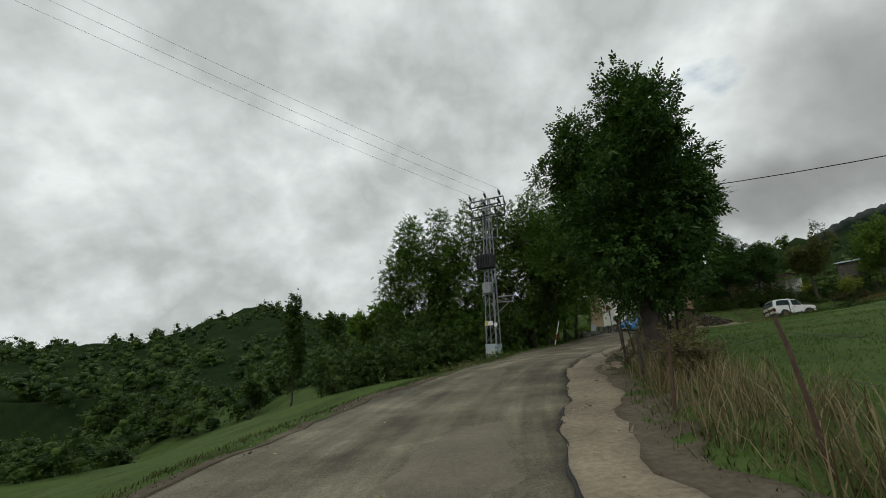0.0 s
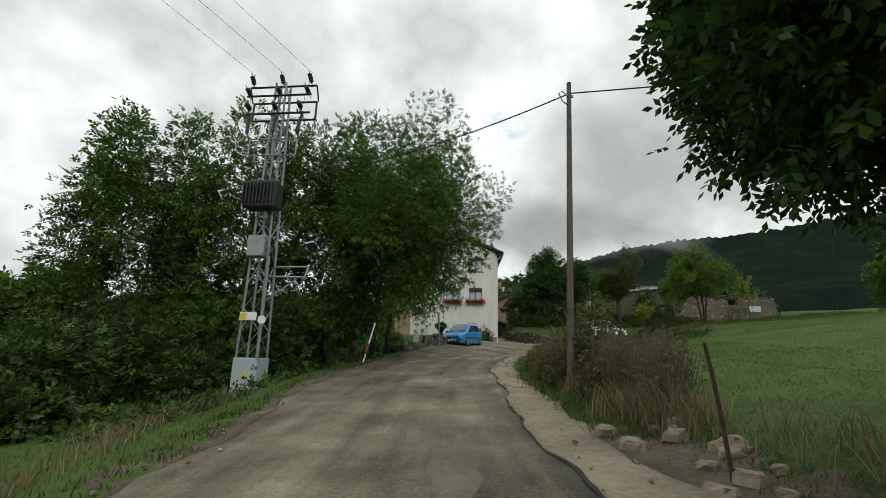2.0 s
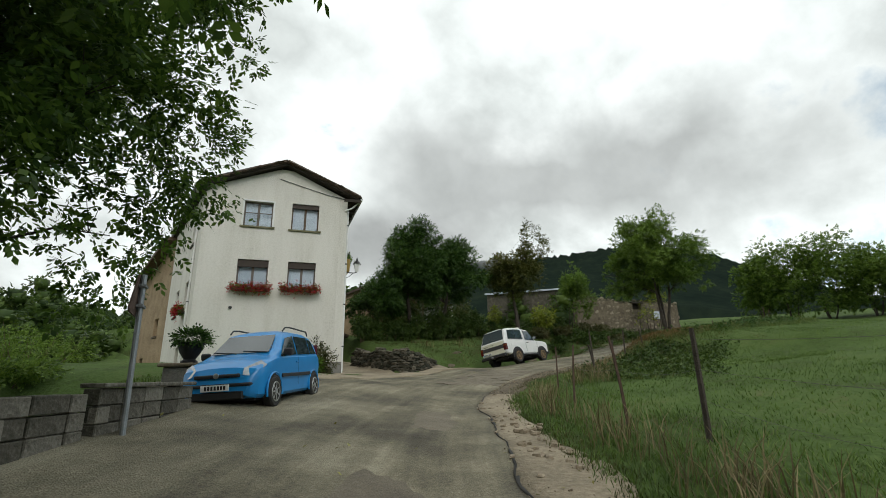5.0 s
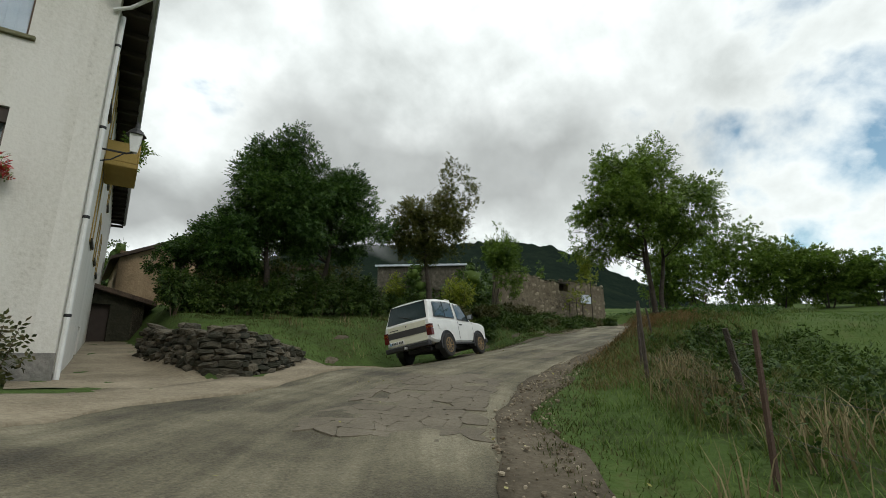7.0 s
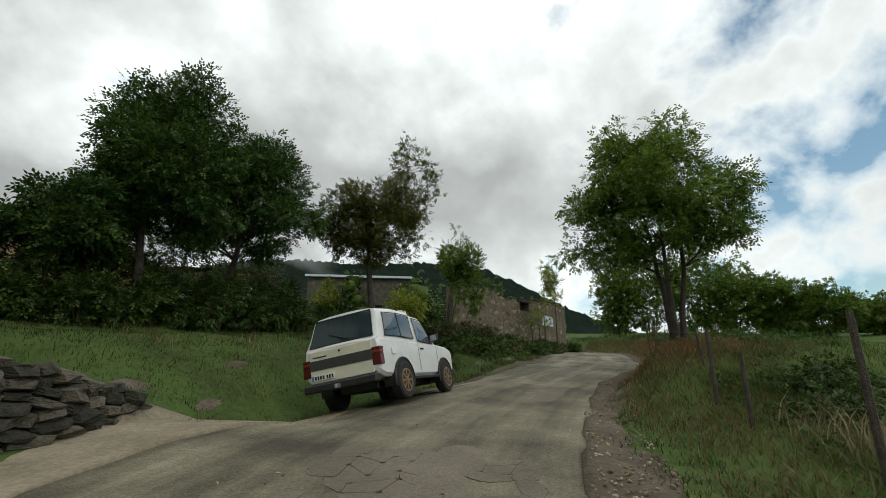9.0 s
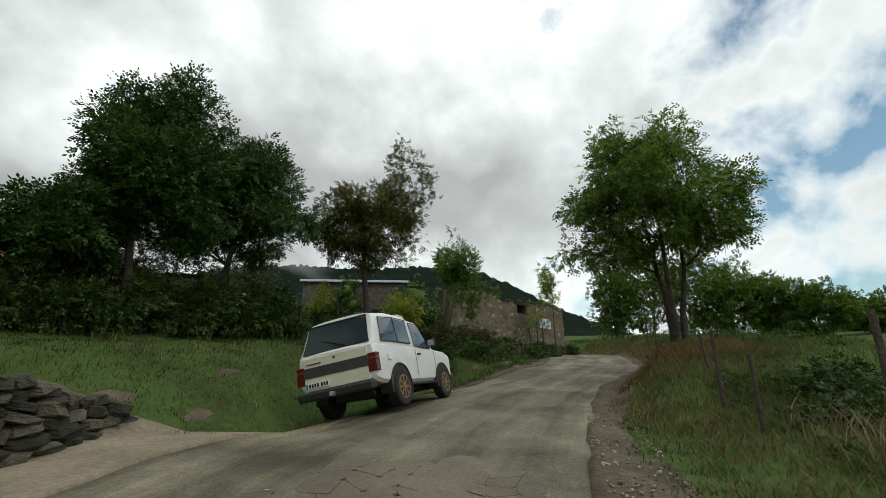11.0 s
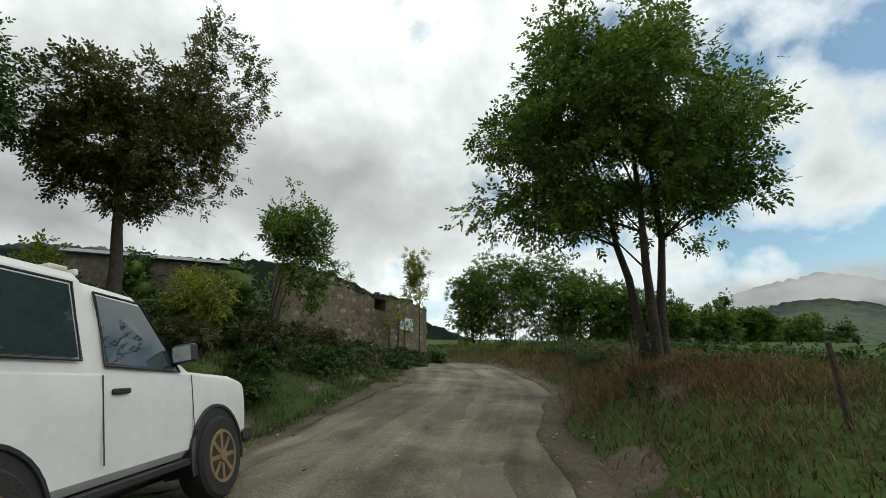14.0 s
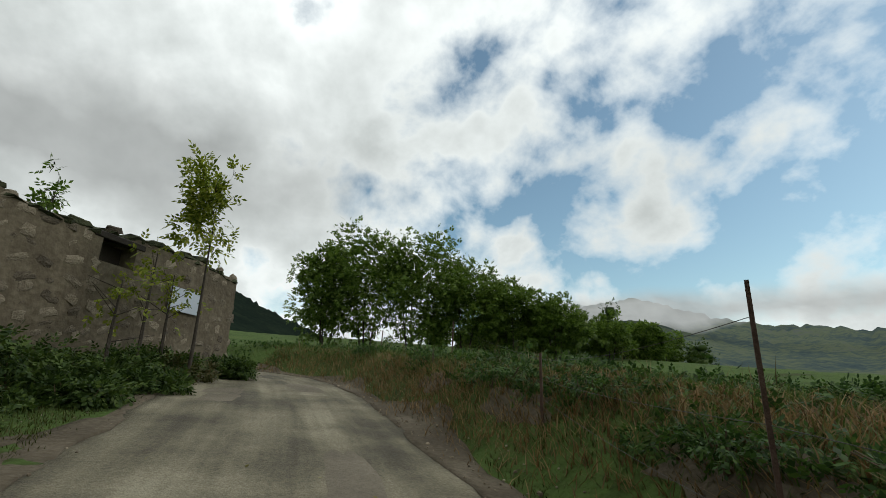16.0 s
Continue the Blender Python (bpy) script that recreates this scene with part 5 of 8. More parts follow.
# ---- vehicles ----
def loft(stations, name, mat, parent, fine=10, ring=None, label=""):
    """A car body: rows of x, bottom, belt, top, half width at the sill, at the belt and at the roof edge."""
    st = np.array(stations, float)
    xs = []
    for a, b in zip(st[:-1, 0], st[1:, 0]):
        k = max(2, int(abs(b - a) / 0.12))
        xs += list(np.linspace(a, b, k, endpoint=False))
    xs.append(st[-1, 0])
    v, f = [], []
    for x in xs:
        zb, zm, zt, ws, wm, wr = (np.interp(x, st[:, 0], st[:, i]) for i in range(1, 7))
        h, g = zt - zm, zm - zb
        c = min(0.10, h * 0.4)
        half = [(0, zb), (ws * 0.92, zb), (ws, zb + 0.06), (ws + (wm - ws) * 0.5, zb + g * 0.35), (wm, zb + g * 0.62), (wm, zb + g * 0.86), (wm - 0.012, zm - 0.02), (wm - 0.03, zm),
                (wm + (wr - wm) * 0.5, zm + h * 0.5), (wr + 0.02, zt - c), (wr - 0.03, zt - c * 0.35), (wr - 0.12, zt - 0.01), (wr * 0.45, zt + 0.015), (0, zt + 0.02)]
        v += [(x, y, z) for y, z in half] + [(x, -y, z) for y, z in half[-2:0:-1]]
    n = 26
    for i in range(len(xs) - 1):
        for k in range(n):
            f.append((i * n + k, (i + 1) * n + k, (i + 1) * n + (k + 1) % n, i * n + (k + 1) % n))
    f += [tuple(range(n)), tuple((len(xs) - 1) * n + k for k in range(n))[::-1]]
    ob = mesh(name, v, f, mat, parent, True, label)
    ob.data.set_sharp_from_angle(angle=radians(26))

    def side(x, u, s=1, out=0.022):
        """A point on the flank between belt (0) and roof edge (1); below the belt u is negative."""
        zb, zm, zt, ws, wm, wr = (np.interp(x, st[:, 0], st[:, i]) for i in range(1, 7))
        if u >= 0:
            return (x, s * (wm - 0.03 + (wr + 0.02 - wm + 0.03) * u + out), zm + (zt - 0.06 - zm) * u)
        return (x, s * (wm + out), zm + u)
    return ob, side


def pane(name, corners, mat, parent, thick=0.006, label=""):
    """A thin plate over four corners."""
    c = [Vector(q) for q in corners]
    n = (c[1] - c[0]).cross(c[3] - c[0]).normalized() * thick
    v = c + [q - n for q in c]
    return mesh(name, v, [(0, 1, 2, 3), (7, 6, 5, 4), (0, 4, 5, 1), (1, 5, 6, 2), (2, 6, 7, 3), (3, 7, 4, 0)], mat, parent, False, label)


def wheel(parent, x, y, r, width, rim_mat, spokes, tyre_round=0.03):
    s = 1 if y > 0 else -1
    w = new("wheel")
    w.parent, w.matrix_basis = parent, pose(x, y, r, 90 if s < 0 else -90, 0, 0)
    h = width / 2
    Shape().lathe([(r * 0.62, -h), (r - tyre_round, -h), (r, -h + tyre_round), (r, h - tyre_round), (r - tyre_round, h), (r * 0.62, h - 0.005)], 28).to("tyre", M["tyre"], w, smooth=False)
    rim = Shape().lathe([(r * 0.60, h - 0.07), (r * 0.20, h - 0.05), (r * 0.18, h - 0.02), (0.001, h - 0.015)], 20)
    rim.lathe([(r * 0.66, h - 0.01), (r * 0.64, h + 0.006), (r * 0.57, h + 0.004), (r * 0.56, h - 0.05)], 28)
    for k in range(spokes):
        a = 360 * k / spokes
        rim.box(r * 0.14, r * 0.60, -r * 0.075, r * 0.075, h - 0.035, h - 0.004, 0.008, m=pose(0, 0, 0, 0, 0, a))
    rim.to("rim", rim_mat, w)
    Shape().lathe([(r * 0.17, h - 0.02), (r * 0.15, h + 0.012), (0.01, h + 0.015)], 12).to("hub_cap", rim_mat, w)


def arch(parent, x, y, r, side, z, mat, lip):
    """A black disc laid on the flank for the shaded wheel hollow, which isn't cut out, and its lip."""
    s = Shape()
    pts = [(x + r * math.cos(a), z + r * math.sin(a)) for a in np.linspace(-0.25, math.pi + 0.25, 22)]
    y1 = side * (y + 0.006)
    v = [(px, y1, pz) for px, pz in pts] + [(px, side * (y - 0.25), pz) for px, pz in pts]
    n = len(pts)
    s.add(v, [tuple(range(n)) if side < 0 else tuple(range(n))[::-1]] + [(i, i + 1, n + i + 1, n + i) for i in range(n - 1)])
    # black face stands for the hollow's shade; the body has no opening here
    s.to("wheel_well", M["car_black"], parent)
    Shape().tube([(px, side * (y + 0.004), pz) for px, pz in pts], 0.022, 5).to("arch_lip", lip, parent)


def off_road_car():
    """Square white three-door off-road car, its far wheels in the ditch."""
    m = pose(36.01, 49.23, 4.19, 0, 0, -2.2) @ pose(0, 0, 0, 0, -2.8, 0) @ pose(0, 0, 0, -10.3, 0, 0) @ Matrix.Diagonal((1.02, 1.04, 0.99, 1))
    c = root("off_road_car", m, "old white three-door off-road car parked tilted in the ditch", "car")
    st = [(-2.14, 0.62, 1.22, 1.24, 0.78, 0.80, 0.77), (-2.08, 0.56, 1.24, 1.31, 0.82, 0.84, 0.78), (-1.86, 0.50, 1.24, 1.93, 0.82, 0.85, 0.70), (-1.2, 0.46, 1.23, 1.99, 0.82, 0.85, 0.71),
          (-0.35, 0.46, 1.20, 1.98, 0.82, 0.85, 0.71), (-0.30, 0.46, 1.20, 1.93, 0.82, 0.85, 0.70), (0.30, 0.46, 1.19, 1.90, 0.82, 0.85, 0.68), (0.80, 0.46, 1.18, 1.21, 0.82, 0.85, 0.76), (1.55, 0.48, 1.12, 1.16, 0.82, 0.84, 0.76), (1.86, 0.50, 1.06, 1.09, 0.80, 0.82, 0.74), (1.92, 0.55, 1.00, 1.02, 0.76, 0.78, 0.70)]
    _, side = loft(st, "body", M["car_white"], c)
    for s in (1, -1):
        w = [side(-1.78, 0.14, s), side(-1.08, 0.14, s), side(-1.08, 0.86, s), side(-1.66, 0.86, s)]
        v = [side(-1.05, 0.14, s), side(-0.48, 0.14, s), side(-0.48, 0.86, s), side(-1.05, 0.86, s)]
        d = [side(-0.22, 0.10, s), side(0.60, 0.10, s), side(0.28, 0.88, s), side(-0.22, 0.88, s)]
        for q in (w, v, d):
            k = [Vector(p) for p in (q if s < 0 else q[::-1])]
            pane("side_window", k, M["car_glass"], c)
            mid = sum(k, Vector()) / 4
            seal = Shape()
            ring = [p + (p - mid).normalized() * 0.03 for p in k]
            seal.tube(ring + [ring[0]], 0.011, 5)
            seal.to("window_seal", M["car_black"], c)
        for x in (-1.175, 1.175):
            arch(c, x, 0.845, 0.45, s, 0.40, None, M["car_black"])
            wheel(c, x, s * 0.775, 0.375, 0.235, M["rim_mud"], 8)
        pane("door_gap", [side(-0.30, -0.02, s, 0.004), side(-0.29, -0.02, s, 0.004), side(-0.29, -0.62, s, 0.004), side(-0.30, -0.62, s, 0.004)][::s], M["car_black"], c, 0.003)
        pane("door_gap", [side(0.78, -0.02, s, 0.004), side(0.79, -0.02, s, 0.004), side(0.79, -0.62, s, 0.004), side(0.78, -0.62, s, 0.004)][::s], M["car_black"], c, 0.003)
        Shape().box(-0.22, -0.05, -0.015, 0.015, -0.02, 0.02, 0.008, m=pose(0, s * 0.865, 1.06)).to("door_handle", M["car_black"], c)
        Shape().box(-0.75, 0.75, -0.05, 0.05, -0.03, 0.03, 0.01, m=pose(0, s * 0.80, 0.42)).to("side_step", M["car_black"], c)
        ml = new("wing_mirror")
        ml.parent, ml.matrix_basis = c, pose(0.58, s * 0.92, 1.25)
        Shape().box(-0.05, 0.06, -0.09, 0.09, 0.0, 0.17, 0.02).to("mirror_shell", M["car_black"], ml)
        Shape().box(-0.055, -0.051, -0.075, 0.075, 0.02, 0.15).to("mirror_glass", M["lamp_clear"], ml)
        lamp = new("tail_lamp")
        lamp.parent, lamp.matrix_basis = c, pose(-2.09, s * 0.755, 0.74)
        y0, y1 = (-0.075, 0.118) if s > 0 else (-0.118, 0.075)
        Shape().box(-0.078, 0.07, y0, y1, -0.02, 0.20, 0.012).to("brake_lens", M["lamp_red"], lamp)
        Shape().box(-0.078, 0.07, y0, y1, 0.203, 0.27, 0.012).to("indicator_lens", M["lamp_orange"], lamp)
        Shape().box(-0.078, 0.07, y0, y1, 0.273, 0.33, 0.012).to("upper_lens", M["lamp_red"], lamp)
        Shape().box(0, 0.05, -0.12, 0.12, 0, 0.16, 0.02, m=pose(1.90, s * 0.52, 0.72)).to("headlamp", M["lamp_clear"], c)
    # the small roof spoiler, rear window, tailgate
    rear = [(-2.085, -0.72, 1.315), (-2.085, 0.72, 1.315), (-1.895, 0.635, 1.88), (-1.895, -0.635, 1.88)]
    pane("rear_window", rear[::-1], M["car_glass"], c, -0.006)
    k = [Vector(q) + Vector((-0.012, 0, 0)) for q in rear]
    Shape().tube(k + [k[0]], 0.011, 5).to("window_seal", M["car_black"], c)
    Shape().box(-2.165, -2.142, -0.70, 0.70, 0.585, 1.225, 0.01).to("tailgate", M["car_cream"], c, "cream tailgate panel")
    Shape().box(-2.175, -2.168, -0.70, 0.70, 0.84, 1.04).to("tailgate_band", M["car_band"], c, "dark grey band across the tailgate")
    p = new("number_plate")
    p.parent, p.matrix_basis = c, pose(-2.19, 0.40, 0.69)
    Shape().box(0, 0.015, -0.26, 0.26, -0.055, 0.055, 0.004).to("plate", M["white_paint"], p)
    Shape().box(-0.003, 0.0, 0.215, 0.255, -0.05, 0.05).to("blue_strip", M["car_blue"], p)
    for i in range(7):
        y = 0.17 - i * 0.058 - (0.03 if i > 3 else 0)
        Shape().box(-0.003, 0.0, y - 0.02, y + 0.02, -0.035, 0.035).to("dark_bar", M["car_black"], p)
    Shape().box(-2.30, -2.12, -0.80, 0.80, 0.40, 0.56, 0.03).to("rear_bumper", M["car_black"], c)
    Shape().box(-2.176, -2.168, 0.30, 0.62, 1.09, 1.115, 0.002).to("model_mark", M["car_band"], c, "thin grey model lettering bar")
    Shape().tube([(-2.11, -0.25, 1.33), (-2.03, 0.28, 1.53)], 0.010, 5).to("rear_wiper", M["car_black"], c)
    Shape().box(-1.66, -1.50, -0.875, -0.855, 0.92, 1.04, 0.004).to("fuel_flap", M["car_white"], c)
    Shape().box(-0.46, -0.30, -0.62, 0.62, 1.985, 2.02, 0.012).to("roof_lip", M["car_cream"], c)
    Shape().box(1.88, 2.06, -0.80, 0.80, 0.42, 0.58, 0.03).to("front_bumper", M["car_black"], c)
    Shape().box(-2.18, -2.165, -0.02, 0.03, 1.13, 1.17, 0.005).to("lock", M["car_black"], c)
    Shape().box(-2.42, -2.28, -0.03, 0.03, 0.42, 0.50, 0.01).to("tow_bar", M["rim_silver"], c)
    Shape().box(-1.6, 1.6, -0.45, 0.45, 0.28, 0.44, 0.03).to("chassis", M["car_black"], c)
    Shape().tube([(-1.175, -0.7, 0.36), (-1.175, 0.7, 0.36)], 0.06, 8).to("rear_axle", M["car_black"], c)
    Shape().tube([(1.175, -0.7, 0.36), (1.175, 0.7, 0.36)], 0.06, 8).to("front_axle", M["car_black"], c)
    Shape().box(-0.32, -0.28, -0.68, 0.68, 1.94, 1.99, 0.01).to("roof_seam", M["car_white"], c)


off_road_car()


def small_car():
    """Light blue five-door small car parked at the house."""
    yaw = math.degrees(math.atan2(42.77 - 44.24, 17.27 - 19.10))
    cx, cy = (17.27 + 19.10) / 2, (42.77 + 44.24) / 2
    a = radians(yaw)
    m = pose(cx + math.sin(a) * 0.70, cy - math.cos(a) * 0.70, 3.02, 0, 0, yaw) @ pose(0, 0, 0, 3.0, 2.0, 0)
    c = root("small_car", m, "bright blue five-door small car with roof rails parked by the house", "car")
    st = [(-1.68, 0.36, 0.90, 0.93, 0.66, 0.70, 0.62), (-1.62, 0.26, 0.96, 1.02, 0.72, 0.755, 0.62), (-1.46, 0.22, 0.99, 1.44, 0.75, 0.78, 0.575), (-0.9, 0.20, 0.98, 1.51, 0.76, 0.79, 0.60), (0.0, 0.20, 0.96, 1.52, 0.76, 0.79, 0.60),
          (0.35, 0.20, 0.955, 1.47, 0.76, 0.79, 0.59), (1.05, 0.20, 0.93, 0.98, 0.76, 0.785, 0.66), (1.45, 0.20, 0.84, 0.88, 0.75, 0.77, 0.63), (1.70, 0.22, 0.72, 0.76, 0.70, 0.71, 0.58), (1.82, 0.26, 0.56, 0.60, 0.60, 0.62, 0.52), (1.86, 0.30, 0.48, 0.50, 0.54, 0.56, 0.48)]
    _, side = loft(st, "body", M["car_blue"], c)
    for s in (1, -1):
        for q in ([side(-1.40, 0.10, s), side(-0.98, 0.10, s), side(-0.98, 0.86, s), side(-1.28, 0.84, s)],
                  [side(-0.92, 0.08, s), side(-0.12, 0.08, s), side(-0.12, 0.88, s), side(-0.92, 0.88, s)],
                  [side(-0.04, 0.08, s), side(0.84, 0.08, s), side(0.34, 0.86, s), side(-0.04, 0.88, s)]):
            pane("side_window", q if s < 0 else q[::-1], M["car_glass"], c)
        for x in (-1.15, 1.15):
            arch(c, x, 0.775, 0.345, s, 0.30, None, M["car_blue"])
            wheel(c, x, s * 0.725, 0.290, 0.18, M["rim_silver"], 7)
        Shape().box(-0.85, 0.82, -0.012, 0.012, -0.035, 0.035, 0.008, m=pose(0, s * 0.80, 0.58)).to("side_moulding", M["car_black"], c)
        Shape().tube([(-1.3, s * 0.56, 1.47), (-1.2, s * 0.57, 1.56), (-0.1, s * 0.58, 1.60), (0.15, s * 0.58, 1.585), (0.28, s * 0.57, 1.50)], 0.018, 6).to("roof_rail", M["car_black"], c)
        ml = new("wing_mirror")
        ml.parent, ml.matrix_basis = c, pose(0.68, s * 0.87, 0.97)
        Shape().box(-0.05, 0.06, -0.09, 0.09, 0.0, 0.14, 0.025).to("mirror_shell", M["car_black"], ml)
        lens = Shape()
        lens.add([(1.50, s * 0.775, 0.80), (1.77, s * 0.64, 0.60), (1.84, s * 0.47, 0.64), (1.74, s * 0.45, 0.76), (1.50, s * 0.66, 0.88)], [(0, 1, 2, 3, 4) if s > 0 else (4, 3, 2, 1, 0)])
        lens.add([(1.40, s * 0.70, 0.78), (1.70, s * 0.56, 0.56), (1.74, s * 0.46, 0.64), (1.58, s * 0.44, 0.78), (1.38, s * 0.60, 0.85)], [(0, 1, 2, 3, 4)])
        lens.add([(1.50, s * 0.775, 0.80), (1.77, s * 0.64, 0.60), (1.40, s * 0.70, 0.78), (1.70, s * 0.56, 0.56)], [(0, 1, 3, 2)])
        lens.to("headlamp", M["lamp_clear"], c, "clear wedge-shaped headlamp")
        Shape().box(-0.02, 0.02, -0.05, 0.05, 0, 0.30, 0.01, m=pose(-1.60, s * 0.68, 0.95)).to("tail_lamp", M["lamp_red"], c)
        Shape().box(-0.02, 0.02, -0.06, 0.06, -0.04, 0.04, 0.01, m=pose(1.83, s * 0.45, 0.40)).to("fog_lamp", M["lamp_clear"], c)
        Shape().box(-0.10, 0.08, -0.01, 0.01, -0.018, 0.018, 0.006, m=pose(-0.02, s * 0.80, 0.84)).to("door_handle", M["car_blue"], c)
        pane("door_gap", [side(-0.09, -0.02, s, 0.004), side(-0.08, -0.02, s, 0.004), side(-0.08, -0.6, s, 0.004), side(-0.09, -0.6, s, 0.004)][::s], M["car_black"], c, 0.003)
    wind = [(0.98, -0.58, 1.052), (0.98, 0.58, 1.052), (0.46, 0.50, 1.418), (0.46, -0.50, 1.418)]
    pane("windscreen", wind, M["car_glass"], c, -0.006)
    for y in (0.3, -0.3):
        Shape().tube([(1.04, y + 0.25, 1.05), (0.97, y - 0.25, 1.095)], 0.012, 5).to("wiper", M["car_black"], c)
    Shape().box(1.80, 1.875, -0.42, 0.42, 0.60, 0.665, 0.015).to("grille", M["car_black"], c)
    Shape().lathe([(0.05, 0), (0.05, 0.02), (0.03, 0.025)], 12, m=pose(1.87, 0, 0.64, 90, 0, 90)).to("badge", M["rim_silver"], c)
    Shape().box(1.74, 1.895, -0.64, 0.64, 0.44, 0.50, 0.02).to("bumper_strip", M["car_black"], c)
    Shape().box(1.78, 1.885, -0.50, 0.50, 0.22, 0.36, 0.02).to("air_intake", M["car_black"], c)
    p = new("number_plate")
    p.parent, p.matrix_basis = c, pose(1.90, 0.0, 0.43)
    Shape().box(0, 0.012, -0.26, 0.26, -0.055, 0.055, 0.004).to("plate", M["white_paint"], p)
    for i in range(7):
        y = 0.18 - i * 0.058
        Shape().box(0.012, 0.015, y - 0.02, y + 0.02, -0.035, 0.035).to("dark_bar", M["car_black"], p)
    Shape().tube([(0.9, 0.55, 1.0), (0.75, 0.6, 1.35)], 0.006, 4).to("aerial", M["car_black"], c)
    Shape().box(-1.5, 1.6, -0.6, 0.6, 0.16, 0.24, 0.02).to("underbody", M["car_black"], c)


small_car()


# ---- trees ----
tree("ash_tree", 4.95, 13.0, "large dark ash tree with a thick trunk by the fence", 7.7, (2.15, 2.4), 0.30, count=17000, clumps=70, seed=11, size=(0.6, 0.95), bare=0.20, lean=(0.05, 0.5), group="ash trees by the fence")
tree("ash_tree", 6.3, 15.7, "large dark ash tree with a leaning trunk by the fence", 7.4, (2.0, 2.3), 0.24, count=17000, clumps=70, seed=12, size=(0.6, 0.95), bare=0.20, lean=(-0.6, 0.35), crown_off=(0.5, 0.3), group="ash trees by the fence")
# walnuts behind the pylon
tree("walnut_tree", 3.4, 38.5, "broad green walnut tree behind the pylon", 12.6, (4.4, 3.8), 0.26, "walnut", "leaf_walnut", 12500, 75, 21, bare=0.05, group="walnut trees", gap=0.38)
tree("walnut_tree", 7.6, 39.0, "broad green walnut tree overhanging the lane", 14.2, (4.2, 3.6), 0.28, "walnut", "leaf_walnut", 17000, 85, 22, size=(0.65, 1.05), bare=0.04, group="walnut trees", gap=0.26)
tree("walnut_tree", 8.6, 38.6, "broad green walnut tree overhanging the lane", 12.6, (4.2, 3.9), 0.24, "walnut", "leaf_walnut", 21000, 100, 23, size=(0.5, 0.85), bare=0.20, group="walnut trees", crown_off=(1.2, -3.5), gap=0.36)
tree("walnut_tree", 10.9, 42.6, "spreading walnut tree behind the parapet with low hanging boughs", 11.2, (3.3, 3.3), 0.22, "walnut", "leaf_walnut", 19000, 90, 20, size=(0.55, 0.9), bare=0.05, group="walnut trees", crown_off=(-0.3, -1.5), gap=0.28)
tree("walnut_tree", 12.4, 44.3, "tall walnut tree between the parapet and the house", 13.4, (3.4, 3.4), 0.2, "walnut", "leaf_walnut", 17000, 90, 19, size=(0.55, 0.9), bare=0.20, group="walnut trees", crown_off=(0.9, -1.6), gap=0.34)
tree("walnut_tree", -0.6, 40.0, "green walnut tree at the edge of the slope", 13.2, (3.8, 3.6), 0.22, "walnut", "leaf_walnut", 9500, 65, 24, bare=0.04, group="walnut trees")
tree("poplar_sapling", -3.2, 43.5, "thin half-bare poplar with pale yellow leaves", 13.5, (1.5, 1.5), 0.10, "small", "leaf_yellow", 900, 16, 25, bare=0.45)
tree("willow_tree", -5.5, 45.5, "bushy green willow below the lane", 9.0, (2.6, 2.8), 0.16, "medium", "leaf_bright", 2600, 20, 26, bare=0.05)
tree("willow_tree", -9.5, 52.0, "bushy green willow below the lane", 9.0, (3.0, 3.0), 0.16, "medium", "leaf_wood", 2600, 20, 27, bare=0.05)
tree("poplar_tree", -24.3, 84.0, "tall slim poplar in the valley field", 20.5, (2.0, 2.0), 0.2, "medium", "leaf_wood", 2600, 30, 28, bare=0.08)
tree("round_tree", -35.4, 95.5, "small round-crowned tree in the valley field", 8.4, (3.4, 3.2), 0.22, "medium", "leaf_wood", 2200, 18, 29, bare=0.24)
# trees on the bank beyond the house
tree("ash_tree", 35.9, 58.0, "dark ash tree on the grassy bank", 8.6, (2.3, 2.3), 0.19, count=12500, clumps=100, seed=31, size=(0.65, 1.1), bare=0.30, lean=(-0.4, 0.3), group="ash trees on the bank",
     lobes=[(0, 0, 5.9, 1.8, 1.8, 2.4), (-0.6, 1.9, 4.2, 1.7, 1.7, 1.3), (0.3, -1.0, 4.0, 1.7, 1.7, 1.1), (0.2, -0.5, 8.2, 1.0, 1.0, 1.0), (-0.1, 0.8, 7.0, 1.1, 1.1, 1.0), (0.3, -1.4, 5.6, 1.2, 1.2, 1.3)])
tree("ash_tree", 38.7, 57.6, "dark spreading ash tree on the grassy bank", 7.4, (2.6, 2.6), 0.19, count=12000, clumps=95, seed=32, size=(0.65, 1.1), bare=0.38, lean=(0.4, -0.2), group="ash trees on the bank",
     lobes=[(0.15, -0.5, 5.2, 2.2, 2.2, 2.1), (0.6, -2.1, 4.5, 1.4, 1.5, 1.3), (-0.3, 1.0, 4.9, 1.6, 1.6, 1.5), (0.2, -0.9, 6.6, 1.4, 1.5, 1.1), (1.0, -0.6, 3.6, 1.7, 1.7, 0.9), (-0.8, 0.9, 3.7, 1.5, 1.5, 0.8)])
tree("ash_tree", 33.9, 59.3, "dark ash tree beside the old lane", 5.0, (2.2, 2.2), 0.14, count=5000, clumps=40, seed=33, bare=0.26, group="ash trees on the bank",
     lobes=[(0, 0, 2.9, 1.7, 1.7, 1.2), (0.5, -1.0, 3.8, 1.0, 1.0, 0.9), (-0.5, 1.3, 2.3, 1.1, 1.1, 0.8)])
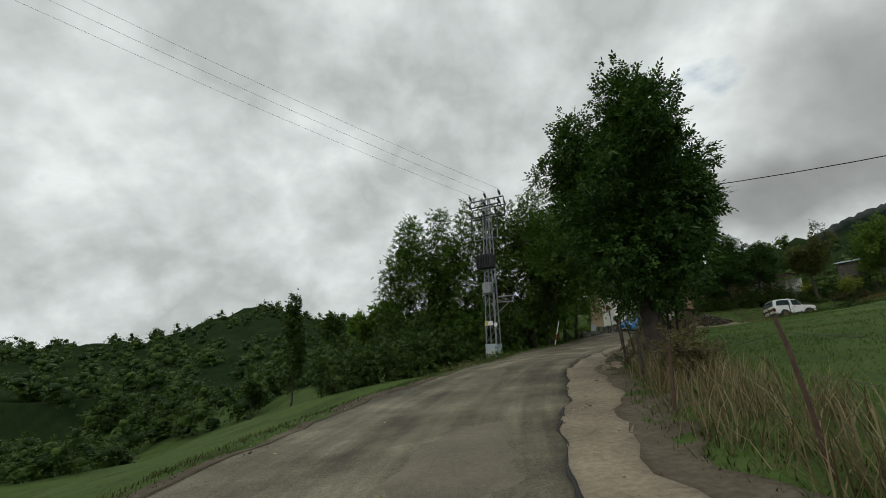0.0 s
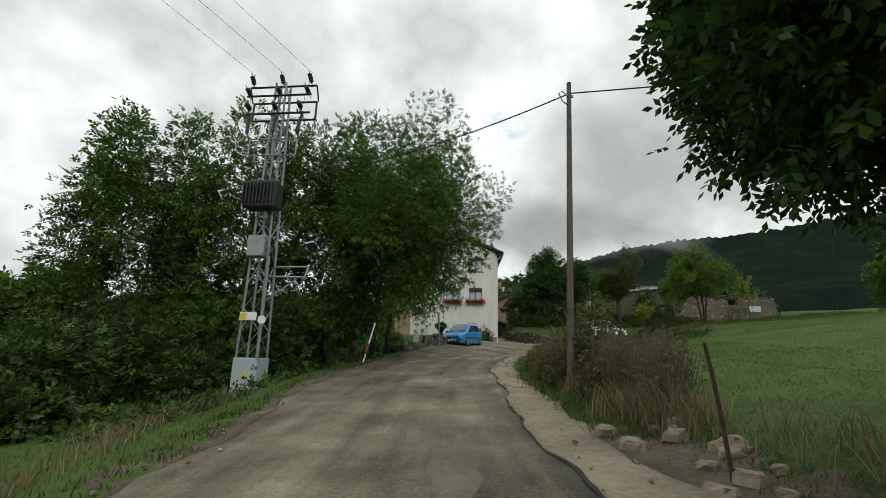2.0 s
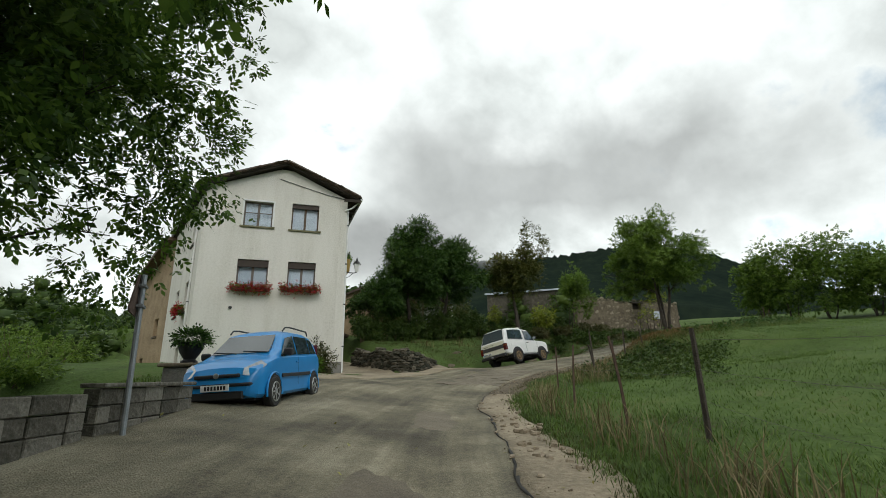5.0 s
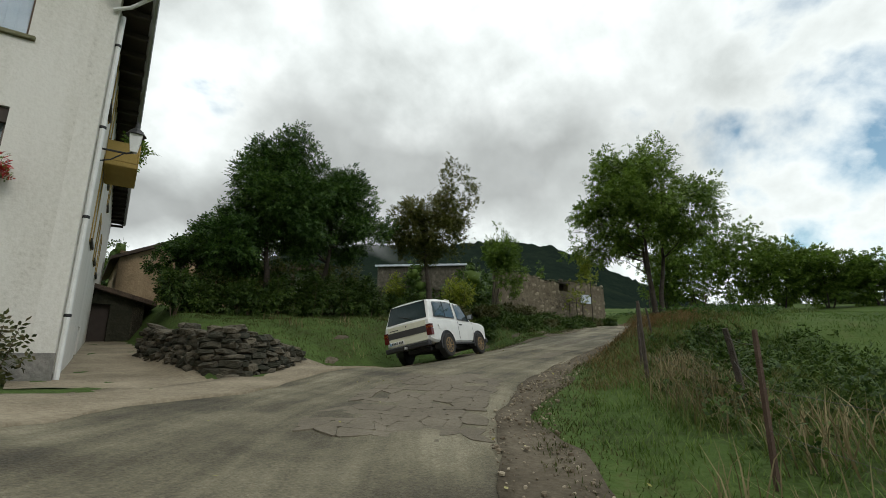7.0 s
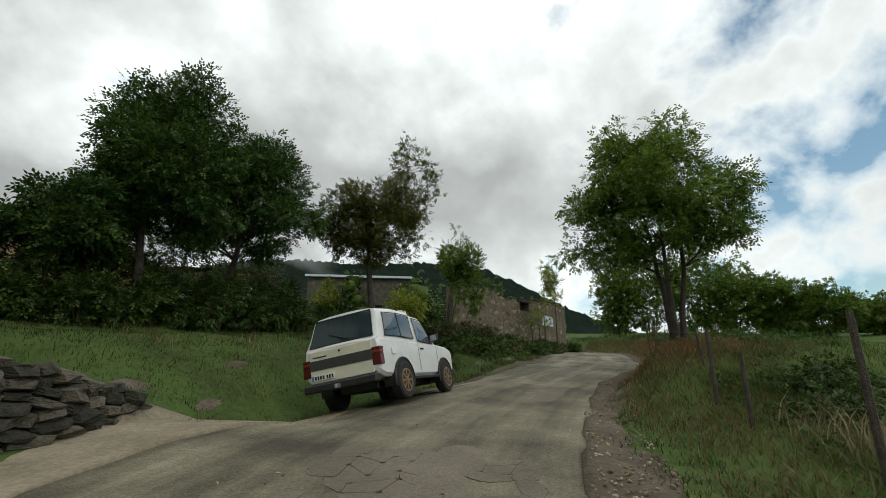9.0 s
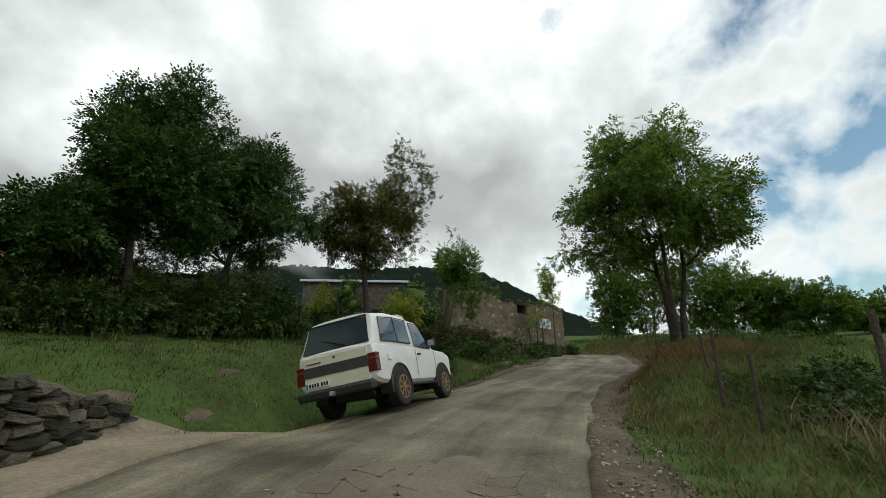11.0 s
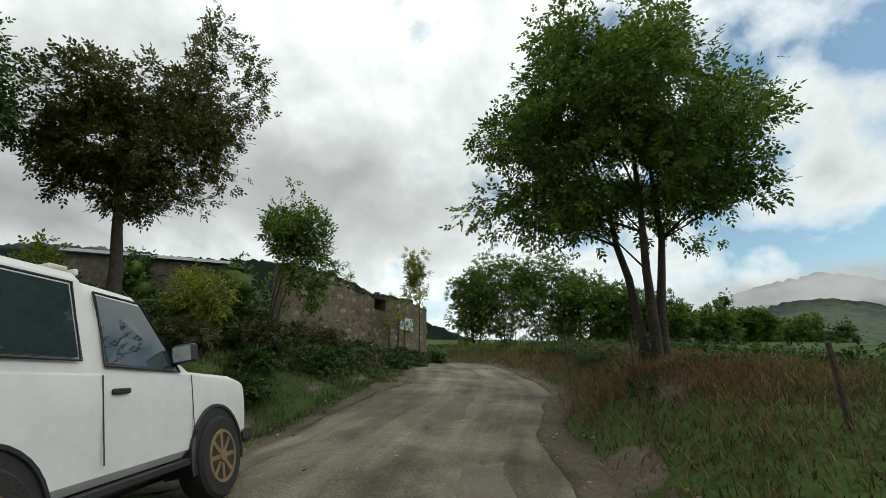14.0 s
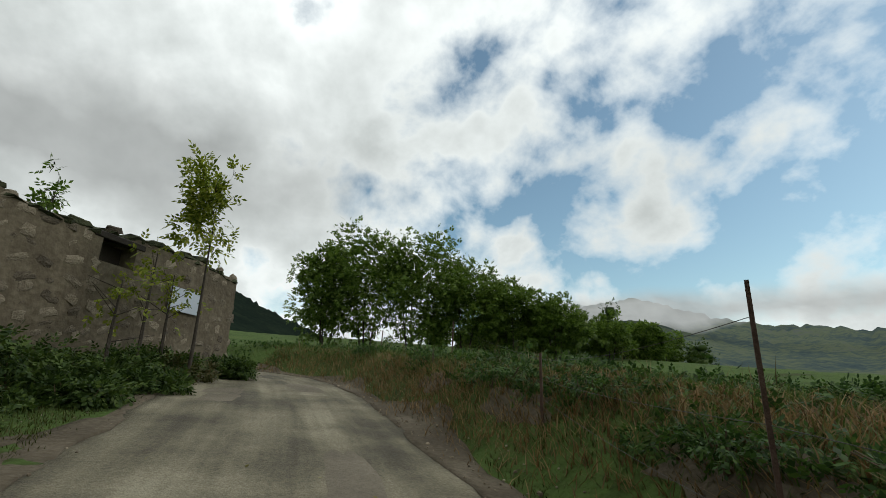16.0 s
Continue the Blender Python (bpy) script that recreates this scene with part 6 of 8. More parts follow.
tree("pear_tree", 42.3, 53.2, "brownish old pear tree with an uneven two-topped crown", 7.8, (1.9, 1.9), 0.20, "small", "leaf_olive", 11000, 90, 34, bare=0.34, gap=0.26, lean=(-0.1, 0.4), size=(0.7, 1.1),
     lobes=[(-0.15, 0.5, 5.2, 1.8, 1.9, 1.6), (0.4, -1.2, 6.5, 1.2, 1.2, 2.0), (0.25, -0.6, 4.4, 1.6, 1.6, 1.2), (-0.3, 1.6, 4.8, 1.1, 1.2, 1.2), (0.4, -1.1, 7.9, 0.8, 0.8, 0.9), (0.1, -0.3, 5.9, 1.4, 1.4, 1.3)])
tree("young_ash", 47.8, 51.9, "slim young ash above the bank", 6.2, (1.5, 1.5), 0.07, "ash", "leaf_bright", 2000, 30, 36, bare=0.22, forks=3, gap=0.30, crown_off=(0.3, -0.7))
tree("ash_tree", 40.7, 42.5, "green multi-stemmed ash tree at the meadow fence", 7.3, (2.9, 2.8), 0.15, "ash", "leaf_bright", 18500, 170, 37, bare=0.34, forks=3, gap=0.36, droop=0.2, limb=14, size=(0.55, 0.95),
     lobes=[(0.0, 0.3, 4.8, 2.1, 2.1, 1.9), (-0.2, 1.7, 4.0, 1.2, 1.3, 1.3), (0.1, -1.5, 4.5, 1.5, 1.5, 1.3), (-0.1, 0.3, 6.4, 1.5, 1.5, 0.9), (-1.3, -0.2, 3.9, 1.3, 1.3, 1.1), (1.5, 0.0, 4.1, 1.3, 1.3, 1.1), (-0.2, 1.5, 2.9, 0.9, 0.9, 0.7), (-0.8, -1.7, 3.7, 1.0, 1.0, 0.9), (0.5, -1.2, 3.2, 1.2, 1.2, 0.9), (0.3, 2.3, 3.1, 1.0, 1.0, 0.9), (0.8, 1.2, 3.4, 1.1, 1.1, 0.9)])
tree("ash_sapling", 55.6, 47.3, "young bright green ash sapling in front of the ruin", 5.9, (1.25, 1.25), 0.05, "ash", "leaf_yellow", 420, 14, 38, bare=0.42)
tree("ash_sapling", 55.9, 50.9, "young bright green ash sapling behind the ruin", 4.7, (0.4, 0.4), 0.04, "ash", "leaf_bright", 60, 7, 39, bare=0.62)
for i, (x, y, h, w) in enumerate(((79.4, 42.8, 8.4, 3.0), (78.1, 40.0, 10.2, 4.2), (77.0, 36.6, 9.8, 4.2), (76.2, 33.0, 7.6, 3.4), (75.4, 29.4, 6.0, 2.8), (74.6, 26.0, 5.0, 2.6))):
    tree("roadside_tree", x, y, "green roadside tree in a clump beyond the meadow", h, (w, w), 0.14, "medium", "leaf_bright", 4600, 80, 50 + i, bare=0.06, forks=3, group="clump beyond the meadow", size=(0.5, 0.85), gap=0.24)
for i, (x, y, h, w) in enumerate(((74.5, 21.5, 3.6, 2.2), (75.5, 17.5, 3.2, 2.0), (84.5, 12.5, 4.2, 2.6), (87, 8.0, 4.0, 2.6), (90, 2.5, 4.5, 2.8))):
    tree("field_tree", x, y, "small round green tree at the edge of the meadow", h, (w, w), 0.10, "medium", "leaf_bright", 1600, 30, 70 + i, bare=0.10, forks=3, group="trees at the meadow edge", size=(0.6, 0.95))


# ---- pylon, poles and lines ----
def bar(s, a, b, w=0.03):
    """A thin square bar from a to b."""
    return s.tube([a, b], w, 4)


def cable(name, a, b, sag, radius, label, mat="cable", parent=None):
    p = [Vector(a).lerp(Vector(b), k / 24) - Vector((0, 0, sag * 4 * (k / 24) * (1 - k / 24))) for k in range(25)]
    ob = Shape().tube(p, radius, 5).to(name, M[mat], parent, label)
    return ob if parent else tagged(ob, label, "cable", "overhead lines")


def pylon():
    x, y = 3.5, 32.0
    z = gz(x, y)
    t = root("pylon", pose(x, y, z, 0, 0, -33), "grey steel lattice pylon with a transformer and insulators", "pylon")
    H = 10.6
    half = lambda h: 0.35 - 0.17 * h / H
    for sx in (-1, 1):
        for sy in (-1, 1):
            leg = Shape()
            q = [(sx * half(h), sy * half(h), h) for h in (0, H)]
            bar(leg, q[0], q[1], 0.042)
            leg.to("leg", M["galvanised"], t)
    n = 13
    for k in range(n):
        h0, h1 = 1.1 + (H - 1.1) * k / n, 1.1 + (H - 1.1) * (k + 1) / n
        a, b = half(h0), half(h1)
        for i, (p, q) in enumerate((((-a, -a, h0), (b, -b, h1)), ((-a, a, h0), (b, b, h1)), ((-a, a, h0), (-b, -b, h1)), ((a, a, h0), (b, -b, h1)))):
            s = Shape()
            if k % 2:
                p, q = (-p[0] if i < 2 else p[0], p[1] if i < 2 else -p[1], p[2]), (-q[0] if i < 2 else q[0], q[1] if i < 2 else -q[1], q[2])
            bar(s, p, q, 0.018)
            s.to("brace", M["galvanised"], t)
    # concrete-grey plinth cabinet with its warning marks
    c = Shape().box(-0.40, 0.40, -0.38, 0.38, -0.3, 1.02, 0.02).to("base_cabinet", M["cabinet_grey"], t, "pale blue-grey base cabinet")
    for a in (0, 90):
        m = pose(0, 0, 0, 0, 0, a) @ pose(0.05, -0.405 if a else -0.385, 0.55, 90)
        Shape().slab([(-0.11, -0.09), (0.11, -0.09), (0, 0.13)], 0, 0.006, m).to("warning_mark", M["yellow"], c, "yellow warning triangle")
    # cross arms
    W = 1.25

    def insulator(px, py, pz, tilt, L=0.42):
        i = new("insulator")
        i.parent, i.matrix_basis = t, pose(px, py, pz, tilt[0], tilt[1], 0)
        prof = [(0.02, 0)]
        for k in range(4):
            h = L * (0.18 + 0.2 * k)
            prof += [(0.04, h), (0.085, h + 0.02), (0.085, h + 0.05), (0.04, h + 0.075)]
        prof += [(0.03, L)]
        Shape().lathe(prof, 10).to("porcelain", M["dark_steel"], i)
        Shape().tube([(0, 0, -0.12), (0, 0, L + 0.1)], 0.014, 5).to("pin", M["dark_steel"], i)

    for h, w, d in ((10.55, W, 0.0), (10.05, W * 0.95, 0.25), (9.35, W * 0.95, 0.25)):
        for yy in ((-d, d) if d else (0.0,)):
            s = Shape()
            bar(s, (-w, yy, h), (w, yy, h), 0.045)
            s.to("cross_arm", M["dark_steel"], t)
    for sx in (-1, 1):
        s = Shape()
        bar(s, (sx * W * 0.95, 0.25, 9.35), (sx * W * 0.95, 0.25, 10.05), 0.04)
        s.to("end_post", M["dark_steel"], t)
        s = Shape()
        bar(s, (sx * W, 0, 10.55), (sx * W, 0.25, 10.05), 0.03)
        s.to("end_stay", M["dark_steel"], t)
    for px in (-1.12, 0.0, 1.05):
        insulator(px, 0, 10.62, (12, -14), 0.40)
        insulator(px, -0.1, 10.12, (60, -10), 0.36)
        insulator(px * 0.86, -0.3, 9.45, (70, 0), 0.34)
        s = Shape().tube([(px * 0.9, -0.3, 9.25), (px * 0.82, -0.42, 8.55)], 0.06, 8)
        s.to("fuse", M["dark_steel"], t)
        s = Shape().tube([(px, 0, 10.9), (px * 0.95, -0.25, 10.3), (px * 0.9, -0.32, 9.6), (px * 0.8, -0.4, 8.5), (px * 0.55, -0.45, 7.6), (px * 0.3, -0.5, 7.0)], 0.010, 4)
        s.to("jumper_cable", M["cable"], t)
    s = Shape()
    for h in (7.75, 8.35):
        bar(s, (-0.85, -0.3, h), (0.85, -0.3, h), 0.03)
    for px in (-0.85, 0.0, 0.85):
        bar(s, (px, -0.3, 7.75), (px, -0.3, 8.35), 0.03)
    s.to("switch_rack", M["galvanised"], t)
    tr = Shape().box(-0.55, 0.55, -0.80, -0.20, 5.75, 6.65, 0.04).to("transformer", M["dark_steel"], t, "dark transformer tank with cooling fins")
    for k in range(9):
        Shape().box(-0.50 + k * 0.118, -0.47 + k * 0.118, -0.90, -0.80, 5.85, 6.55).to("cooling_fin", M["dark_steel"], tr)
    for px in (-0.3, 0, 0.3):
        Shape().lathe([(0.05, 6.65), (0.07, 6.72), (0.04, 6.8), (0.06, 6.88), (0.03, 6.98)], 8, m=pose(px, -0.5, 0)).to("bushing", M["dark_steel"], tr)
    Shape().box(-0.28, 0.30, -0.62, -0.34, 4.15, 4.85, 0.03).to("meter_box", M["galvanised"], t)
    br = Shape()
    bar(br, (0.3, -0.35, 3.55), (1.55, -0.2, 3.55), 0.035)
    bar(br, (0.3, 0.2, 3.95), (1.55, 0.05, 3.95), 0.035)
    bar(br, (0.35, -0.3, 2.75), (1.3, -0.2, 3.5), 0.03)
    bar(br, (1.55, -0.2, 3.55), (1.55, 0.05, 3.95), 0.03)
    br.to("platform_bracket", M["galvanised"], t)
    pl = Shape().box(-0.30, 0.25, -0.48, -0.465, 2.15, 2.40, 0.004).to("notice_plate", M["white_paint"], t, "white and yellow notice plate")
    Shape().box(-0.28, -0.08, -0.486, -0.481, 2.17, 2.38).to("yellow_panel", M["yellow"], pl)
    Shape().lathe([(0.13, 0), (0.13, 0.02)], 16, m=pose(0.42, -0.44, 2.18, 90)).to("round_plate", M["white_paint"], t)
    Shape().tube([(0.4, -0.4, 1.0), (0.4, -0.4, 4.2)], 0.04, 7).to("conduit", M["galvanised"], t)
    a = radians(-33)
    for px in (-1.12, 0.0, 1.05):
        p = (x + px * math.cos(a), y + px * math.sin(a), z + 11.05)
        cable("power_line", p, (p[0] - 68, p[1] - 44, p[2] + 22.0), 2.4, 0.006, "thin overhead power line running across the valley")
    return x, y, z


PX, PY, PZ = pylon()


def utility_pole():
    x, y = 9.62, 24.03
    z = gz(x, y)
    t = root("utility_pole", pose(x, y, z), "tall dark wooden utility pole carrying a cable", "pole")
    Shape().tube([(-0.20, 0.12, -0.4), (-0.11, 0.07, 3), (0, 0, 7.55)], [0.085, 0.076, 0.058], 10).to("shaft", M["post_wood"], t)
    Shape().tube([(-0.10, 0.02, 7.2), (-0.2, 0.05, 7.28), (-0.28, 0.07, 7.2), (-0.2, 0.04, 7.0), (-0.05, 0, 6.9)], 0.014, 5).to("cable_loop", M["cable"], t)
    Shape().box(-0.12, 0.12, -0.02, 0.02, 7.15, 7.22, 0.006).to("clamp", M["galvanised"], t)
    cable("telephone_line", (x, y, z + 7.25), (PX + 0.3, PY - 0.4, PZ + 6.9), 0.35, 0.018, "black telephone cable between pole and pylon")
    cable("telephone_line", (x, y, z + 7.25), (30.4, -12.3, 8.2), 2.4, 0.018, "black telephone cable crossing the meadow")


utility_pole()


def snow_pole():
    x, y = 8.25, 35.75
    z = gz(x, y)
    t = root("snow_pole", pose(x, y, z - 0.1, 4, 13, 0), "leaning red and white snow marker pole", "marker pole")
    for k, c in enumerate(("white_paint", "red_paint", "white_paint", "white_paint")):
        Shape().tube([(0, 0, k * 0.46), (0, 0, (k + 1) * 0.46 - 0.002)], 0.03, 10).to("band", M[c], t, "red band" if k == 1 else "")


snow_pole()


def road_sign():
    x, y = 14.38, 40.9
    z = gz(x, y)
    t = root("road_sign", pose(x, y, z - 0.1, 0, 0, 0) @ pose(0, 0, 0, -2, 5, 62), "grey steel post with a triangular sign seen from behind", "road sign")
    Shape().tube([(0, 0, 0), (0, 0, 2.10)], 0.035, 10).to("post", M["galvanised"], t)
    Shape().slab([(-0.30, -0.24), (0.30, -0.24), (0.345, -0.195), (0.04, 0.32), (-0.04, 0.32), (-0.345, -0.195)], 0, 0.02, pose(0, 0.06, 1.78, 90)).to("sign_plate", M["rust"], t, "dark weathered back of a warning triangle")
    for h in (1.65, 1.92):
        Shape().box(-0.07, 0.07, -0.05, 0.04, h, h + 0.04, 0.005).to("clamp", M["galvanised"], t)


road_sign()


# ---- parapet of concrete blocks, gate pillar and urn ----
def parapet():
    t = root("parapet_wall", pose(0, 0, 0), "stepped parapet of mossy grey concrete blocks beside the lane", "wall")
    data = {w: mesh_data("block", *(lambda q: (q.v, q.f))(Shape().box(0, w - 0.01, -0.10, 0.10, 0, 0.192, 0.012)), M["block"]) for w in (0.49, 0.25)}
    caps = mesh_data("coping_slab", *(lambda q: (q.v, q.f))(Shape().box(0, 0.62, -0.15, 0.15, 0, 0.055, 0.012)), M["block"])
    r = random.Random(4)
    for a, b, top, capped in ((Vector((11.15, 38.62, 0)), Vector((12.95, 39.95, 0)), 3.03, False), (Vector((12.95, 39.95, 0)), Vector((14.0, 40.9, 0)), 3.40, False), (Vector((14.0, 40.9, 0)), Vector((15.75, 42.75, 0)), 3.45, True)):
        d = b - a
        L, yaw = d.length, math.degrees(math.atan2(d.y, d.x))
        for row in range(6):
            z = top - 0.2 * (row + 1)
            q = -0.25 * (row % 2)
            while q < L - 0.06:
                w = 0.49 if q >= 0 and q + 0.49 < L + 0.06 else 0.25
                p = a + d * (max(q, 0) / L)
                ob = new("block", data[w])
                ob.parent = t
                ob.matrix_basis = pose(p.x, p.y, z + r.uniform(-0.004, 0.004), r.uniform(-0.8, 0.8), 0, yaw + r.uniform(-0.9, 0.9))
                q += 0.5 if q >= 0 else 0.25 - q - 0.25 + 0.0
                if w == 0.25 and q < L - 0.3 and q > 0.3:
                    q -= 0.25
        q = 0.0
        while capped and q < L - 0.2:
            p = a + d * (q / L)
            ob = new("coping_slab", caps)
            ob.parent = t
            ob.matrix_basis = pose(p.x, p.y, top + 0.003, 0, 0, yaw + r.uniform(-1.0, 1.0))
            q += 0.63
    p = root("gate_pillar", pose(16.7, 45.45, 2.2, 0, 0, 33), "squat plastered garden gate pillar", "pillar")
    Shape().box(-0.36, 0.36, -0.36, 0.36, 0, 1.62, 0.03).to("shaft", M["plaster_base"], p)
    Shape().box(-0.44, 0.44, -0.44, 0.44, 1.622, 1.70, 0.02).to("cap", M["concrete"], p)
    u = root("urn", pose(16.7, 45.45, 3.9), "dark stone urn with a clipped plant on a pillar", "urn")
    Shape().lathe([(0.17, 0), (0.18, 0.04), (0.12, 0.09), (0.22, 0.24), (0.27, 0.40), (0.29, 0.45), (0.25, 0.45)], 18).to("bowl", M["dark_steel"], u)
    rng = np.random.RandomState(8)
    pp, dd = crown_points(rng, [(0, 0, 0.55, 0.34, 0.34, 0.15)], 420)
    v, f = scatter(pp, dd, "small", rng, (0.4, 0.8))
    mesh("plant", v, f, M["leaf_ash"], u)
    s = root("corrugated_sheet", pose(12.55, 40.15, 2.72, 0, 0, 38) @ pose(0, 0, 0, -10, 24, 0), "corrugated grey metal sheet leaning behind the parapet", "sheet")
    sh = Shape()
    n = 33
    v = [(-0.32 + 0.64 * k / (n - 1), 0.022 * math.sin(k * 1.3), h) for h in (0.0, 1.0) for k in range(n)]
    v += [(x, y2 + 0.006, h) for x, y2, h in v]
    sh.add(v, [(k, k + 1, n + k + 1, n + k) for k in range(n - 1)] + [(2 * n + n + k, 2 * n + n + k + 1, 2 * n + k + 1, 2 * n + k) for k in range(n - 1)])
    sh.to("sheet", M["sheet_metal"], s)
    w = root("garden_post", pose(10.6, 42.0, gz(10.6, 42.0) - 0.1), "thin dark wooden garden post", "post")
    Shape().tube([(0, 0, 0), (0.12, 0, 1.6)], [0.06, 0.045], 7).to("shaft", M["post_wood"], w)


parapet()


# ---- meadow fence ----
def fence():
    t = root("meadow_fence", pose(0, 0, 0), "wire fence on thin weathered posts along the meadow", "fence")
    r = random.Random(9)
    rows = [(*at_road(q, n), r.uniform(1.15, 1.4), 0.024, 0.0) for q, n in ((-6, 2.9), (-1.5, 2.8))]
    rows += [(2.72, 5.75, 1.15, 0.024, -0.2), (2.85, 8.3, 0.95, 0.022, 0.05), (3.6, 10.8, 1.0, 0.03, 0.0), (5.06, 15.23, 1.36, 0.03, -0.04), (6.1, 16.97, 1.1, 0.024, -0.26), (6.35, 18.6, 1.2, 0.024, -0.14)]
    rows += [(*at_road(q, n), r.uniform(1.2, 1.4), 0.03, r.gauss(0, 0.05)) for q, n in ((23.5, 3.2), (27.5, 3.4), (31.0, 3.4), (34.5, 3.5))]
    rows += [(16.5, 33.3, 1.36, 0.036, -0.03), (19.2, 35.7, 1.36, 0.036, -0.03), (20.2, 37.05, 1.38, 0.026, -0.18), (22.3, 39.05, 1.28, 0.024, 0.08), (25.4, 41.1, 1.2, 0.024, 0.0), (27.9, 41.0, 1.05, 0.04, -0.22),
             (30.6, 42.3, 1.5, 0.036, -0.1), (33.3, 42.6, 1.05, 0.03, 0.0), (34.9, 42.7, 1.3, 0.036, 0.0), (36.8, 42.5, 0.75, 0.03, -0.15), (40.1, 43.1, 0.85, 0.024, 0.0), (*at_road(71.9, 1.93), 1.84, 0.017, -0.1), (48.9, 41.9, 0.9, 0.024, 0.0)]
    rows += [(*at_road(q, n), 1.2, 0.024, 0.05) for q, n in ((84.0, 5.0), (90.0, 7.0))]
    tops = []
    for x, y, h, rad, tip in rows:
        z = gz(x, y)
        dx, dy = tip * 0.7 + r.gauss(0, 0.02), -tip * 0.7 + r.gauss(0, 0.02)
        p = Shape()
        k = 6 if rad > 0.027 else 4
        p.tube([(0, 0, -0.3), (dx * 0.4, dy * 0.4, h * 0.4), (dx * 0.75, dy * 0.75, h * 0.8), (dx, dy, h)], [rad * 1.1, rad, rad * 0.95, rad * 0.82], k)
        p.to("post", M["post_wood"] if k == 6 else M["rust"], t, m=pose(x, y, z))
        tops.append((x, y, z, dx, dy, h))
    for i, (a, b) in enumerate(zip(tops, tops[1:])):
        for u in (0.35, 0.62, 0.9):
            if r.random() < 0.2:
                continue
            p = Vector((a[0] + a[3] * u, a[1] + a[4] * u, a[2] + a[5] * u))
            q = Vector((b[0] + b[3] * u, b[1] + b[4] * u, b[2] + b[5] * u))
            cable("wire", p, q, r.uniform(0.02, 0.10), 0.0022, "", "wire", t)


fence()


# ---- dry-stone wall at the mouth of the old lane ----
def dry_wall():
    t = root("dry_stone_wall", pose(0, 0, 0), "old dry-stone retaining wall of rough grey stones below the grass", "wall")
    r = random.Random(17)
    data = [mesh_data("stone", *lumpy(80 + k, (1, 1, 1), 0.20, 5, 8), M["grey_stone"]) for k in range(16)]
    line = [Vector((29.6, 56.6, 0)), Vector((28.55, 53.6, 0)), Vector((27.75, 51.3, 0)), Vector((27.65, 50.75, 0)), Vector((28.0, 50.42, 0)), Vector((28.7, 50.38, 0)), Vector((29.5, 50.55, 0)), Vector((30.4, 50.9, 0)), Vector((31.1, 51.2, 0))]
    tall = (0.75, 0.95, 1.05, 1.05, 1.08, 1.02, 0.86, 0.45, 0.2)
    way = [0.0]
    for a, b in zip(line, line[1:]):
        way.append(way[-1] + (b - a).length)
    h = -0.18
    while h < 1.2:
        k = r.uniform(0.12, 0.19)
        q = r.uniform(0, 0.3)
        while q < way[-1]:
            w = r.uniform(0.2, 0.5) * (1.2 if h < 0.15 else 1.0)
            c = min(q + w / 2, way[-1] - 0.01)
            i = max(j for j in range(len(way) - 1) if way[j] <= c)
            u = (c - way[i]) / (way[i + 1] - way[i])
            a, d = line[i], line[i + 1] - line[i]
            full = tall[i] + (tall[i + 1] - tall[i]) * u + 0.10 * math.sin(c * 2.1) + r.uniform(-0.06, 0.06)
            if h + 0.4 * k < full:
                inward = Vector((-d.y, d.x, 0)).normalized()
                p = a + d * u + inward * (0.10 + max(h, 0) * 0.22 + r.uniform(-0.05, 0.06))
                foot = gz(*(a + d * u - inward * 0.35).xy)
                ob = new("stone", r.choice(data))
                ob.parent = t
                ob.matrix_basis = Matrix.Translation((p.x, p.y, foot + h + k * 0.5)) @ Euler((r.uniform(-0.2, 0.2), r.uniform(-0.22, 0.22), math.atan2(d.y, d.x) + r.uniform(-0.3, 0.3))).to_matrix().to_4x4() @ Matrix.Diagonal((w * 1.12, r.uniform(0.35, 0.5), k * r.uniform(1.0, 1.5), 1))
            q += w
        h += k * 0.92


dry_wall()


